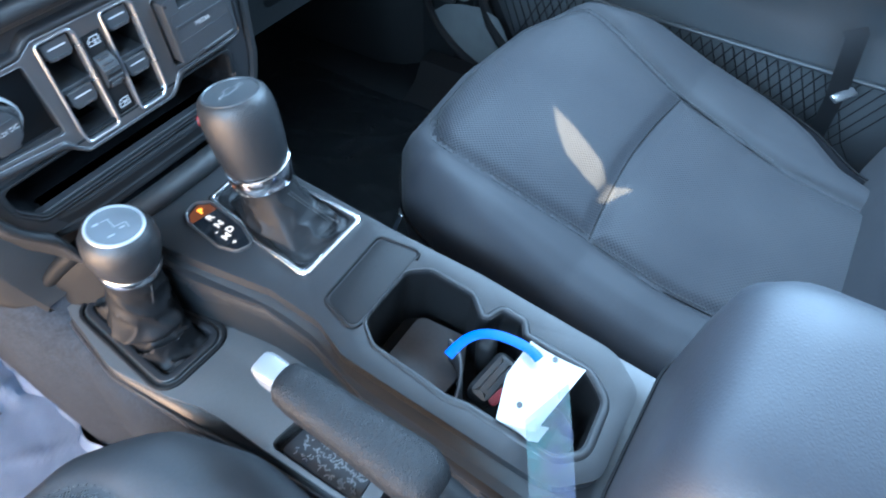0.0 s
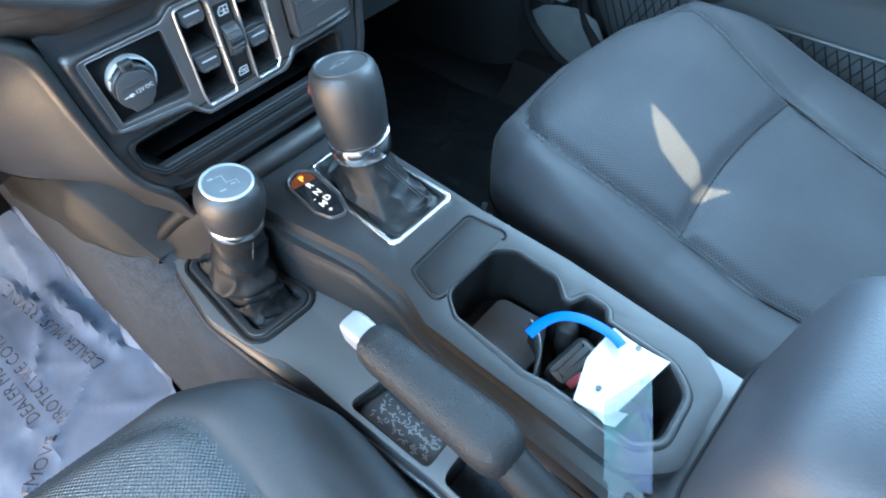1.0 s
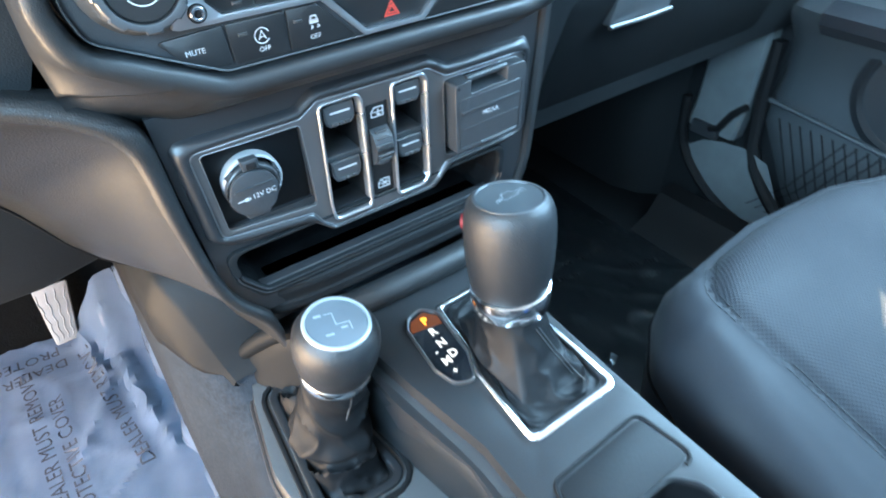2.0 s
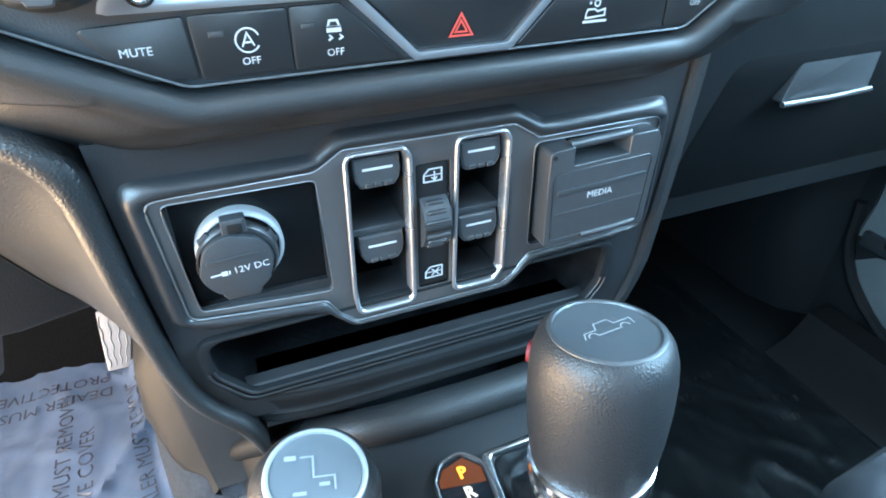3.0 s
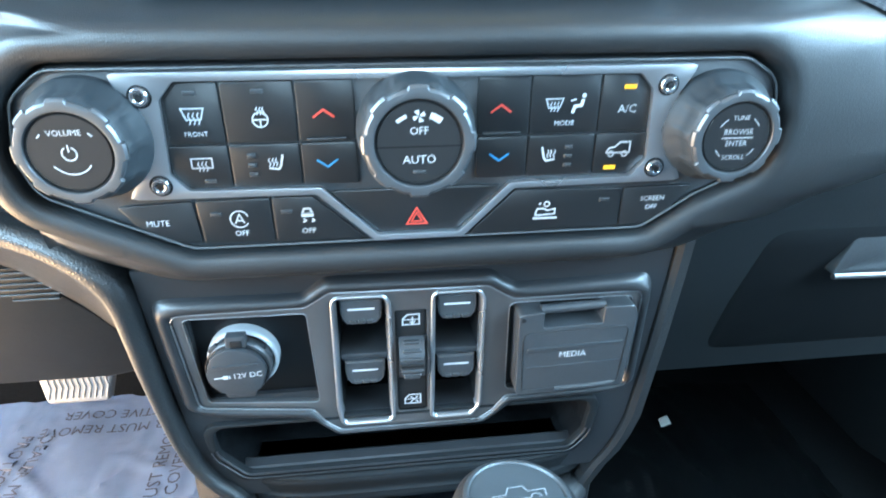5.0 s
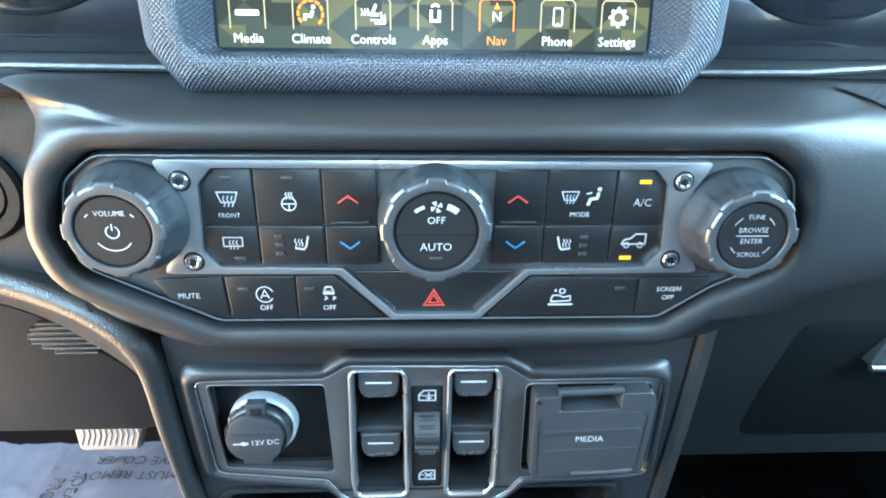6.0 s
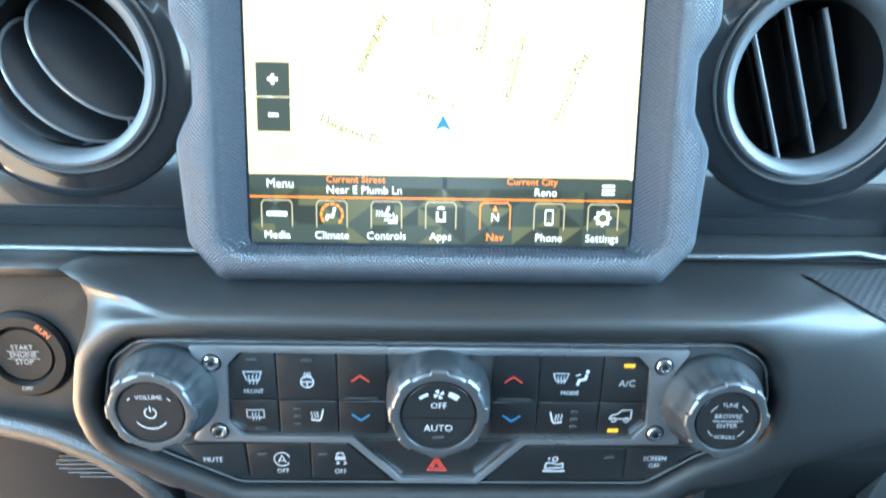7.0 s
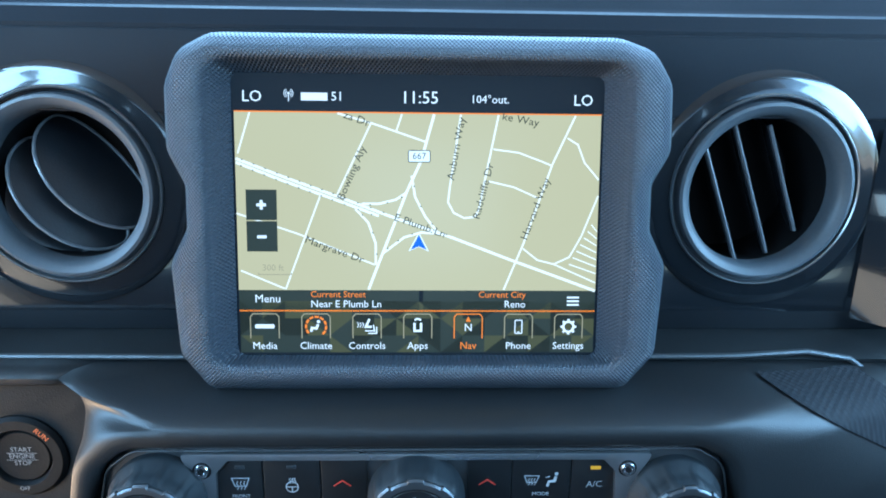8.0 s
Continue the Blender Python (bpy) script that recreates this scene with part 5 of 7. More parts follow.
SCREENSIGN = stroke([(-0.0040, 0.0030), (0.0040, 0.0030), (0.0026, -0.0012), (-0.0026, -0.0012)], 0.0005, True) + wavy(-0.0016, -0.0030, 0.0045) + wavy(0, -0.0030, 0.0045) + wavy(0.0016, -0.0030, 0.0045)
REARSIGN = stroke(box2(-0.0038, -0.0016, 0.0038, 0.0022), 0.0005, True) + wavy(-0.0014, -0.0030, 0.0040) + wavy(0, -0.0030, 0.0040) + wavy(0.0014, -0.0030, 0.0040)
WHEELSIGN = stroke(disc2(0, -0.0008, 0.0028, 24), 0.0005, True) + stroke([(-0.0026, -0.0008), (0.0026, -0.0008)], 0.0005) + stroke([(0, -0.0008), (0, -0.0034)], 0.0005) + wavy(-0.0010, 0.0010, 0.0030) + wavy(0.0002, 0.0010, 0.0030) + wavy(0.0012, 0.0010, 0.0030)
SEATSIGN = stroke([(0.0030, 0.0034), (0.0020, -0.0010), (0.0010, -0.0024), (-0.0026, -0.0018)], 0.0008) + wavy(-0.0024, -0.0012, 0.0034) + wavy(-0.0010, -0.0012, 0.0034) + wavy(0.0002, -0.0012, 0.0034)
UPSIGN = stroke([(-0.0040, -0.0015), (0, 0.0014), (0.0040, -0.0015)], 0.0008)
FANSIGN = [[(0.0011 * math.cos(a) * k + 0.0, 0.0011 * math.sin(a) * k) for a, k in ((a0 - 0.5, 0.4), (a0 - 0.4, 1.9), (a0 + 0.4, 2.1), (a0 + 0.5, 0.4))] for a0 in [k * math.pi / 2 + 0.4 for k in range(4)]]
CARSIGN = stroke([(-0.0038, -0.0006), (-0.0030, 0.0008), (-0.0010, 0.0012), (0.0006, 0.0028), (0.0040, 0.0028), (0.0040, -0.0008), (-0.0038, -0.0008)], 0.0005, True) + stroke(disc2(-0.0022, -0.0012, 0.0009, 12), 0.0004, True) + stroke(disc2(0.0024, -0.0012, 0.0009, 12), 0.0004, True)
SKIDSIGN = stroke([(-0.0016, 0.0020), (-0.0010, 0.0036), (0.0010, 0.0036), (0.0016, 0.0020)], 0.0006, True) + [box2(-0.0020, 0.0006, 0.0020, 0.0022)] + stroke([(-0.0014, 0.0), (-0.0006, -0.0008), (-0.0016, -0.0014)], 0.0005) + stroke([(0.0014, 0.0), (0.0022, -0.0008), (0.0012, -0.0014)], 0.0005)
HAZARD = stroke([(-0.0042, -0.0030), (0.0042, -0.0030), (0, 0.0042)], 0.0007, True) + stroke([(-0.0022, -0.0018), (0.0022, -0.0018), (0, 0.0020)], 0.0006, True)
DRIVESIGN = stroke([(-0.0036, -0.0002), (-0.0030, 0.0012), (-0.0004, 0.0012), (0.0008, 0.0004), (0.0036, 0.0010), (0.0036, -0.0010), (-0.0036, -0.0014)], 0.0006, True) + stroke([(-0.0046, -0.0026), (0.0046, -0.0026)], 0.0008) + stroke(disc2(0.0004, 0.0030, 0.0010, 12), 0.0005, True) + [disc2(-0.0022, 0.0032, 0.0005, 8)]

COLS = [(-0.0925, -0.0722), (-0.0716, -0.0455), (-0.0449, -0.0235), (0.0235, 0.0440), (0.0446, 0.0720), (0.0726, 0.0928)]
for i, (x0, x1) in enumerate(COLS):
    up = [(x0, 0.6848), (x1, 0.6848), (x1, 0.7078), (x0, 0.7078)]
    low = [(x0, 0.6672), (x1, 0.6672), (x1, 0.6842), (x0, 0.6842)]
    if i == 0:
        up = [(x0, 0.6848), (x1, 0.6848), (x1, 0.7078), (x0 + 0.0060, 0.7078), (x0 + 0.0004, 0.7020)]
        low = [(x0 - 0.001, 0.6842), (x0 - 0.0012, 0.6735), (x0 + 0.0050, 0.6672), (x1, 0.6672), (x1, 0.6842)]
    if i == 5:
        up = [(x0, 0.6848), (x1, 0.6848), (x1 - 0.0004, 0.7020), (x1 - 0.0060, 0.7078), (x0, 0.7078)]
        low = [(x0, 0.6842), (x0, 0.6672), (x1 - 0.0050, 0.6672), (x1 + 0.0012, 0.6735), (x1 + 0.001, 0.6842)]
    a, b = key(up), key(low)
    c = (x0 + x1) / 2
    if i == 0:
        sign(SCREENSIGN, c, 0.6955, a)
        spell("FRONT", c, 0.6888, 0.0024, a)
        slot_lamp(c, 0.7042, a)
        sign(REARSIGN, c, 0.6772, b)
        slot_lamp(c + 0.002, 0.6700, b)
    elif i == 1:
        sign(WHEELSIGN, c, 0.6945, a)
        slot_lamp(c, 0.7042, a)
        sign(SEATSIGN, c + 0.0035, 0.6765, b)
        for k in range(3):
            slot_lamp(c - 0.0052, 0.6722 + 0.0038 * k, b, w=0.0016)
    elif i in (2, 3):
        x = c - 0.001 if i == 2 else c - 0.001
        sign(UPSIGN, x, 0.6955, a, REDINK)
        sign([[(p[0], -p[1]) for p in q] for q in UPSIGN], x, 0.6758, b, BLUEINK)
        part("raised_bar", slab(box2(c - 0.008, 0.6853, c + 0.007, 0.6862), (), 0.0008, 0.0003, face(HY - 0.0022)), GREYPL, a)
    elif i == 4:
        sign(SCREENSIGN, c - 0.0045, 0.6962, a, size=0.85)
        sign([disc2(0.0022, 0.0038, 0.0009, 10)] + stroke([(0.0020, 0.0024), (0.0014, 0.0), (-0.0012, -0.0004), (-0.0020, -0.0030)], 0.0013) + stroke([(-0.0030, 0.0018), (-0.0008, 0.0024)], 0.0006), c + 0.0050, 0.6960, a)
        spell("MODE", c, 0.6890, 0.0026, a)
        sign([[(-p[0], p[1]) for p in q] for q in SEATSIGN], c - 0.0050, 0.6760, b)
        for k in range(3):
            slot_lamp(c + 0.0030, 0.6715 + 0.0038 * k, b, w=0.0016)
    else:
        spell("A/C", c + 0.001, 0.6940, 0.0042, a, GREYINK)
        slot_lamp(c + 0.0012, 0.7028, a, True, 0.0024)
        sign(CARSIGN, c - 0.0005, 0.6770, b, size=1.25)
        slot_lamp(c - 0.0030, 0.6697, b, True, 0.0024)
ROW = (
    ("mute", [(-0.1180, 0.6605), (-0.0890, 0.6618), (-0.0880, 0.6435), (-0.1010, 0.6440), (-0.1090, 0.6480)]),
    ("idle", [(-0.0880, 0.6618), (-0.0592, 0.6620), (-0.0592, 0.6428), (-0.0870, 0.6432)]),
    ("skid", [(-0.0586, 0.6620), (-0.0425, 0.6620), (-0.0215, 0.6420), (-0.0586, 0.6425)]),
    ("hazard", [(-0.0360, 0.6640), (0.0350, 0.6640), (0.0162, 0.6450), (-0.0162, 0.6450)]),
    ("trail", [(0.0405, 0.6612), (0.0868, 0.6602), (0.0868, 0.6422), (0.0208, 0.6418)]),
    ("screen", [(0.0876, 0.6602), (0.1190, 0.6605), (0.1090, 0.6485), (0.1000, 0.6430), (0.0876, 0.6424)]),
)
for what, pts in ROW:
    b = key(pts)
    if what == "mute":
        spell("MUTE", -0.1035, 0.6530, 0.0032, b)
    elif what == "idle":
        sign(stroke(arc(0, 0, 0.0036, 20, 330, 20), 0.0005) + stroke([(-0.0018, -0.0018), (0, 0.0022), (0.0018, -0.0018)], 0.0005) + stroke([(-0.001, -0.0006), (0.001, -0.0006)], 0.0005), -0.0720, 0.6535, b)
        spell("OFF", -0.0718, 0.6472, 0.0030, b)
        slot_lamp(-0.0808, 0.6560, b)
    elif what == "skid":
        sign(SKIDSIGN, -0.0452, 0.6526, b, size=1.2)
        spell("OFF", -0.0452, 0.6470, 0.0030, b)
        slot_lamp(-0.0532, 0.6560, b)
    elif what == "hazard":
        sign(HAZARD, -0.0008, 0.6510, b, REDINK)
    elif what == "trail":
        sign(DRIVESIGN, 0.0540, 0.6508, b, size=1.15)
        slot_lamp(0.0795, 0.6552, b)
    else:
        spell("SCREEN", 0.1010, 0.6548, 0.0028, b)
        spell("OFF", 0.1010, 0.6508, 0.0028, b)


def knob(cx, cz, r, what, tip=1.0):
    """A lobed turning knob with a bright ring and a dark face."""
    m = pose(cx, HY, cz, 90, 0, 0) @ Matrix.Diagonal((1, 1, 0.86, 1))
    k, t = r / 0.0218, r / 0.0218 * tip
    body = part("knob", lathe([(0.0226 * k, -0.002), (0.0226 * k, 0.0030), (0.0222 * k, 0.0060), (0.0214 * t, 0.0095), (0.0210 * t, 0.0140), (0.0204 * t, 0.0180), (0.0192 * t, 0.0204), (0.0178 * t, 0.0212), (0.016 * t, 0.012)], 144, m, False, False, 10, -0.0008, (3, 4, 5), 1.6), KNURL, climate, "lobed grey knob", smooth=70)
    part("ring", lathe([(0.0196 * t, 0.0196), (0.0197 * t, 0.0212), (0.0188 * t, 0.0222), (0.0172 * t, 0.0224), (0.0162 * t, 0.0222), (0.0156 * t, 0.0208)], 160, m, False, False, 8, -0.0010, (0, 1, 2), 7), KNOBRING, body, "satin grey ring with lugs")
    part("ring_groove", lathe([(0.0160 * t, 0.0206), (0.0157 * t, 0.0219), (0.0153 * t, 0.0206)], 60, m, False, False), RUBBER, body)
    part("cap", lathe([(0.0155 * t, 0.015), (0.0155 * t, 0.0206), (0.0148 * t, 0.0214), (0.008 * t, 0.0213), (0.002 * t, 0.0213)], 60, m), BUTTON, body)
    y = HY - 0.0217 * 0.86 - 0.0002
    if what == "volume":
        spell("VOLUME", cx, cz + 0.0072, 0.0026, body, y=y)
        sign(stroke(arc(0, 0.0, 0.0024, 115, 425, 18), 0.0005) + stroke([(0, 0.0006), (0, 0.0032)], 0.0005), cx, cz, body, y=y)
        sign(stroke(arc(0, 0.0, 0.0074, 215, 325, 14), 0.0005) + stroke([(-0.0088, 0.0058), (-0.0076, 0.0070)], 0.0005) + stroke([(0.0088, 0.0058), (0.0076, 0.0070)], 0.0005), cx, cz, body, y=y)
    elif what == "fan":
        part("groove", ink([box2(-0.0150 * k, -0.0003, 0.0150 * k, 0.0003)], pose(cx, y, cz - 0.001, 90, 0, 0)), RUBBER, body, smooth=0)
        sign(FANSIGN, cx, cz + 0.0102, body, y=y, size=1.1)
        sign(stroke(arc(0, -0.004, 0.0130, 110, 128, 5), 0.0014) + stroke(arc(0, -0.004, 0.0130, 52, 72, 5), 0.0024), cx, cz + 0.002, body, y=y)
        spell("OFF", cx, cz + 0.0048, 0.0036, body, y=y)
        spell("AUTO", cx, cz - 0.0060, 0.0040, body, y=y)
        part("lamp", slab(box2(cx - 0.0024, cz - 0.0114, cx + 0.0024, cz - 0.0102), (), 0.0006, 0.0002, face(y)), GREYPL, body)
    else:
        spell("TUNE", cx, cz + 0.0078, 0.0024, body, GREYINK, y)
        spell("BROWSE", cx, cz + 0.0024, 0.0027, body, GREYINK, y)
        part("rule", ink([box2(-0.0065, -0.0002, 0.0065, 0.0002)], pose(cx, y, cz + 0.0001, 90, 0, 0)), GREYINK, body, smooth=0)
        spell("ENTER", cx, cz - 0.0022, 0.0027, body, GREYINK, y)
        spell("SCROLL", cx, cz - 0.0078, 0.0024, body, GREYINK, y)
        sign(stroke(arc(0, 0, 0.0090, 30, 55, 6), 0.0004) + stroke(arc(0, 0, 0.0090, 125, 150, 6), 0.0004) + stroke(arc(0, 0, 0.0090, 210, 232, 6), 0.0004) + stroke(arc(0, 0, 0.0090, 308, 330, 6), 0.0004), cx, cz, body, GREYINK, y)
    return body


knob(-0.1200, 0.6885, 0.0218, "volume", 0.90)
knob(-0.0006, 0.6880, 0.0222, "fan")
knob(0.1220, 0.6862, 0.0218, "tune", 0.88)

# ---- switch panel ----
switches = empty("switch_panel", label="window switch panel with power socket and media port", category="switch panel")
FRAME = rounded([(-0.1175, 0.5945), (-0.054, 0.5950), (-0.042, 0.6025), (0.0355, 0.6015), (0.0485, 0.5930), (0.1165, 0.5935), (0.1150, 0.5320), (0.0480, 0.5305), (0.0400, 0.5200), (0.0330, 0.5150), (-0.0425, 0.5150), (-0.0500, 0.5215), (-0.0560, 0.5310), (-0.1130, 0.5375)], 0.005, 4)
BED = rounded([(-0.1255, 0.6020), (-0.055, 0.6010), (-0.044, 0.6095), (0.0365, 0.6090), (0.0500, 0.6005), (0.1215, 0.6020), (0.1215, 0.535), (0.1100, 0.5265), (0.0520, 0.5250), (0.0380, 0.5130), (-0.0450, 0.5125), (-0.0570, 0.5240), (-0.1120, 0.5300), (-0.1210, 0.538)], 0.006, 4)
DC_HOLE = rounded([(-0.1125, 0.5920), (-0.0540, 0.5915), (-0.0520, 0.5350), (-0.1085, 0.5400)], 0.003, 3)
W1, W2 = rounded([(-0.0405, 0.5985), (-0.0165, 0.5985), (-0.0145, 0.5945), (-0.0145, 0.5190), (-0.0405, 0.5190), (-0.0418, 0.530)], 0.003, 3), rounded([(0.0090, 0.5985), (0.0310, 0.5985), (0.0330, 0.5945), (0.0330, 0.5255), (0.0285, 0.5190), (0.0080, 0.5190)], 0.003, 3)
MID = rounded(box2(-0.0112, 0.5240, 0.0050, 0.5900), 0.0012, 2)
MEDIA = rounded([(0.0470, 0.5905), (0.1125, 0.5905), (0.1105, 0.5345), (0.0475, 0.5340)], 0.004, 3)
SOCKET = disc2(-0.0873, 0.5665, 0.0155, 40)
bed_in, bed_out = around(FRAME, -0.002, 0.56, 0.115, 0.042, 420), around(grown(BED, 0.001), -0.002, 0.56, 0.115, 0.042, 420)
bulge = [[(x + (bx - x) * f, y, z + (bz - z) * f) for (x, z), (bx, bz) in zip(bed_in, bed_out)] for f, y in ((-0.08, 0.001), (0.0, -0.0022), (0.10, -0.0042), (0.28, -0.0054), (0.5, -0.0054), (0.72, -0.0042), (0.9, -0.0018), (1.0, 0.0012))]
part("raised_bed", loft(bulge), STACK, switches, "rounded raised border", smooth=70)
part("frame", slab(FRAME, (grown(DC_HOLE, 0.0), grown(W1, 0.0012), grown(W2, 0.0012), MID, MEDIA), 0.003, 0.0007, face(-0.0030)), DARKCHROME, switches, "satin metal frame")
part("edge_line", tube([(x, -0.0038, z) for x, z in grown(FRAME, 0.0002)], 0.00045, 8, True), RINGMETAL, switches, "thin bright edge")
part("edge_line", tube([(x, -0.0030, z) for x, z in DC_HOLE], 0.00032, 8, True), RINGMETAL, switches)
part("edge_line", tube([(x, -0.0030, z) for x, z in MEDIA], 0.00032, 8, True), RINGMETAL, switches)
for hole in (W1, W2):
    part("well_rim", loft([[(x, y, z) for x, z in grown(hole, g)] for g, y in ((0.0018, -0.0014), (0.0019, -0.0034), (0.0014, -0.0042), (0.0006, -0.0043), (-0.0003, -0.0034), (-0.0010, 0.0010), (-0.0012, 0.0022))]), SATIN, switches, "bright rounded satin rim", smooth=60)
    part("switch_well", loft([[(x, y, z) for x, z in grown(hole, -0.0012)] for y in (0.0015, 0.045)], True, False, True), RUBBER, switches)
part("socket_plate", slab(grown(DC_HOLE, -0.0004), (SOCKET,), 0.003, 0.0, face(0.0030)), SOCKETBLACK, switches, "smooth black plate")
m = pose(-0.0873, 0.003, 0.5665, 90, 0, 0)
socket = part("socket_ring", lathe([(0.0175, 0.0), (0.0175, 0.0044), (0.0173, 0.0058), (0.0167, 0.0066), (0.0160, 0.0068), (0.0154, 0.0064), (0.0152, 0)], 60, m, False, False), PALERING, switches, "pale metal socket ring")
cm = m @ pose(-0.0016, -0.0024, 0)
part("cap", lathe([(0.0160, 0.0), (0.0160, 0.0072), (0.0157, 0.0088), (0.0150, 0.0095), (0.004, 0.0097)], 56, cm), GREYPL, socket, "dark round socket cap")
for a in (0.45, 2.35):
    part("flange_lug", slab(rounded(box2(-0.0030, 0.0138, 0.0030, 0.0172), 0.0010), (), 0.004, 0.0006, cm @ pose(0, 0, 0.0086, 0, 0, math.degrees(a) - 90)), GREYPL, socket)
lm = m @ pose(-0.0027, -0.0036, 0)
lip = [((0.0140 + 0.0006 * (1 if k % 18 < 12 else 0)) * math.cos(2 * math.pi * k / 72), (0.0140 + 0.0006 * (1 if k % 18 < 12 else 0)) * math.sin(2 * math.pi * k / 72)) for k in range(72)]
part("cap_lip", slab(lip, (), 0.004, 0.0006, lm @ pose(0, 0, 0.0126)), GREYPL, socket, "notched lift-up lid")
part("lid_seam", tube([tuple(lm @ Vector((0.0149 * math.cos(2 * math.pi * k / 48), 0.0149 * math.sin(2 * math.pi * k / 48), 0.0098))) for k in range(48)], 0.0005, 6, True), RUBBER, socket)
part("cap_tab", slab(rounded(box2(-0.0058, 0.0105, 0.0038, 0.0172), 0.0010), (), 0.005, 0.0008, m @ pose(0, 0, 0.0112)), GREYPL, socket)
part("tab_notch", slab(rounded(box2(-0.0036, 0.0112, 0.0022, 0.0150), 0.0006), (), 0.001, 0.0002, m @ pose(0, 0, 0.0116)), RUBBER, socket)
part("finger_ridge", slab(rounded([(-0.0115, 0.0034), (0.0115, 0.0050), (0.0110, 0.0058), (-0.0110, 0.0052)], 0.0003), (), 0.002, 0.0004, lm @ pose(0, 0, 0.0134)), GREYPL, socket)
part("hinge_ear", slab(rounded([(-0.0085, -0.0128), (-0.0065, -0.0166), (0.0065, -0.0166), (0.0085, -0.0128)], 0.0012), (), 0.008, 0.0012, lm @ pose(0, 0, 0.0110)), GREYPL, socket)
words("lettering", "12V DC", 0.0030, lm @ pose(0.0052, -0.0010, 0.0130, 0, 0, 3), INK, socket)
part("plug_sign", ink(stroke([(-0.0108, -0.0020), (-0.0064, -0.0017)], 0.0008) + [box2(-0.0066, -0.0028, -0.0042, -0.0006), box2(-0.0038, -0.0025, -0.0032, -0.0008)], lm @ pose(0, 0, 0.0130)), INK, socket, smooth=0)
for x, w in ((-0.0275, 0.0105), (0.0205, 0.0102)):
    bar = part("cross_bar", block(x - 0.0125, 0.002, 0.5568, x + 0.0125, 0.040, 0.5612, 0.0012), GREYPL, switches)
    for z in (0.5900, 0.5520):
        outline = [(-w, 0.0060), (w, 0.0060), (w, -0.0010), (w * 0.93, -0.0052), (w * 0.72, -0.0082), (-w * 0.72, -0.0082), (-w * 0.93, -0.0052), (-w, -0.0010)]
        sw = [[(x + px * k, y + (0.0 if pz > 0 else lean), z + pz * kz) for px, pz in outline] for y, k, kz, lean in ((0.016, 1.0, 0.8, 0.0), (0.0025, 1.0, 1.0, -0.0006), (0.0003, 0.97, 0.96, -0.0012), (-0.0005, 0.88, 0.82, -0.0014))]
        rocker = part("window_switch", loft(sw, True, True, True), GREYPL, switches, "dark window rocker")
        part("mark", ink([box2(-0.0066, -0.0006, 0.0066, 0.0006)], pose(x, -0.0018, z + 0.0012, 90, 0, 0)), INK, rocker, smooth=0)
        for k in range(3):
            part("grip_rib", block(x - 0.0060 + 0.0042 * k, -0.0027, z - 0.0072, x - 0.0024 + 0.0042 * k, -0.0011, z - 0.0050, 0.0004, 1), GREYPL, rocker)
part("lock_plate", slab(grown(MID, -0.0003), (), 0.003, 0.0004, face(-0.0018)), RUBBER, switches)
wheel = []
for k in range(13):
    a = -1.15 + 2.3 * k / 12
    wheel.append((math.sin(a) * 0.0150, -0.0005 - (math.cos(a) - math.cos(1.15)) * 0.0155))
lock = part("lock_rocker", loft([[(x, y, 0.5600 + dz) for dz, y in wheel] + [(x, 0.004, 0.5600)] for x in (-0.0096, -0.0090, 0.0028, 0.0034)], True, True, True), GREYPL, switches, "ribbed window lock rocker")
for k, w in enumerate((0.0042, 0.0046, 0.0058, 0.0058, 0.0046, 0.0042)):
    z = 0.5600 + (-0.0112, -0.0076, -0.0036, 0.0036, 0.0076, 0.0112)[k]
    y = -0.0098 + 40.0 * (z - 0.5600) ** 2
    part("rib", block(-0.0031 - w, y - 0.0010, z - 0.0009, -0.0031 + w, y + 0.004, z + 0.0009, 0.0005, 1), GREYPL, lock)
part("waist_band", block(-0.0092, -0.0104, 0.5588, 0.0030, -0.004, 0.5612, 0.0004, 1), RUBBER, lock)
for side_x in (-0.0103, 0.0041):
    part("side_gap", block(side_x - 0.0005, -0.0030, 0.546, side_x + 0.0005, 0.001, 0.574, 0.0002, 1), RUBBER, lock)
DOORSIGN = stroke([(-0.0042, -0.0030), (-0.0042, 0.0004), (-0.0018, 0.0030), (0.0042, 0.0030), (0.0042, -0.0030)], 0.0007, True) + stroke([(-0.0042, 0.0000), (0.0042, 0.0000)], 0.0005)
lock_y = -0.0022
sign(DOORSIGN + stroke([(0.0008, -0.0022), (0.0008, 0.0018)], 0.0007) + stroke([(-0.0006, -0.0010), (0.0008, -0.0024), (0.0022, -0.0010)], 0.0006), -0.0030, 0.5835, switches, y=lock_y)
sign(DOORSIGN + stroke([(-0.0012, -0.0022), (0.0028, 0.0018)], 0.0006) + stroke([(-0.0012, 0.0018), (0.0028, -0.0022)], 0.0006), -0.0030, 0.5315, switches, y=lock_y)
part("port_recess", slab(grown(MEDIA, -0.0003), (), 0.003, 0.0, face(0.0010)), RUBBER, switches)
COVERLINE = rounded([(0.0500, 0.5885), (0.0632, 0.5895), (0.0632, 0.5800), (0.0938, 0.5812), (0.0938, 0.5905), (0.1095, 0.5908), (0.1118, 0.5850), (0.1100, 0.5390), (0.0510, 0.5372)], [0.003, 0.0008, 0.0008, 0.0008, 0.002, 0.003, 0.003, 0.003, 0.003], 3)
media = part("media_cover", slab(COVERLINE, (), 0.0150, 0.0030, face(-0.0125), 4), GREYPL, switches, "charcoal flip cover of the media port")
part("hinge_rod", tube([(0.0620, -0.0085, 0.5890), (0.0950, -0.0085, 0.5902)], 0.0024, 12), GREYPL, media)
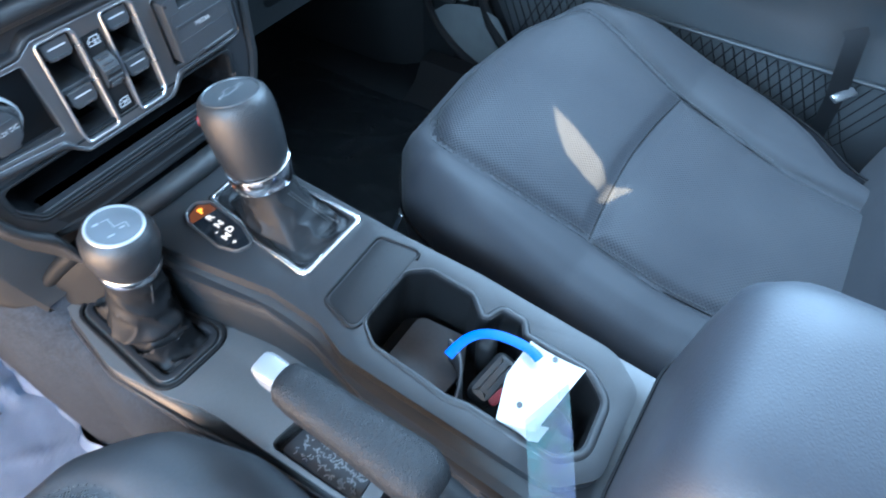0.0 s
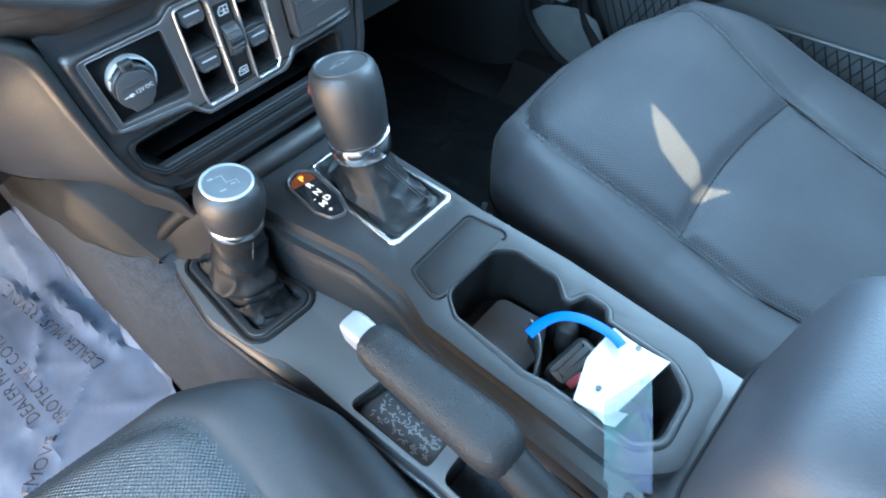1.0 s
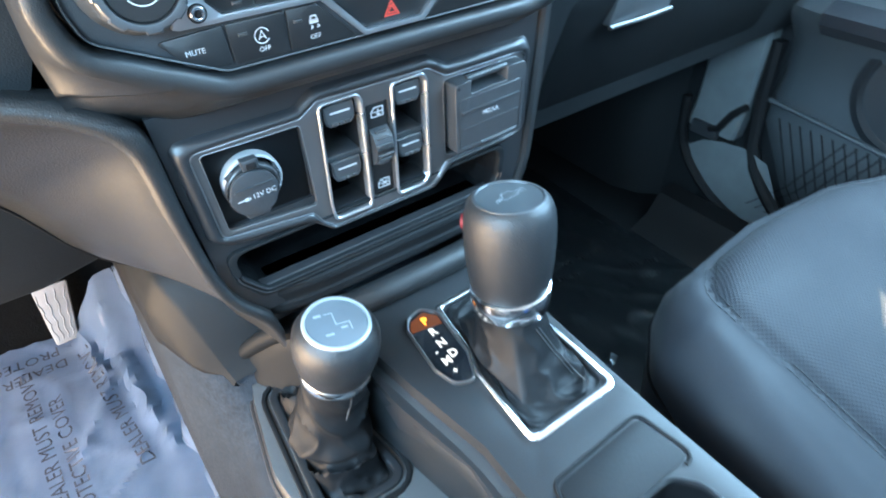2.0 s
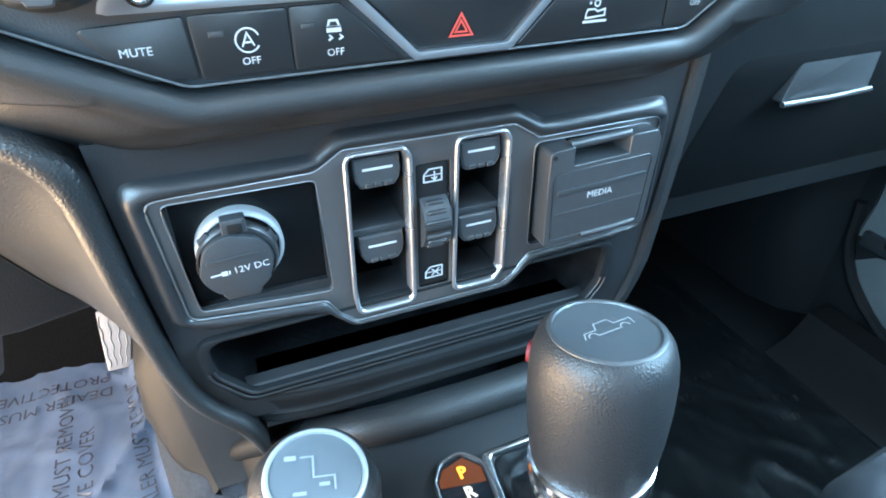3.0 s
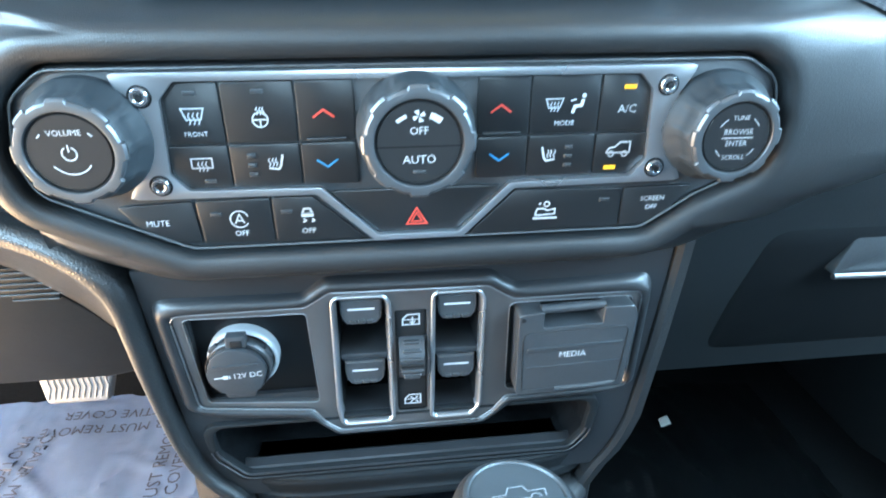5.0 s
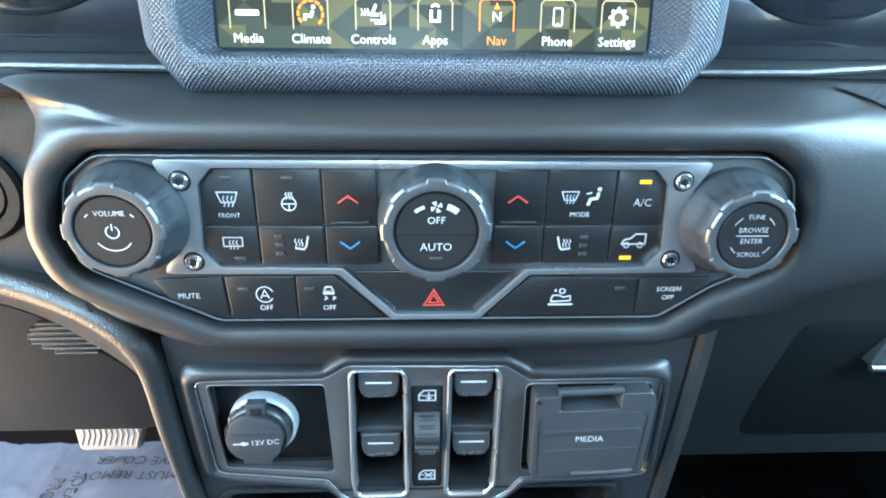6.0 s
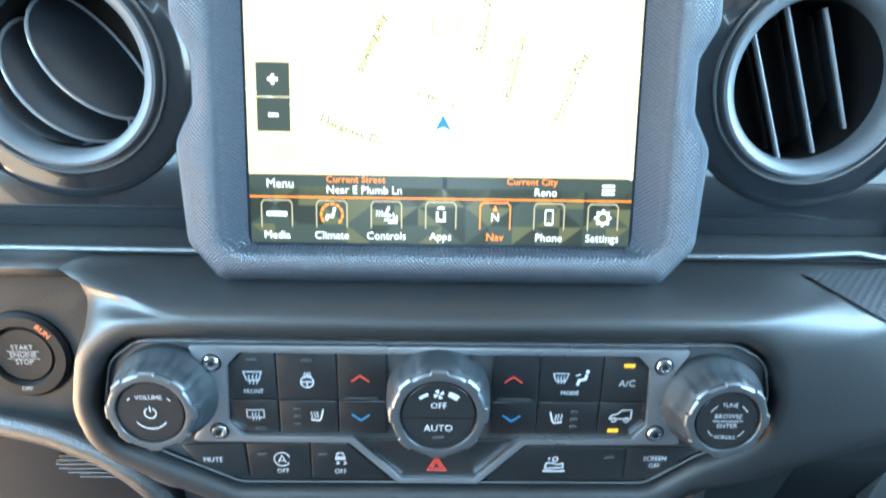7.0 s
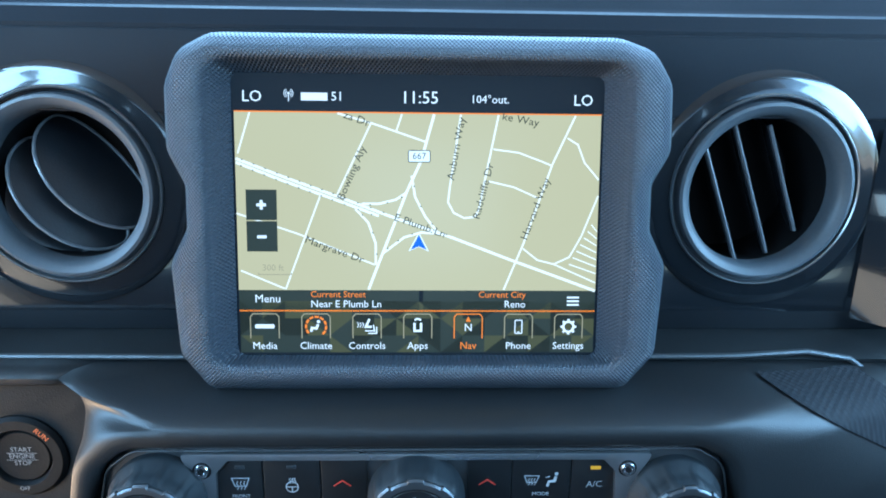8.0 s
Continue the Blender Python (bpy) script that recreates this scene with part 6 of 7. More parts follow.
part("panel_line", tube([(x, -0.0124, z) for x, z in rounded([(0.0530, 0.5735), (0.0545, 0.5772), (0.1060, 0.5788), (0.1080, 0.5765), (0.1062, 0.5425), (0.0540, 0.5408)], 0.002, 3)], 0.0004, 6, True), BUTTON, media)
part("ridge", slab(rounded([(0.0555, 0.5655), (0.1055, 0.5690), (0.1055, 0.5699), (0.0555, 0.5682)], 0.0002), (), 0.002, 0.0005, face(-0.0135)), GREYPL, media)
part("ridge", slab(rounded([(0.0555, 0.5545), (0.1055, 0.5570), (0.1055, 0.5575), (0.0555, 0.5556)], 0.0002), (), 0.002, 0.0003, face(-0.0129)), GREYPL, media)
part("lower_lip", tube([(0.0720, -0.0125, 0.5404), (0.0900, -0.0128, 0.5410), (0.1040, -0.0122, 0.5418)], 0.0014, 10), GREYPL, media)
part("pivot_pin", lathe([(0.0011, 0.0), (0.0011, 0.0006), (0.0006, 0.0003)], 12, pose(0.0525, -0.0124, 0.5856, 90, 0, 0)), RUBBER, media)
words("lettering", "MEDIA", 0.0034, pose(0.0795, -0.0131, 0.5632, 90, 0, 0), INK, media)


# ---- levers ----
def axis_pose(foot, tip):
    """A pose at tip whose z points from foot to tip and whose x stays to the right."""
    z = (Vector(tip) - Vector(foot)).normalized()
    x = Vector((1, 0, 0))
    y = z.cross(x).normalized()
    x = y.cross(z)
    m = Matrix((x, y, z)).transposed().to_4x4()
    m.translation = Vector(tip)
    return m


def boot_mesh(foot_ring, m, table, seed, crease, sag):
    """A leather gaiter from the collar pose m down to its foot ring. table: rows of height, sleeve radius and blend into the foot;
    sag: how far the lowest roll hangs out, and the angle to which it leans."""
    n = len(foot_ring)
    c = sum((Vector(p) for p in foot_ring), Vector()) / n
    ct = m.translation
    ax, ay = m.to_3x3().col[0], m.to_3x3().col[1]
    keys = np.linspace(0, 1, len(table))
    hs, rs, bs = (np.array([row[k] for row in table]) for k in range(3))
    rings = []
    for i in range(65):
        t = i / 64
        h, r, b = (float(np.interp(t, keys, v)) for v in (hs, rs, bs))
        now = []
        for k, foot in enumerate(foot_ring):
            foot = Vector(foot)
            a = 2 * math.pi * k / n
            mid = c.lerp(ct, h)
            mid.z = c.z + (ct.z - c.z) * h
            ux, uy = Vector((1, 0, 0)).lerp(ax, h).normalized(), Vector((0, 1, 0)).lerp(ay, h).normalized()
            way = ux * math.cos(a) + uy * math.sin(a)
            lean = 0.5 + 0.5 * math.cos(a - sag[1])
            roll = sag[0] * math.exp(-((h - sag[2] - 0.05 * math.cos(a + seed)) / 0.075) ** 2) * (0.35 + 0.65 * lean)
            p = (mid + way * (r + roll)).lerp(foot, b)
            ridge = (1 - abs(noise.noise(Vector((p.x * 34 + seed, p.y * 34, h * 3.6 + 0.25 * a))))) ** 4
            fine = (1 - abs(noise.noise(Vector((p.x * 90, p.y * 90 + seed, p.z * 60))))) ** 5
            diag = math.sin(h * 26 + 2 * a + seed) * max(0.0, noise.noise(Vector((math.cos(a) * 1.3, math.sin(a) * 1.3, h * 2 + seed))))
            f = min(1.0, (1 - t) * 14) * min(1.0, t * 6)
            skirt = min(1.0, b * 1.6)
            out = (p - mid)
            out.z = 0
            out.normalize()
            p += out * f * ((1 - skirt) * (0.0022 * diag + 0.35 * crease * (ridge - 0.4)) + skirt * 0.3 * crease * (ridge - 0.4))
            p.z += f * skirt * (crease * (ridge - 0.35) + 0.25 * crease * (fine - 0.3)) - f * roll * 0.45
            now.append(tuple(p))
        rings.append(now)
    return loft(rings)


def ring_around(poly, n, z_of):
    cx, cy = sum(p[0] for p in poly) / len(poly), sum(p[1] for p in poly) / len(poly)
    return [(x, y, z_of(y)) for x, y in around(poly, cx, cy, 0.04, 0.05, n)]


shifter = empty("gear_shifter", label="automatic gear lever with leather boot and chrome collar", category="gear lever")
KT = (0.0345, -0.0860, 0.5500)
KF = (0.0290, -0.1030, 0.430)
m = axis_pose(KF, KT)
part("knob", lathe([(0.0252, -0.0630), (0.0264, -0.0570), (0.0279, -0.0450), (0.0287, -0.0300), (0.0287, -0.0180), (0.0278, -0.0095), (0.0260, -0.0038), (0.0240, -0.0010), (0.0226, 0.0)], 64, m, False, False), KNOBSKIN, shifter, "grained black leather knob")
part("knob_disc", lathe([(0.0204, -0.001), (0.0200, 0.0000), (0.010, 0.0001)], 56, m), KNOBDISC, shifter)
part("disc_ring", lathe([(0.0230, -0.0012), (0.0226, 0.0002), (0.0216, 0.0008), (0.0206, 0.0008), (0.0202, 0.0004), (0.0200, -0.0004)], 56, m, False, False), STRIPMETAL, shifter, "thin bright ring")
part("car_outline", ink(stroke([(-0.0150, -0.0040), (-0.0130, 0.0000), (-0.0060, 0.0006), (-0.0040, 0.0050), (0.0040, 0.0056), (0.0056, 0.0018), (0.0150, 0.0022), (0.0145, -0.0024)], 0.0006) + stroke(arc(-0.0098, -0.0036, 0.0026, 0, 180, 10), 0.0006) + stroke(arc(0.0092, -0.0028, 0.0026, 0, 180, 10), 0.0006) + stroke([(-0.0072, -0.0036), (0.0066, -0.0028)], 0.0006), m @ pose(0, 0, 0.0010, 0, 0, 4) @ Matrix.Diagonal((0.82, 0.82, 1, 1))), GREYINK, shifter, smooth=0)
collar = []
for r, z, wav in ((0.0225, -0.081, 0), (0.0250, -0.0790, 0), (0.0264, -0.0730, 0), (0.0268, -0.0640, 1), (0.0264, -0.0610, 1), (0.0246, -0.0600, 1)):
    collar.append([(r * math.cos(a), r * math.sin(a), z + wav * 0.004 * math.cos(a - 0.6)) for a in [2 * math.pi * k / 64 for k in range(64)]])
part("collar", loft(collar, True, False, False, m), CHROME, shifter, "polished chrome collar")
part("release_button", lathe([(0.0048, 0), (0.0048, 0.003), (0.0038, 0.0034)], 24, m @ pose(-0.0180, 0.0196, -0.018, 0, -90, 0) @ pose(0, 0, 0, -47, 0, 0)), RED, shifter, "red side button")
SHIFT_BOOT = [(1.0, 0.0200, 0.0), (0.90, 0.0204, 0.02), (0.78, 0.0212, 0.06), (0.64, 0.0220, 0.13), (0.50, 0.0228, 0.22), (0.37, 0.0235, 0.33), (0.26, 0.024, 0.46), (0.17, 0.025, 0.60), (0.09, 0.026, 0.76), (0.03, 0.027, 0.91), (0.0, 0.028, 1.0)]
part("boot", boot_mesh(ring_around(SHIFT, 128, lambda y: top_at(y) - 0.001), m @ pose(0, 0, -0.079), SHIFT_BOOT, 3.1, 0.0045, (0.006, 3.6, 0.22)), LEATHER, shifter, "creased black leather boot", smooth=60)
boot_shape = boot_mesh(ring_around(SHIFT, 128, lambda y: top_at(y) - 0.001), m @ pose(0, 0, -0.079), SHIFT_BOOT, 3.1, 0.0045, (0.006, 3.6, 0.22))
boot_tree = BVHTree.FromBMesh(boot_shape)
boot_shape.free()
for off in (-0.0014, 0.0014):
    line = []
    for k in range(16):
        near = boot_tree.ray_cast(Vector((0.034 + off + 0.0010 * k, -0.30, 0.466 - 0.0022 * k)), Vector((0, 1, 0)))[0]
        if near:
            line.append(tuple(near + Vector((0, -0.0002, 0.0002))))
    part("stitching", tube(line, 0.0004, 5), STITCH, shifter)
BZL = rounded([(-0.0085, -0.1675), (0.0685, -0.1665), (0.0620, -0.0430), (0.0040, -0.0450), (0.0035, -0.0580), (0.0010, -0.0880), (-0.0060, -0.108)], [0.009, 0.009, 0.007, 0.004, 0.003, 0.004, 0.01], 5)
BZI = rounded([(-0.0040, -0.1625), (0.0640, -0.1615), (0.0580, -0.0470), (0.0085, -0.0490), (0.0070, -0.0600), (0.0045, -0.0890), (-0.0025, -0.109)], [0.006, 0.006, 0.005, 0.003, 0.003, 0.004, 0.01], 5)
part("bezel", slab(on_top(BZL), (on_top(BZI),), 0.004, 0.0012, AM @ pose(0, 0, 0.0030), 3), CHROME, shifter, "bright chrome bezel")
PILL = rounded([(-0.0180, -0.0430), (-0.0050, -0.0400), (0.0045, -0.0500), (0.0015, -0.0900), (-0.0080, -0.1120), (-0.0220, -0.1060), (-0.0270, -0.0900), (-0.0240, -0.0520)], 0.009, 6)
PILLI = grown(PILL, -0.0016)
gear_display = part("gear_display", slab(on_top(PILL), (on_top(PILLI),), 0.004, 0.0008, AM @ pose(0, 0, 0.0034)), DARKCHROME, shifter, "lit gear position display")
part("window", slab(on_top(PILLI), (), 0.002, 0, AM @ pose(0, 0, 0.0012)), GLOSS, gear_display)
part("lit_segment", ink([on_top([(-0.0172, -0.0470), (-0.0052, -0.0440), (0.0020, -0.0520), (0.0012, -0.0600), (-0.0216, -0.0560), (-0.0212, -0.0525)])], AM @ pose(0, 0, 0.0014)), AMBERGLOW, gear_display, "amber lit segment", smooth=0)
for text, x, y, hot in (("P", -0.0085, -0.0520, True), ("R", -0.0090, -0.0630, False), ("N", -0.0095, -0.0740, False), ("D", -0.0078, -0.0850, False), ("M", -0.0150, -0.0880, False), ("-", -0.0170, -0.0785, False), ("+", -0.0150, -0.0975, False)):
    s = (y + 0.05) / 0.995
    words("letter", text, 0.0060 if text not in "+-" else 0.0042, AM @ pose(x, s, 0.0020, 0, 0, 0), LITORANGE if hot else LITWHITE, gear_display, bold=0.0003)

transfer = empty("transfer_lever", label="short transfer case lever with round knob and boot", category="gear lever")
TT, TF = (-0.0790, -0.0680, 0.4990), (-0.0920, -0.0500, 0.366)
m = axis_pose(TF, TT)
part("knob", lathe([(0.0218, -0.0420), (0.0240, -0.0360), (0.0262, -0.0260), (0.0270, -0.0170), (0.0262, -0.0090), (0.0232, -0.0025), (0.0200, 0.0)], 60, m, False, False), KNOBSKIN, transfer, "grained black round knob")
part("knob_disc", lathe([(0.0200, -0.001), (0.0175, 0.0004), (0.008, 0.0006)], 48, m), DISC, transfer)
part("disc_ring", lathe([(0.0206, -0.0008), (0.0202, 0.0008), (0.0193, 0.0013), (0.0184, 0.0012), (0.0181, 0.0)], 56, m, False, False), PALERING, transfer, "bright ring")
part("shift_pattern", ink(stroke([(-0.0060, 0.0070), (-0.0010, 0.0070), (-0.0010, -0.0020), (0.0070, -0.0020), (0.0070, -0.0080)], 0.0007) + [box2(-0.0120, 0.0060, -0.0075, 0.0080), box2(0.0010, -0.0060, 0.0050, -0.0045), box2(-0.009, -0.009, -0.004, -0.0075)], m @ pose(0, 0, 0.0014, 0, 0, -10)), GREYINK, transfer, smooth=0)
part("collar", lathe([(0.0210, -0.0500), (0.0226, -0.0480), (0.0232, -0.0420), (0.0222, -0.0400)], 56, m, False, False), CHROME, transfer, "polished ring")
TRANSFER_BOOT = [(1.0, 0.0208, 0.0), (0.88, 0.0212, 0.0), (0.74, 0.0216, 0.0), (0.60, 0.0222, 0.02), (0.48, 0.0230, 0.04), (0.38, 0.0238, 0.08), (0.30, 0.0238, 0.14), (0.25, 0.0225, 0.24), (0.22, 0.022, 0.40), (0.17, 0.022, 0.58), (0.11, 0.022, 0.76), (0.05, 0.022, 0.92), (0.0, 0.022, 1.0)]
part("boot", boot_mesh(ring_around(BOOT, 128, lambda y: 0.367), m @ pose(0, 0, -0.049), TRANSFER_BOOT, 7.7, 0.013, (0.008, 4.4, 0.34)), LEATHER, transfer, "creased black leather boot", smooth=60)
part("fold_edge", tube([tuple(m @ Vector((0.0262 * math.cos(a), 0.0262 * math.sin(a), -0.112 - 0.006 * math.sin(2 * a)))) for a in [3.6 + 0.09 * k for k in range(14)]], 0.0016, 8), LEATHER, transfer, "rolled leather edge")
part("inner_frame", slab(grown(BOOT, 0.0125), (grown(BOOT, 0.0085),), 0.003, 0.001, pose(0, 0, 0.3685), 3), RUBBER, transfer)
part("boot_frame", slab(grown(BOOT, 0.006), (grown(BOOT, -0.001),), 0.004, 0.0015, pose(0, 0, 0.3695), 3), STACK, transfer)
part("stitching", tube([tuple(m @ Vector((-0.0005 - 0.0008 * k, -0.0218, -0.052 - 0.005 * k))) for k in range(5)], 0.0005, 5), STITCH, transfer)

# ---- parking brake ----
brake = empty("parking_brake", label="black parking brake lever with a silver release button", category="parking brake")
BA, BB = Vector((-0.0875, -0.222, 0.4405)), Vector((-0.0860, -0.352, 0.4260))
d = (BB - BA)
bm_axis = d.normalized()
up = Vector((0, 0.11, 0.994)).normalized()
right = bm_axis.cross(up).normalized()
grip = []
for t, w, h in ((0.0, 0.0098, 0.0095), (0.004, 0.0130, 0.0124), (0.02, 0.0150, 0.0140), (0.10, 0.0168, 0.0158), (0.4, 0.0178, 0.0170), (0.7, 0.0195, 0.0182), (0.80, 0.0202, 0.0188), (0.86, 0.0198, 0.0185), (0.91, 0.0182, 0.0172), (0.95, 0.0155, 0.0148), (0.98, 0.0112, 0.0108), (0.995, 0.0060, 0.0060), (1.0, 0.0025, 0.0025)):
    p = BA + d * t
    grip.append([tuple(p + right * (w * math.copysign(abs(math.cos(a)) ** 0.8, math.cos(a))) + up * (h * math.copysign(abs(math.sin(a)) ** 0.8, math.sin(a)))) for a in [2 * math.pi * k / 32 for k in range(32)]])
part("grip", loft(grip, True, True, True), GRIPSKIN, brake, "grained black leather grip")
tip = []
for t, w in ((0.02, 0.0098), (-0.07, 0.0104), (-0.125, 0.0100), (-0.15, 0.0088), (-0.158, 0.006)):
    p = BA + d * t + up * 0.001
    tip.append([tuple(p + right * (w * math.copysign(abs(math.cos(a)) ** 0.45, math.cos(a))) + up * (w * math.copysign(abs(math.sin(a)) ** 0.45, math.sin(a)))) for a in [2 * math.pi * k / 24 for k in range(24)]])
part("release_button", loft(tip, True, True, True), PALEPLASTIC, brake, "pale satin silver button")
part("lever_arm", tube([tuple(BA + d * 0.9 - up * 0.006), (-0.088, -0.42, 0.388), (-0.088, -0.50, 0.365)], 0.014, 14), RUBBER, brake)
part("seam", tube([tuple(BA + d * t - up * 0.0162 - right * 0.002) for t in (0.05, 0.3, 0.6, 0.9)], 0.0008, 5), SEAM, brake)

# squiggles of the tray mat
sq = random.Random(9)
shapes = []
for i in range(95):
    x, y = sq.uniform(-0.107, -0.0835), sq.uniform(-0.283, -0.221)
    a, r = sq.uniform(0, 360), sq.uniform(0.0014, 0.0024)
    arcs = arc(x, y, r, a, a + sq.uniform(90, 190), 6)
    if all(-0.1085 < p[0] < -0.082 and -0.2855 < p[1] < -0.2185 for p in arcs):
        shapes += stroke(arcs, 0.00095)
part("mat_print", ink(shapes, pose(0, 0, 0.3542)), MATPRINT, console, "pale squiggle print", smooth=0)


# ---- things in the cup holder ----
def sheet(grid, thick):
    """A thin bent sheet from a grid of points, with thickness."""
    bm = loft(grid, False)
    bmesh.ops.solidify(bm, geom=bm.faces[:], thickness=thick)
    return bm


fob = empty("key_fob", label="black key fob with a red key lying in the cup holder", category="key fob")
fm = pose(0.014, -0.3285, 0.388, 12, -10, -10)
part("body", loft([[tuple(fm @ Vector((x, y, z))) for x, y in grown(rounded(box2(-0.020, -0.0105, 0.024, 0.0105), 0.008, 6), g)] for z, g in ((-0.007, -0.003), (-0.004, 0), (0.004, 0), (0.0075, -0.003), (0.0085, -0.008))], True, True, True), BUTTON, fob)
part("key", slab(rounded([(-0.008, -0.0035), (0.008, -0.0035), (0.008, 0.0035), (-0.008, 0.0035)], 0.0025), (), 0.004, 0.0012, pose(0.0045, -0.3400, 0.3915, 14, -10, -18)), RED, fob, "red plastic key head")

tag = empty("paper_tag", label="white dealer paper tag with punched holes and blue strap", category="paper tag")
rows_t = []
for i in range(15):
    u = i / 14
    a, b = Vector((-0.0210, -0.3515)).lerp(Vector((0.0370, -0.3330)), u), Vector((-0.0150, -0.3795)).lerp(Vector((0.0500, -0.3880)), u)
    if u > 0.55:
        a = a + Vector((0.010, -0.010)) * (u - 0.55) / 0.45
    row = []
    for j in range(11):
        v = j / 10
        p = a.lerp(b, v)
        if u > 0.4:
            p.y += 0.006 * math.sin(math.pi * v) * (u - 0.4)
        row.append((p.x, p.y, 0.4105 + 0.004 * math.sin(2.4 * u + 1.5 * v) + 0.003 * (v - 0.5) ** 2 * 4))
    rows_t.append(row)
part("paper", sheet(rows_t, 0.0005), PAPER, tag)
for x, y in ((0.0425, -0.3655), (-0.0035, -0.3605)):
    part("hole", slab(disc2(x, y, 0.0022, 16), (), 0.001, 0, pose(0, 0, 0.4165)), GREYPL, tag, "punched hole")
part("second_sheet", sheet([[(x, y, z - 0.006) for x, y, z in [(p[0] - 0.004, p[1] - 0.004, p[2]) for p in r]] for r in rows_t[:4]], 0.0005), PAPER, tag, "folded back sheet")
strap_pts = [(0.0045, -0.2950, 0.410), (0.0160, -0.2975, 0.414), (0.0270, -0.3040, 0.418), (0.0335, -0.3150, 0.421), (0.0370, -0.3290, 0.421), (0.0385, -0.3450, 0.420), (0.0350, -0.3560, 0.4185)]
part("strap", tube([tuple(p) for p in flowing(strap_pts, 40)], 0.0043, 14, flat=0.2), BLUE, tag, "bright blue plastic strap", smooth=60)

FILM = bpy.data.materials.new("clear_film")
FILM.use_nodes = True
fb = FILM.node_tree.nodes["Principled BSDF"]
fb.inputs["Base Color"].default_value = (0.16, 0.25, 0.31, 1)
fn = FILM.node_tree.nodes.new("ShaderNodeTexNoise")
fn.inputs["Scale"].default_value, fn.inputs["Detail"].default_value = 45.0, 2.0
fr = FILM.node_tree.nodes.new("ShaderNodeValToRGB")
fr.color_ramp.elements[0].position, fr.color_ramp.elements[0].color = 0.36, (0.07, 0.13, 0.13, 1)
fr.color_ramp.elements[1].position, fr.color_ramp.elements[1].color = 0.64, (0.09, 0.10, 0.15, 1)
fe = fr.color_ramp.elements.new(0.5)
fe.color = (0.11, 0.13, 0.14, 1)
fc = FILM.node_tree.nodes.new("ShaderNodeTexCoord")
FILM.node_tree.links.new(fc.outputs["Object"], fn.inputs["Vector"])
FILM.node_tree.links.new(fn.outputs[0], fr.inputs[0])
FILM.node_tree.links.new(fr.outputs[0], fb.inputs["Base Color"])
fb.inputs["Roughness"].default_value = 0.18
fb.inputs["Alpha"].default_value = 0.42
strip = empty("plastic_strip", label="clear iridescent plastic strip hanging from the tag", category="plastic strip")
rows_p = []
for i in range(13):
    u = i / 12
    a, b = Vector((-0.015, -0.370, 0.424)).lerp(Vector((-0.062, -0.398, 0.428)), u), Vector((0.026, -0.383, 0.424)).lerp(Vector((-0.050, -0.424, 0.428)), u)
    rows_p.append([tuple(a.lerp(b, j / 4) + Vector((0, 0, 0.003 * math.sin(3 * u)))) for j in range(5)])
part("film", sheet(rows_p, 0.0006), FILM, strip)
tail = []
for i in range(7):
    u = 1.002 + 0.45 * i / 6
    a, b = Vector((-0.015, -0.370, 0.424)).lerp(Vector((-0.062, -0.398, 0.428)), u), Vector((0.026, -0.383, 0.424)).lerp(Vector((-0.050, -0.424, 0.428)), u)
    tail.append([tuple(a.lerp(b, 0.10 + 0.72 * j / 4) + Vector((0, 0, 0.003 * math.sin(3 * u)))) for j in range(5)])
part("tail", sheet(tail, 0.0006), FILM, strip)
part("eyelet", lathe([(0.0030, 0.0), (0.0030, 0.0008), (0.0018, 0.0008), (0.0018, 0.0)], 20, pose(-0.0610, -0.4145, 0.4290), False, False), RUBBER, strip)

# ---- driver's footwell ----
pedal = empty("brake_pedal", label="ribbed metal brake pedal in the driver's footwell", category="pedal")
pm = pose(-0.319, 0.25, 0.360, 68, 0, 0)
part("pad", slab(rounded([(-0.044, 0.024), (0.036, 0.024), (0.026, -0.022), (-0.032, -0.022)], 0.006, 4), (), 0.010, 0.003, pm, 3), PALEMETAL, pedal, "pale metal pad")
for k in range(11):
    x = -0.029 + 0.0055 * k
    part("rib", tube([tuple(pm @ Vector((x + 0.0014 * math.sin(j * 1.9), 0.017 - 0.0056 * j, 0.0005))) for j in range(7)], 0.0009, 6), PALEMETAL, pedal)
part("arm", tube([tuple(pm @ Vector((0, 0.0, -0.010))), (-0.323, 0.33, 0.42), (-0.323, 0.45, 0.62), (-0.323, 0.76, 0.64)], 0.010, 10), RUBBER, pedal)

COVER = bpy.data.materials.new("protective_film")
COVER.use_nodes = True
cb = COVER.node_tree.nodes["Principled BSDF"]
cb.inputs["Roughness"].default_value, cb.inputs["Specular IOR Level"].default_value = 0.16, 0.7
cn = COVER.node_tree.nodes.new("ShaderNodeTexNoise")
cn.inputs["Scale"].default_value, cn.inputs["Detail"].default_value = 14.0, 6.0
ct = COVER.node_tree.nodes.new("ShaderNodeTexCoord")
cr2 = COVER.node_tree.nodes.new("ShaderNodeMapRange")
cr2.inputs["From Min"].default_value, cr2.inputs["From Max"].default_value = 0.3, 0.7
cr2.inputs["To Min"].default_value, cr2.inputs["To Max"].default_value = 0.78, 0.98
cv = COVER.node_tree.nodes.new("ShaderNodeVectorMath")
cv.operation = "SCALE"
cv.inputs[0].default_value = (0.205, 0.270, 0.385)
COVER.node_tree.links.new(ct.outputs["Object"], cn.inputs["Vector"])
COVER.node_tree.links.new(cn.outputs[0], cr2.inputs[0])
COVER.node_tree.links.new(cr2.outputs[0], cv.inputs["Scale"])
COVER.node_tree.links.new(cv.outputs[0], cb.inputs["Base Color"])
cw = COVER.node_tree.nodes.new("ShaderNodeTexNoise")
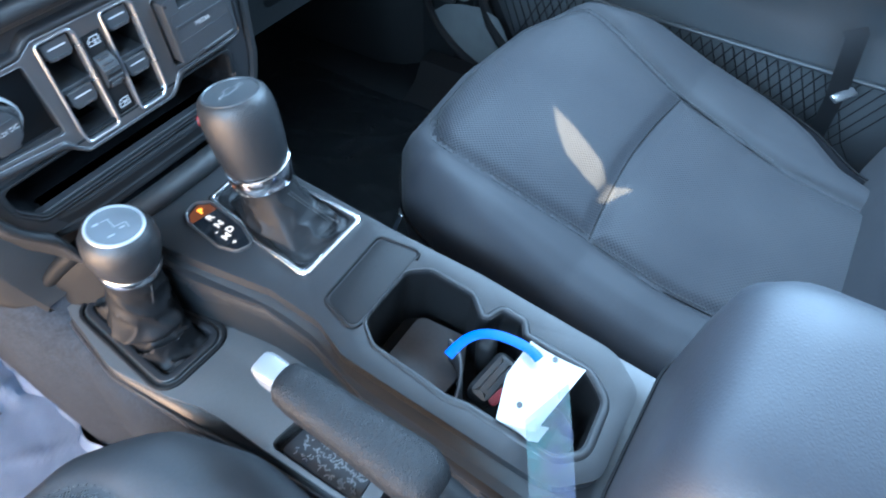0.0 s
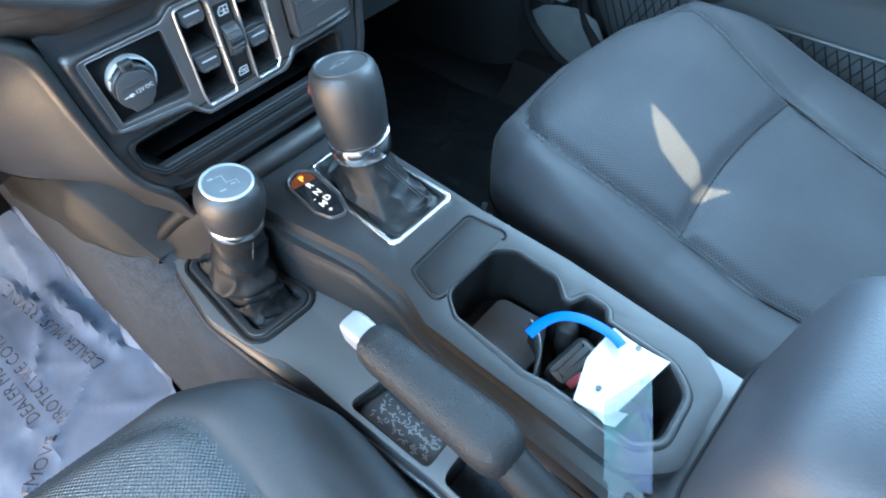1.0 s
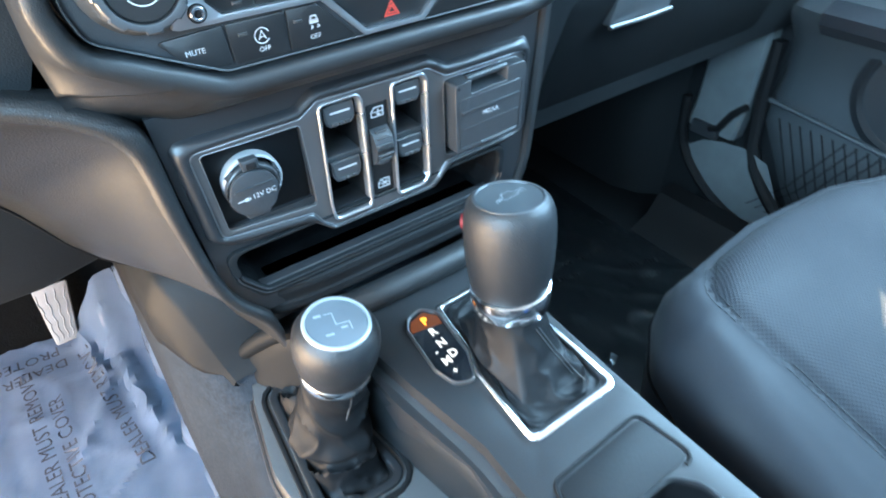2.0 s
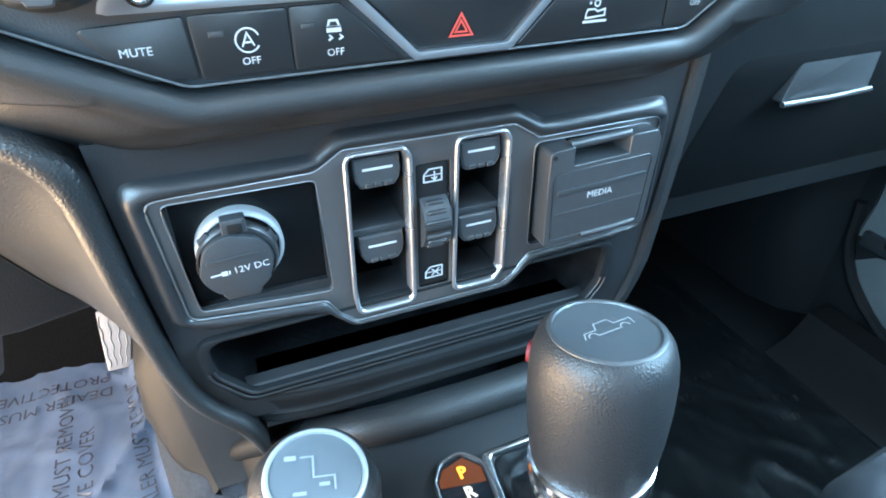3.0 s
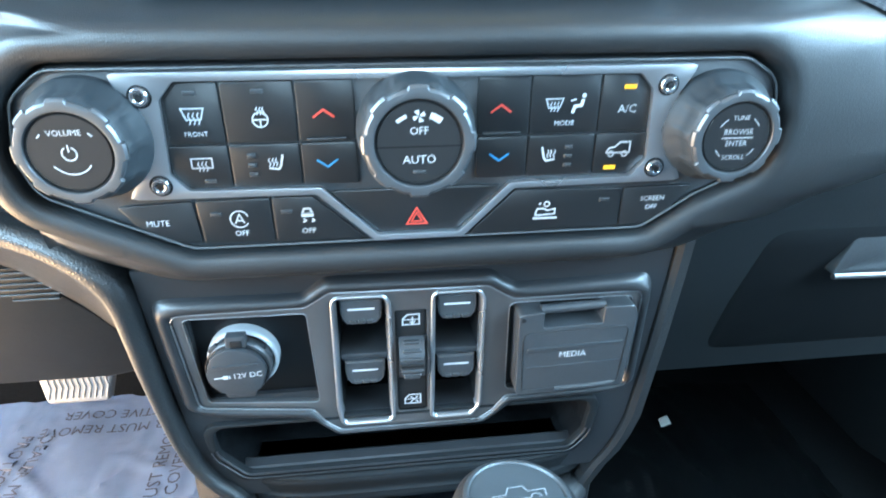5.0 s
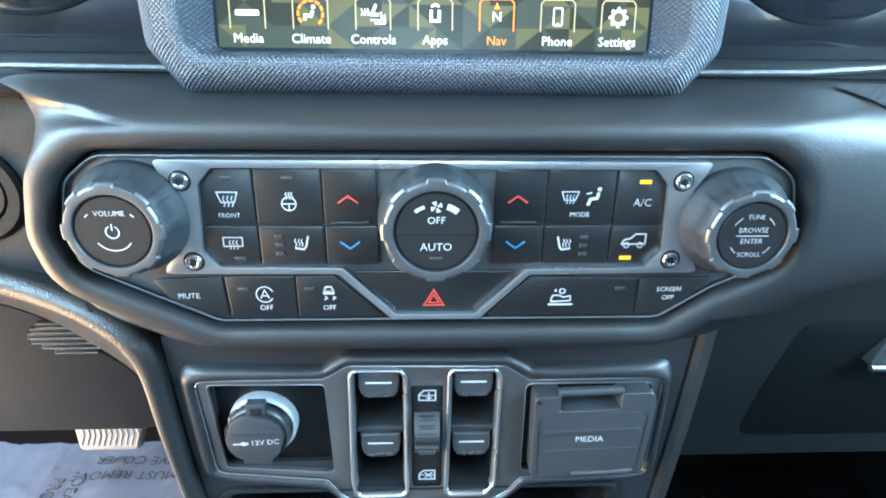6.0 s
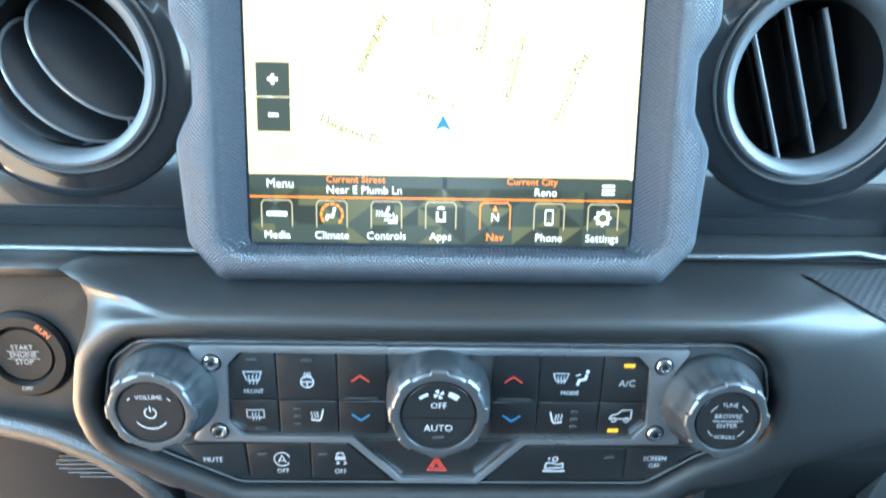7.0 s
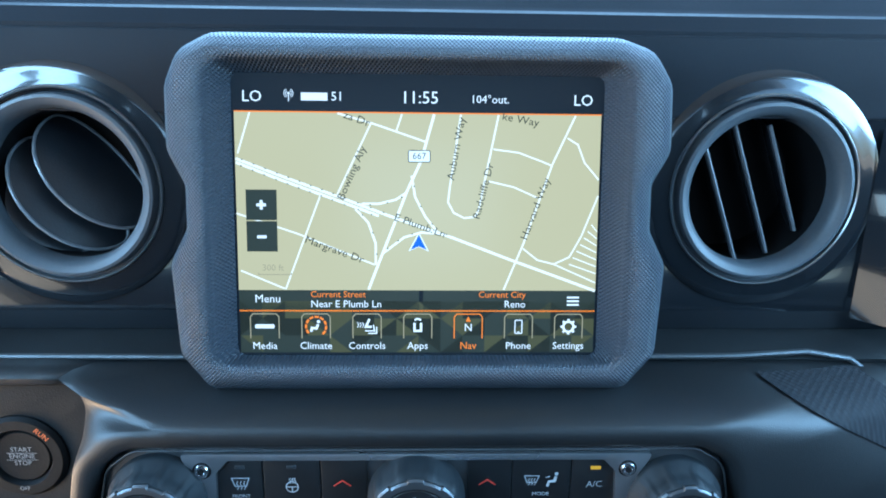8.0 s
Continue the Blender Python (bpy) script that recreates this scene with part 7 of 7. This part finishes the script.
cw.inputs["Scale"].default_value, cw.inputs["Detail"].default_value, cw.inputs["Distortion"].default_value = 3.4, 1.0, 0.8
cbump = COVER.node_tree.nodes.new("ShaderNodeBump")
cbump.inputs["Strength"].default_value, cbump.inputs["Distance"].default_value = 0.7, 0.016
cs = COVER.node_tree.nodes.new("ShaderNodeMapping")
cs.inputs["Rotation"].default_value, cs.inputs["Scale"].default_value = (0, 0, 0.5), (2.6, 0.7, 1.0)
COVER.node_tree.links.new(ct.outputs["Object"], cs.inputs["Vector"])
COVER.node_tree.links.new(cs.outputs[0], cw.inputs["Vector"])
COVER.node_tree.links.new(cw.outputs[0], cbump.inputs["Height"])
COVER.node_tree.links.new(cbump.outputs[0], cb.inputs["Normal"])
cover = empty("floor_cover", label="crinkled bluish protective plastic cover printed with dealer warnings", category="floor cover")


FOLDS = [((-0.262, 0.505), (-0.248, 0.415), 0.010), ((-0.236, 0.520), (-0.214, 0.300), 0.008), ((-0.222, 0.500), (-0.204, 0.240), 0.007), ((-0.300, 0.300), (-0.238, 0.410), 0.006), ((-0.330, 0.180), (-0.235, 0.250), 0.006), ((-0.46, 0.30), (-0.36, 0.42), 0.004), ((-0.56, 0.43), (-0.42, 0.30), 0.004)]


def cover_z(x, y):
    fold = sum(h * math.exp(-(line_far(Vector((x, y)), a, b) / 0.0065) ** 2) for a, b, h in FOLDS if x < -0.15)
    return fold + FLOOR_Z + 0.008 + 0.004 * noise.noise(Vector((x * 14, y * 9, 1.0))) + 0.030 * max(0.0, 0.10 - abs(noise.noise(Vector((x * 15 + y * 6, y * 4 - x * 4, 5.0))))) + 0.022 * max(0.0, 0.08 - abs(noise.noise(Vector((x * 34 - y * 9, y * 9, 9.0)))))


def cover_point(s, v):
    """s from 0 at the door to 1 at the tunnel's foot and on to 2 up its side; v from 0 at the seat to 1 at the front edge."""
    u = min(1.0, s)
    climb = max(0.0, s - 1.0)
    front = float(np.interp(u, (0.0, 0.76, 0.83, 1.0), (0.552, 0.548, 0.530, 0.535))) - 0.05 * climb + 0.004 * math.sin(s * 40)
    y = -0.2 + (front + 0.2) * v
    foot = float(np.interp(y, (-0.2, 0.05, 0.25, 0.45), (-0.200, -0.194, -0.186, -0.186))) + 0.005 * math.sin(y * 43) + 0.003 * math.sin(y * 97)
    x = -0.72 + (foot + 0.72) * u
    z = cover_z(x, y) + 0.85 * max(0.0, y - 0.44) * max(0.0, min(1.0, (u - 0.84) / 0.10))
    if climb:
        z += climb * float(np.interp(y, (-0.2, 0.12, 0.25, 0.34, 0.42, 0.53), (0.006, 0.010, 0.03, 0.055, 0.075, 0.080)))
        x += 0.010 * climb - 0.006 * climb * max(0.0, noise.noise(Vector((y * 30, climb * 2, 3.0))))
    return x, y, z


rows_c = [[cover_point(2.0 * i / 130, j / 110) for j in range(111)] for i in range(131)]
part("film", sheet(rows_c, 0.0008), COVER, cover)
for text, x, y, turn in (("PROTECTIVE COVER", -0.403, 0.506, 180), ("DEALER MUST REMOVE", -0.411, 0.475, 181), ("DEALER MUST REMOVE", -0.337, 0.352, 92), ("PROTECTIVE COVER", -0.310, 0.306, 92), ("DEALER MUST REMOVE", -0.525, 0.345, -92), ("PROTECTIVE COVER", -0.552, 0.36, -92),
                         ("DEALER MUST REMOVE", -0.250, 0.36, 97), ("MUST REMOVE", -0.385, 0.135, 42), ("COVER", -0.352, 0.100, 42)):
    o = words("lettering", text, 0.0172, pose(x, y, 0, 0, 0, turn), DARKINK, cover, squeeze=0.95)
    for v in o.data.vertices:
        v.co.z = cover_z(v.co.x, v.co.y) + 0.0018

# the same film over the passenger's floor
far_cover = empty("floor_cover", label="clear protective plastic cover lying on the passenger's dark floor", category="floor cover")
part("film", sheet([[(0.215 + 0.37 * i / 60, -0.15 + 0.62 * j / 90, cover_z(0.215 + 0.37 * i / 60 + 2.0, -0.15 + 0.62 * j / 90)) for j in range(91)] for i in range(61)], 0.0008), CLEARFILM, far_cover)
for x, y, turn, length in ((0.425, 0.196, -7, 0.050), (0.480, 0.190, -7, 0.048), (0.418, 0.168, -7, 0.060), (0.535, 0.118, -20, 0.055), (0.520, 0.090, -20, 0.040), (0.300, 0.26, 80, 0.070), (0.330, 0.27, 80, 0.060)):
    bars = ink([box2(-length / 2 + 0.006 * k, -0.005, -length / 2 + 0.006 * k + 0.0042, 0.005) for k in range(int(length / 0.006))], pose(x, y, 0, 0, 0, turn))
    for v in bars.verts:
        v.co.z = cover_z(v.co.x + 2.0, v.co.y) + 0.0022
    part("print", bars, RUBBER, far_cover, smooth=0)

throttle = empty("accelerator_pedal", label="narrow ribbed metal accelerator pedal on the dark carpet", category="pedal")
pm = pose(-0.2785, 0.506, 0.098, 56, 0, 0)
part("pad", slab(rounded([(-0.0150, 0.0), (0.0145, 0.0), (0.0330, 0.086), (-0.0140, 0.086)], 0.004, 3), (), 0.008, 0.002, pm), PALEMETAL, throttle, "pale metal pad")
for k in range(4):
    part("rib", tube([tuple(pm @ Vector((-0.0095 + 0.0065 * k + 0.0016 * j * (k - 0.5) * 0.35 + 0.0014 * math.sin(j * 1.9), 0.006 + 0.0065 * j, 0.0006))) for j in range(12)], 0.0008, 6), PALEMETAL, throttle)
part("stem", tube([tuple(pm @ Vector((0.005, 0.05, -0.008))), (-0.27, 0.60, 0.20), (-0.27, 0.70, 0.34)], 0.008, 8), RUBBER, throttle)

# ---- passenger side ----
door = empty("passenger_door", label="dark passenger door trim with net pocket", category="car door")
prof = [(0.775, 0.12), (0.735, 0.14), (0.722, 0.20), (0.728, 0.30), (0.745, 0.36), (0.738, 0.42), (0.700, 0.46), (0.692, 0.48), (0.715, 0.50), (0.755, 0.56), (0.765, 0.70), (0.770, 0.80), (0.78, 0.81)]
panel = []
for y in (-0.75, -0.5, -0.3, -0.15, -0.1, -0.05, 0.0, 0.05, 0.08, 0.10, 0.112, 0.116):
    tuck = float(np.interp(y, (0.05, 0.10, 0.112, 0.116), (0.0, 0.012, 0.035, 0.07)))
    panel.append([(min(0.79, x + tuck), y - (0.65 * max(0.0, 0.30 - z) * max(0.0, min(1.0, (y + 0.15) / 0.2))), z) for x, z in prof])
part("panel", loft(panel, False), DOORTRIM, door, smooth=60)
part("armrest_pad", loft([[(x, y, z) for x, z in ((0.70, 0.455), (0.685, 0.47), (0.684, 0.485), (0.70, 0.495), (0.73, 0.50), (0.74, 0.46))] for y in (-0.6, -0.3, 0.0, 0.05)], True, True, True), SEATSKIN, door)
for k in range(35):
    y0 = -0.58 + 0.0162 * k
    part("net_cord", tube([(0.716, y0, 0.16), (0.714, y0 + 0.05, 0.22), (0.722, y0 + 0.10, 0.315)], 0.0008, 5), RUBBER, door)
    part("net_cord", tube([(0.716, y0 + 0.10, 0.16), (0.7135, y0 + 0.05, 0.22), (0.722, y0, 0.315)], 0.0008, 5), RUBBER, door)
part("pocket_rim", tube([(0.720, -0.6, 0.315), (0.720, -0.076, 0.322), (0.722, 0.014, 0.330), (0.726, 0.096, 0.335)], 0.004, 8), DOORTRIM, door)
part("speaker_ring", lathe([(0.085, 0.0), (0.085, 0.010), (0.075, 0.014), (0.070, 0.006), (0.05, 0.004)], 48, pose(0.735, -0.09, 0.40, 0, -90, 0)), VINYL_DARK, door, "round speaker ring")
sill = [[(x, y, z) for x, z in ((0.60, FLOOR_Z), (0.64, 0.10), (0.665, 0.135), (0.70, 0.14), (0.72, 0.12), (0.73, FLOOR_Z))] for y in (-0.7, -0.2, 0.1, 0.2)]
setting("sill", loft(sill, False), RUBBER, "dark door sill trim", "sill")
kick = [[(0.70 + dx, y, FLOOR_Z), (0.705 + dx, y, 0.25), (0.71 + dx, y, 0.60)] for dx, y in ((0.08, 0.15), (0.05, 0.155), (0.035, 0.17), (0.03, 0.24), (0.0, 0.27), (-0.02, 0.32), (-0.02, 0.74))]
pillar = [[(0.745, y, z), (0.722, y, z), (0.716, y + 0.004, z), (0.716, y + 0.082, z), (0.722, y + 0.088, z), (0.745, y + 0.088, z)] for y, z in ((0.128, 0.252), (0.122, 0.30), (0.120, 0.40), (0.121, 0.55), (0.125, 0.80))]
setting("hinge_pillar", loft(pillar, True, True, True), PILLARPAINT, "grey painted hinge pillar ahead of the passenger door", "pillar")
step = [[(0.722, y, z0), (0.716, y, z0 + 0.004), (0.716, y, z1)] for y, z0, z1 in ((0.20, 0.205, 0.215), (0.175, 0.178, 0.235), (0.14, 0.150, 0.245), (0.10, 0.132, 0.250), (0.06, 0.122, 0.240), (0.035, 0.118, 0.200), (0.01, 0.114, 0.160))]
setting("door_step", loft(step, False), PILLARPAINT, "grey painted door step below the hinge pillar", "sill")
setting("door_seal", tube([(0.712, 0.222, 0.30), (0.712, 0.216, 0.24), (0.712, 0.206, 0.213), (0.712, 0.190, 0.188), (0.712, 0.162, 0.162), (0.712, 0.13, 0.142), (0.712, 0.094, 0.127), (0.712, 0.03, 0.112), (0.712, -0.2, 0.105)], 0.008, 8), RUBBER, "black rubber door seal", "seal")
part("edge_seal", tube([(0.732, 0.112, 0.42), (0.730, 0.110, 0.34), (0.726, 0.098, 0.255), (0.722, 0.078, 0.222), (0.718, 0.054, 0.197), (0.716, 0.019, 0.167), (0.716, -0.06, 0.13)], 0.011, 8), RUBBER, door, "black rubber edge")
door_hinge = empty("door_check", label="black door check strap on the grey pillar", category="door check")
part("strap", tube([(0.712, 0.118, 0.318), (0.706, 0.135, 0.300), (0.704, 0.150, 0.270), (0.708, 0.165, 0.262)], 0.006, 8), RUBBER, door_hinge)
part("bracket", block(0.704, 0.15, 0.245, 0.716, 0.20, 0.268, 0.004), GREYPL, door_hinge)
setting("kick_panel", loft(kick, False), GLOVE, "grey kick panel beside the footwell", "wall")
clip = empty("seat_clip", label="small bright metal clip on the floor by the seat", category="clip")
part("clip", slab(rounded([(-0.012, -0.004), (0.012, -0.006), (0.010, 0.006), (-0.008, 0.004)], 0.002), (), 0.055, 0.001, pose(0.305, -0.012, 0.137, 20, 15, 30)), CHROME, clip)
scrap = empty("paper_scrap", label="small crumpled white paper scrap on the dark carpet", category="paper scrap")
part("paper", sheet([[(0.398, 0.385, 0.086), (0.412, 0.383, 0.094)], [(0.396, 0.394, 0.095), (0.410, 0.395, 0.100)], [(0.402, 0.402, 0.086), (0.415, 0.404, 0.088)]], 0.001), PAPER, scrap)
buckle = empty("seat_buckle", label="dark seat belt strap and bright anchor beside the seat", category="seat belt")
part("strap", sheet([[(0.640, -0.455, 0.415), (0.668, -0.480, 0.415)], [(0.638, -0.462, 0.408), (0.664, -0.486, 0.408)], [(0.628, -0.475, 0.33), (0.655, -0.498, 0.33)], [(0.625, -0.48, 0.20), (0.65, -0.503, 0.20)], [(0.625, -0.48, 0.079), (0.65, -0.503, 0.079)]], 0.003), GREYPL, buckle)
part("anchor", slab(rounded(box2(-0.02, -0.006, 0.02, 0.006), 0.003), (), 0.004, 0.001, pose(0.645, -0.495, 0.335, 20, 0, -30)), SATIN, buckle, "bright steel anchor")
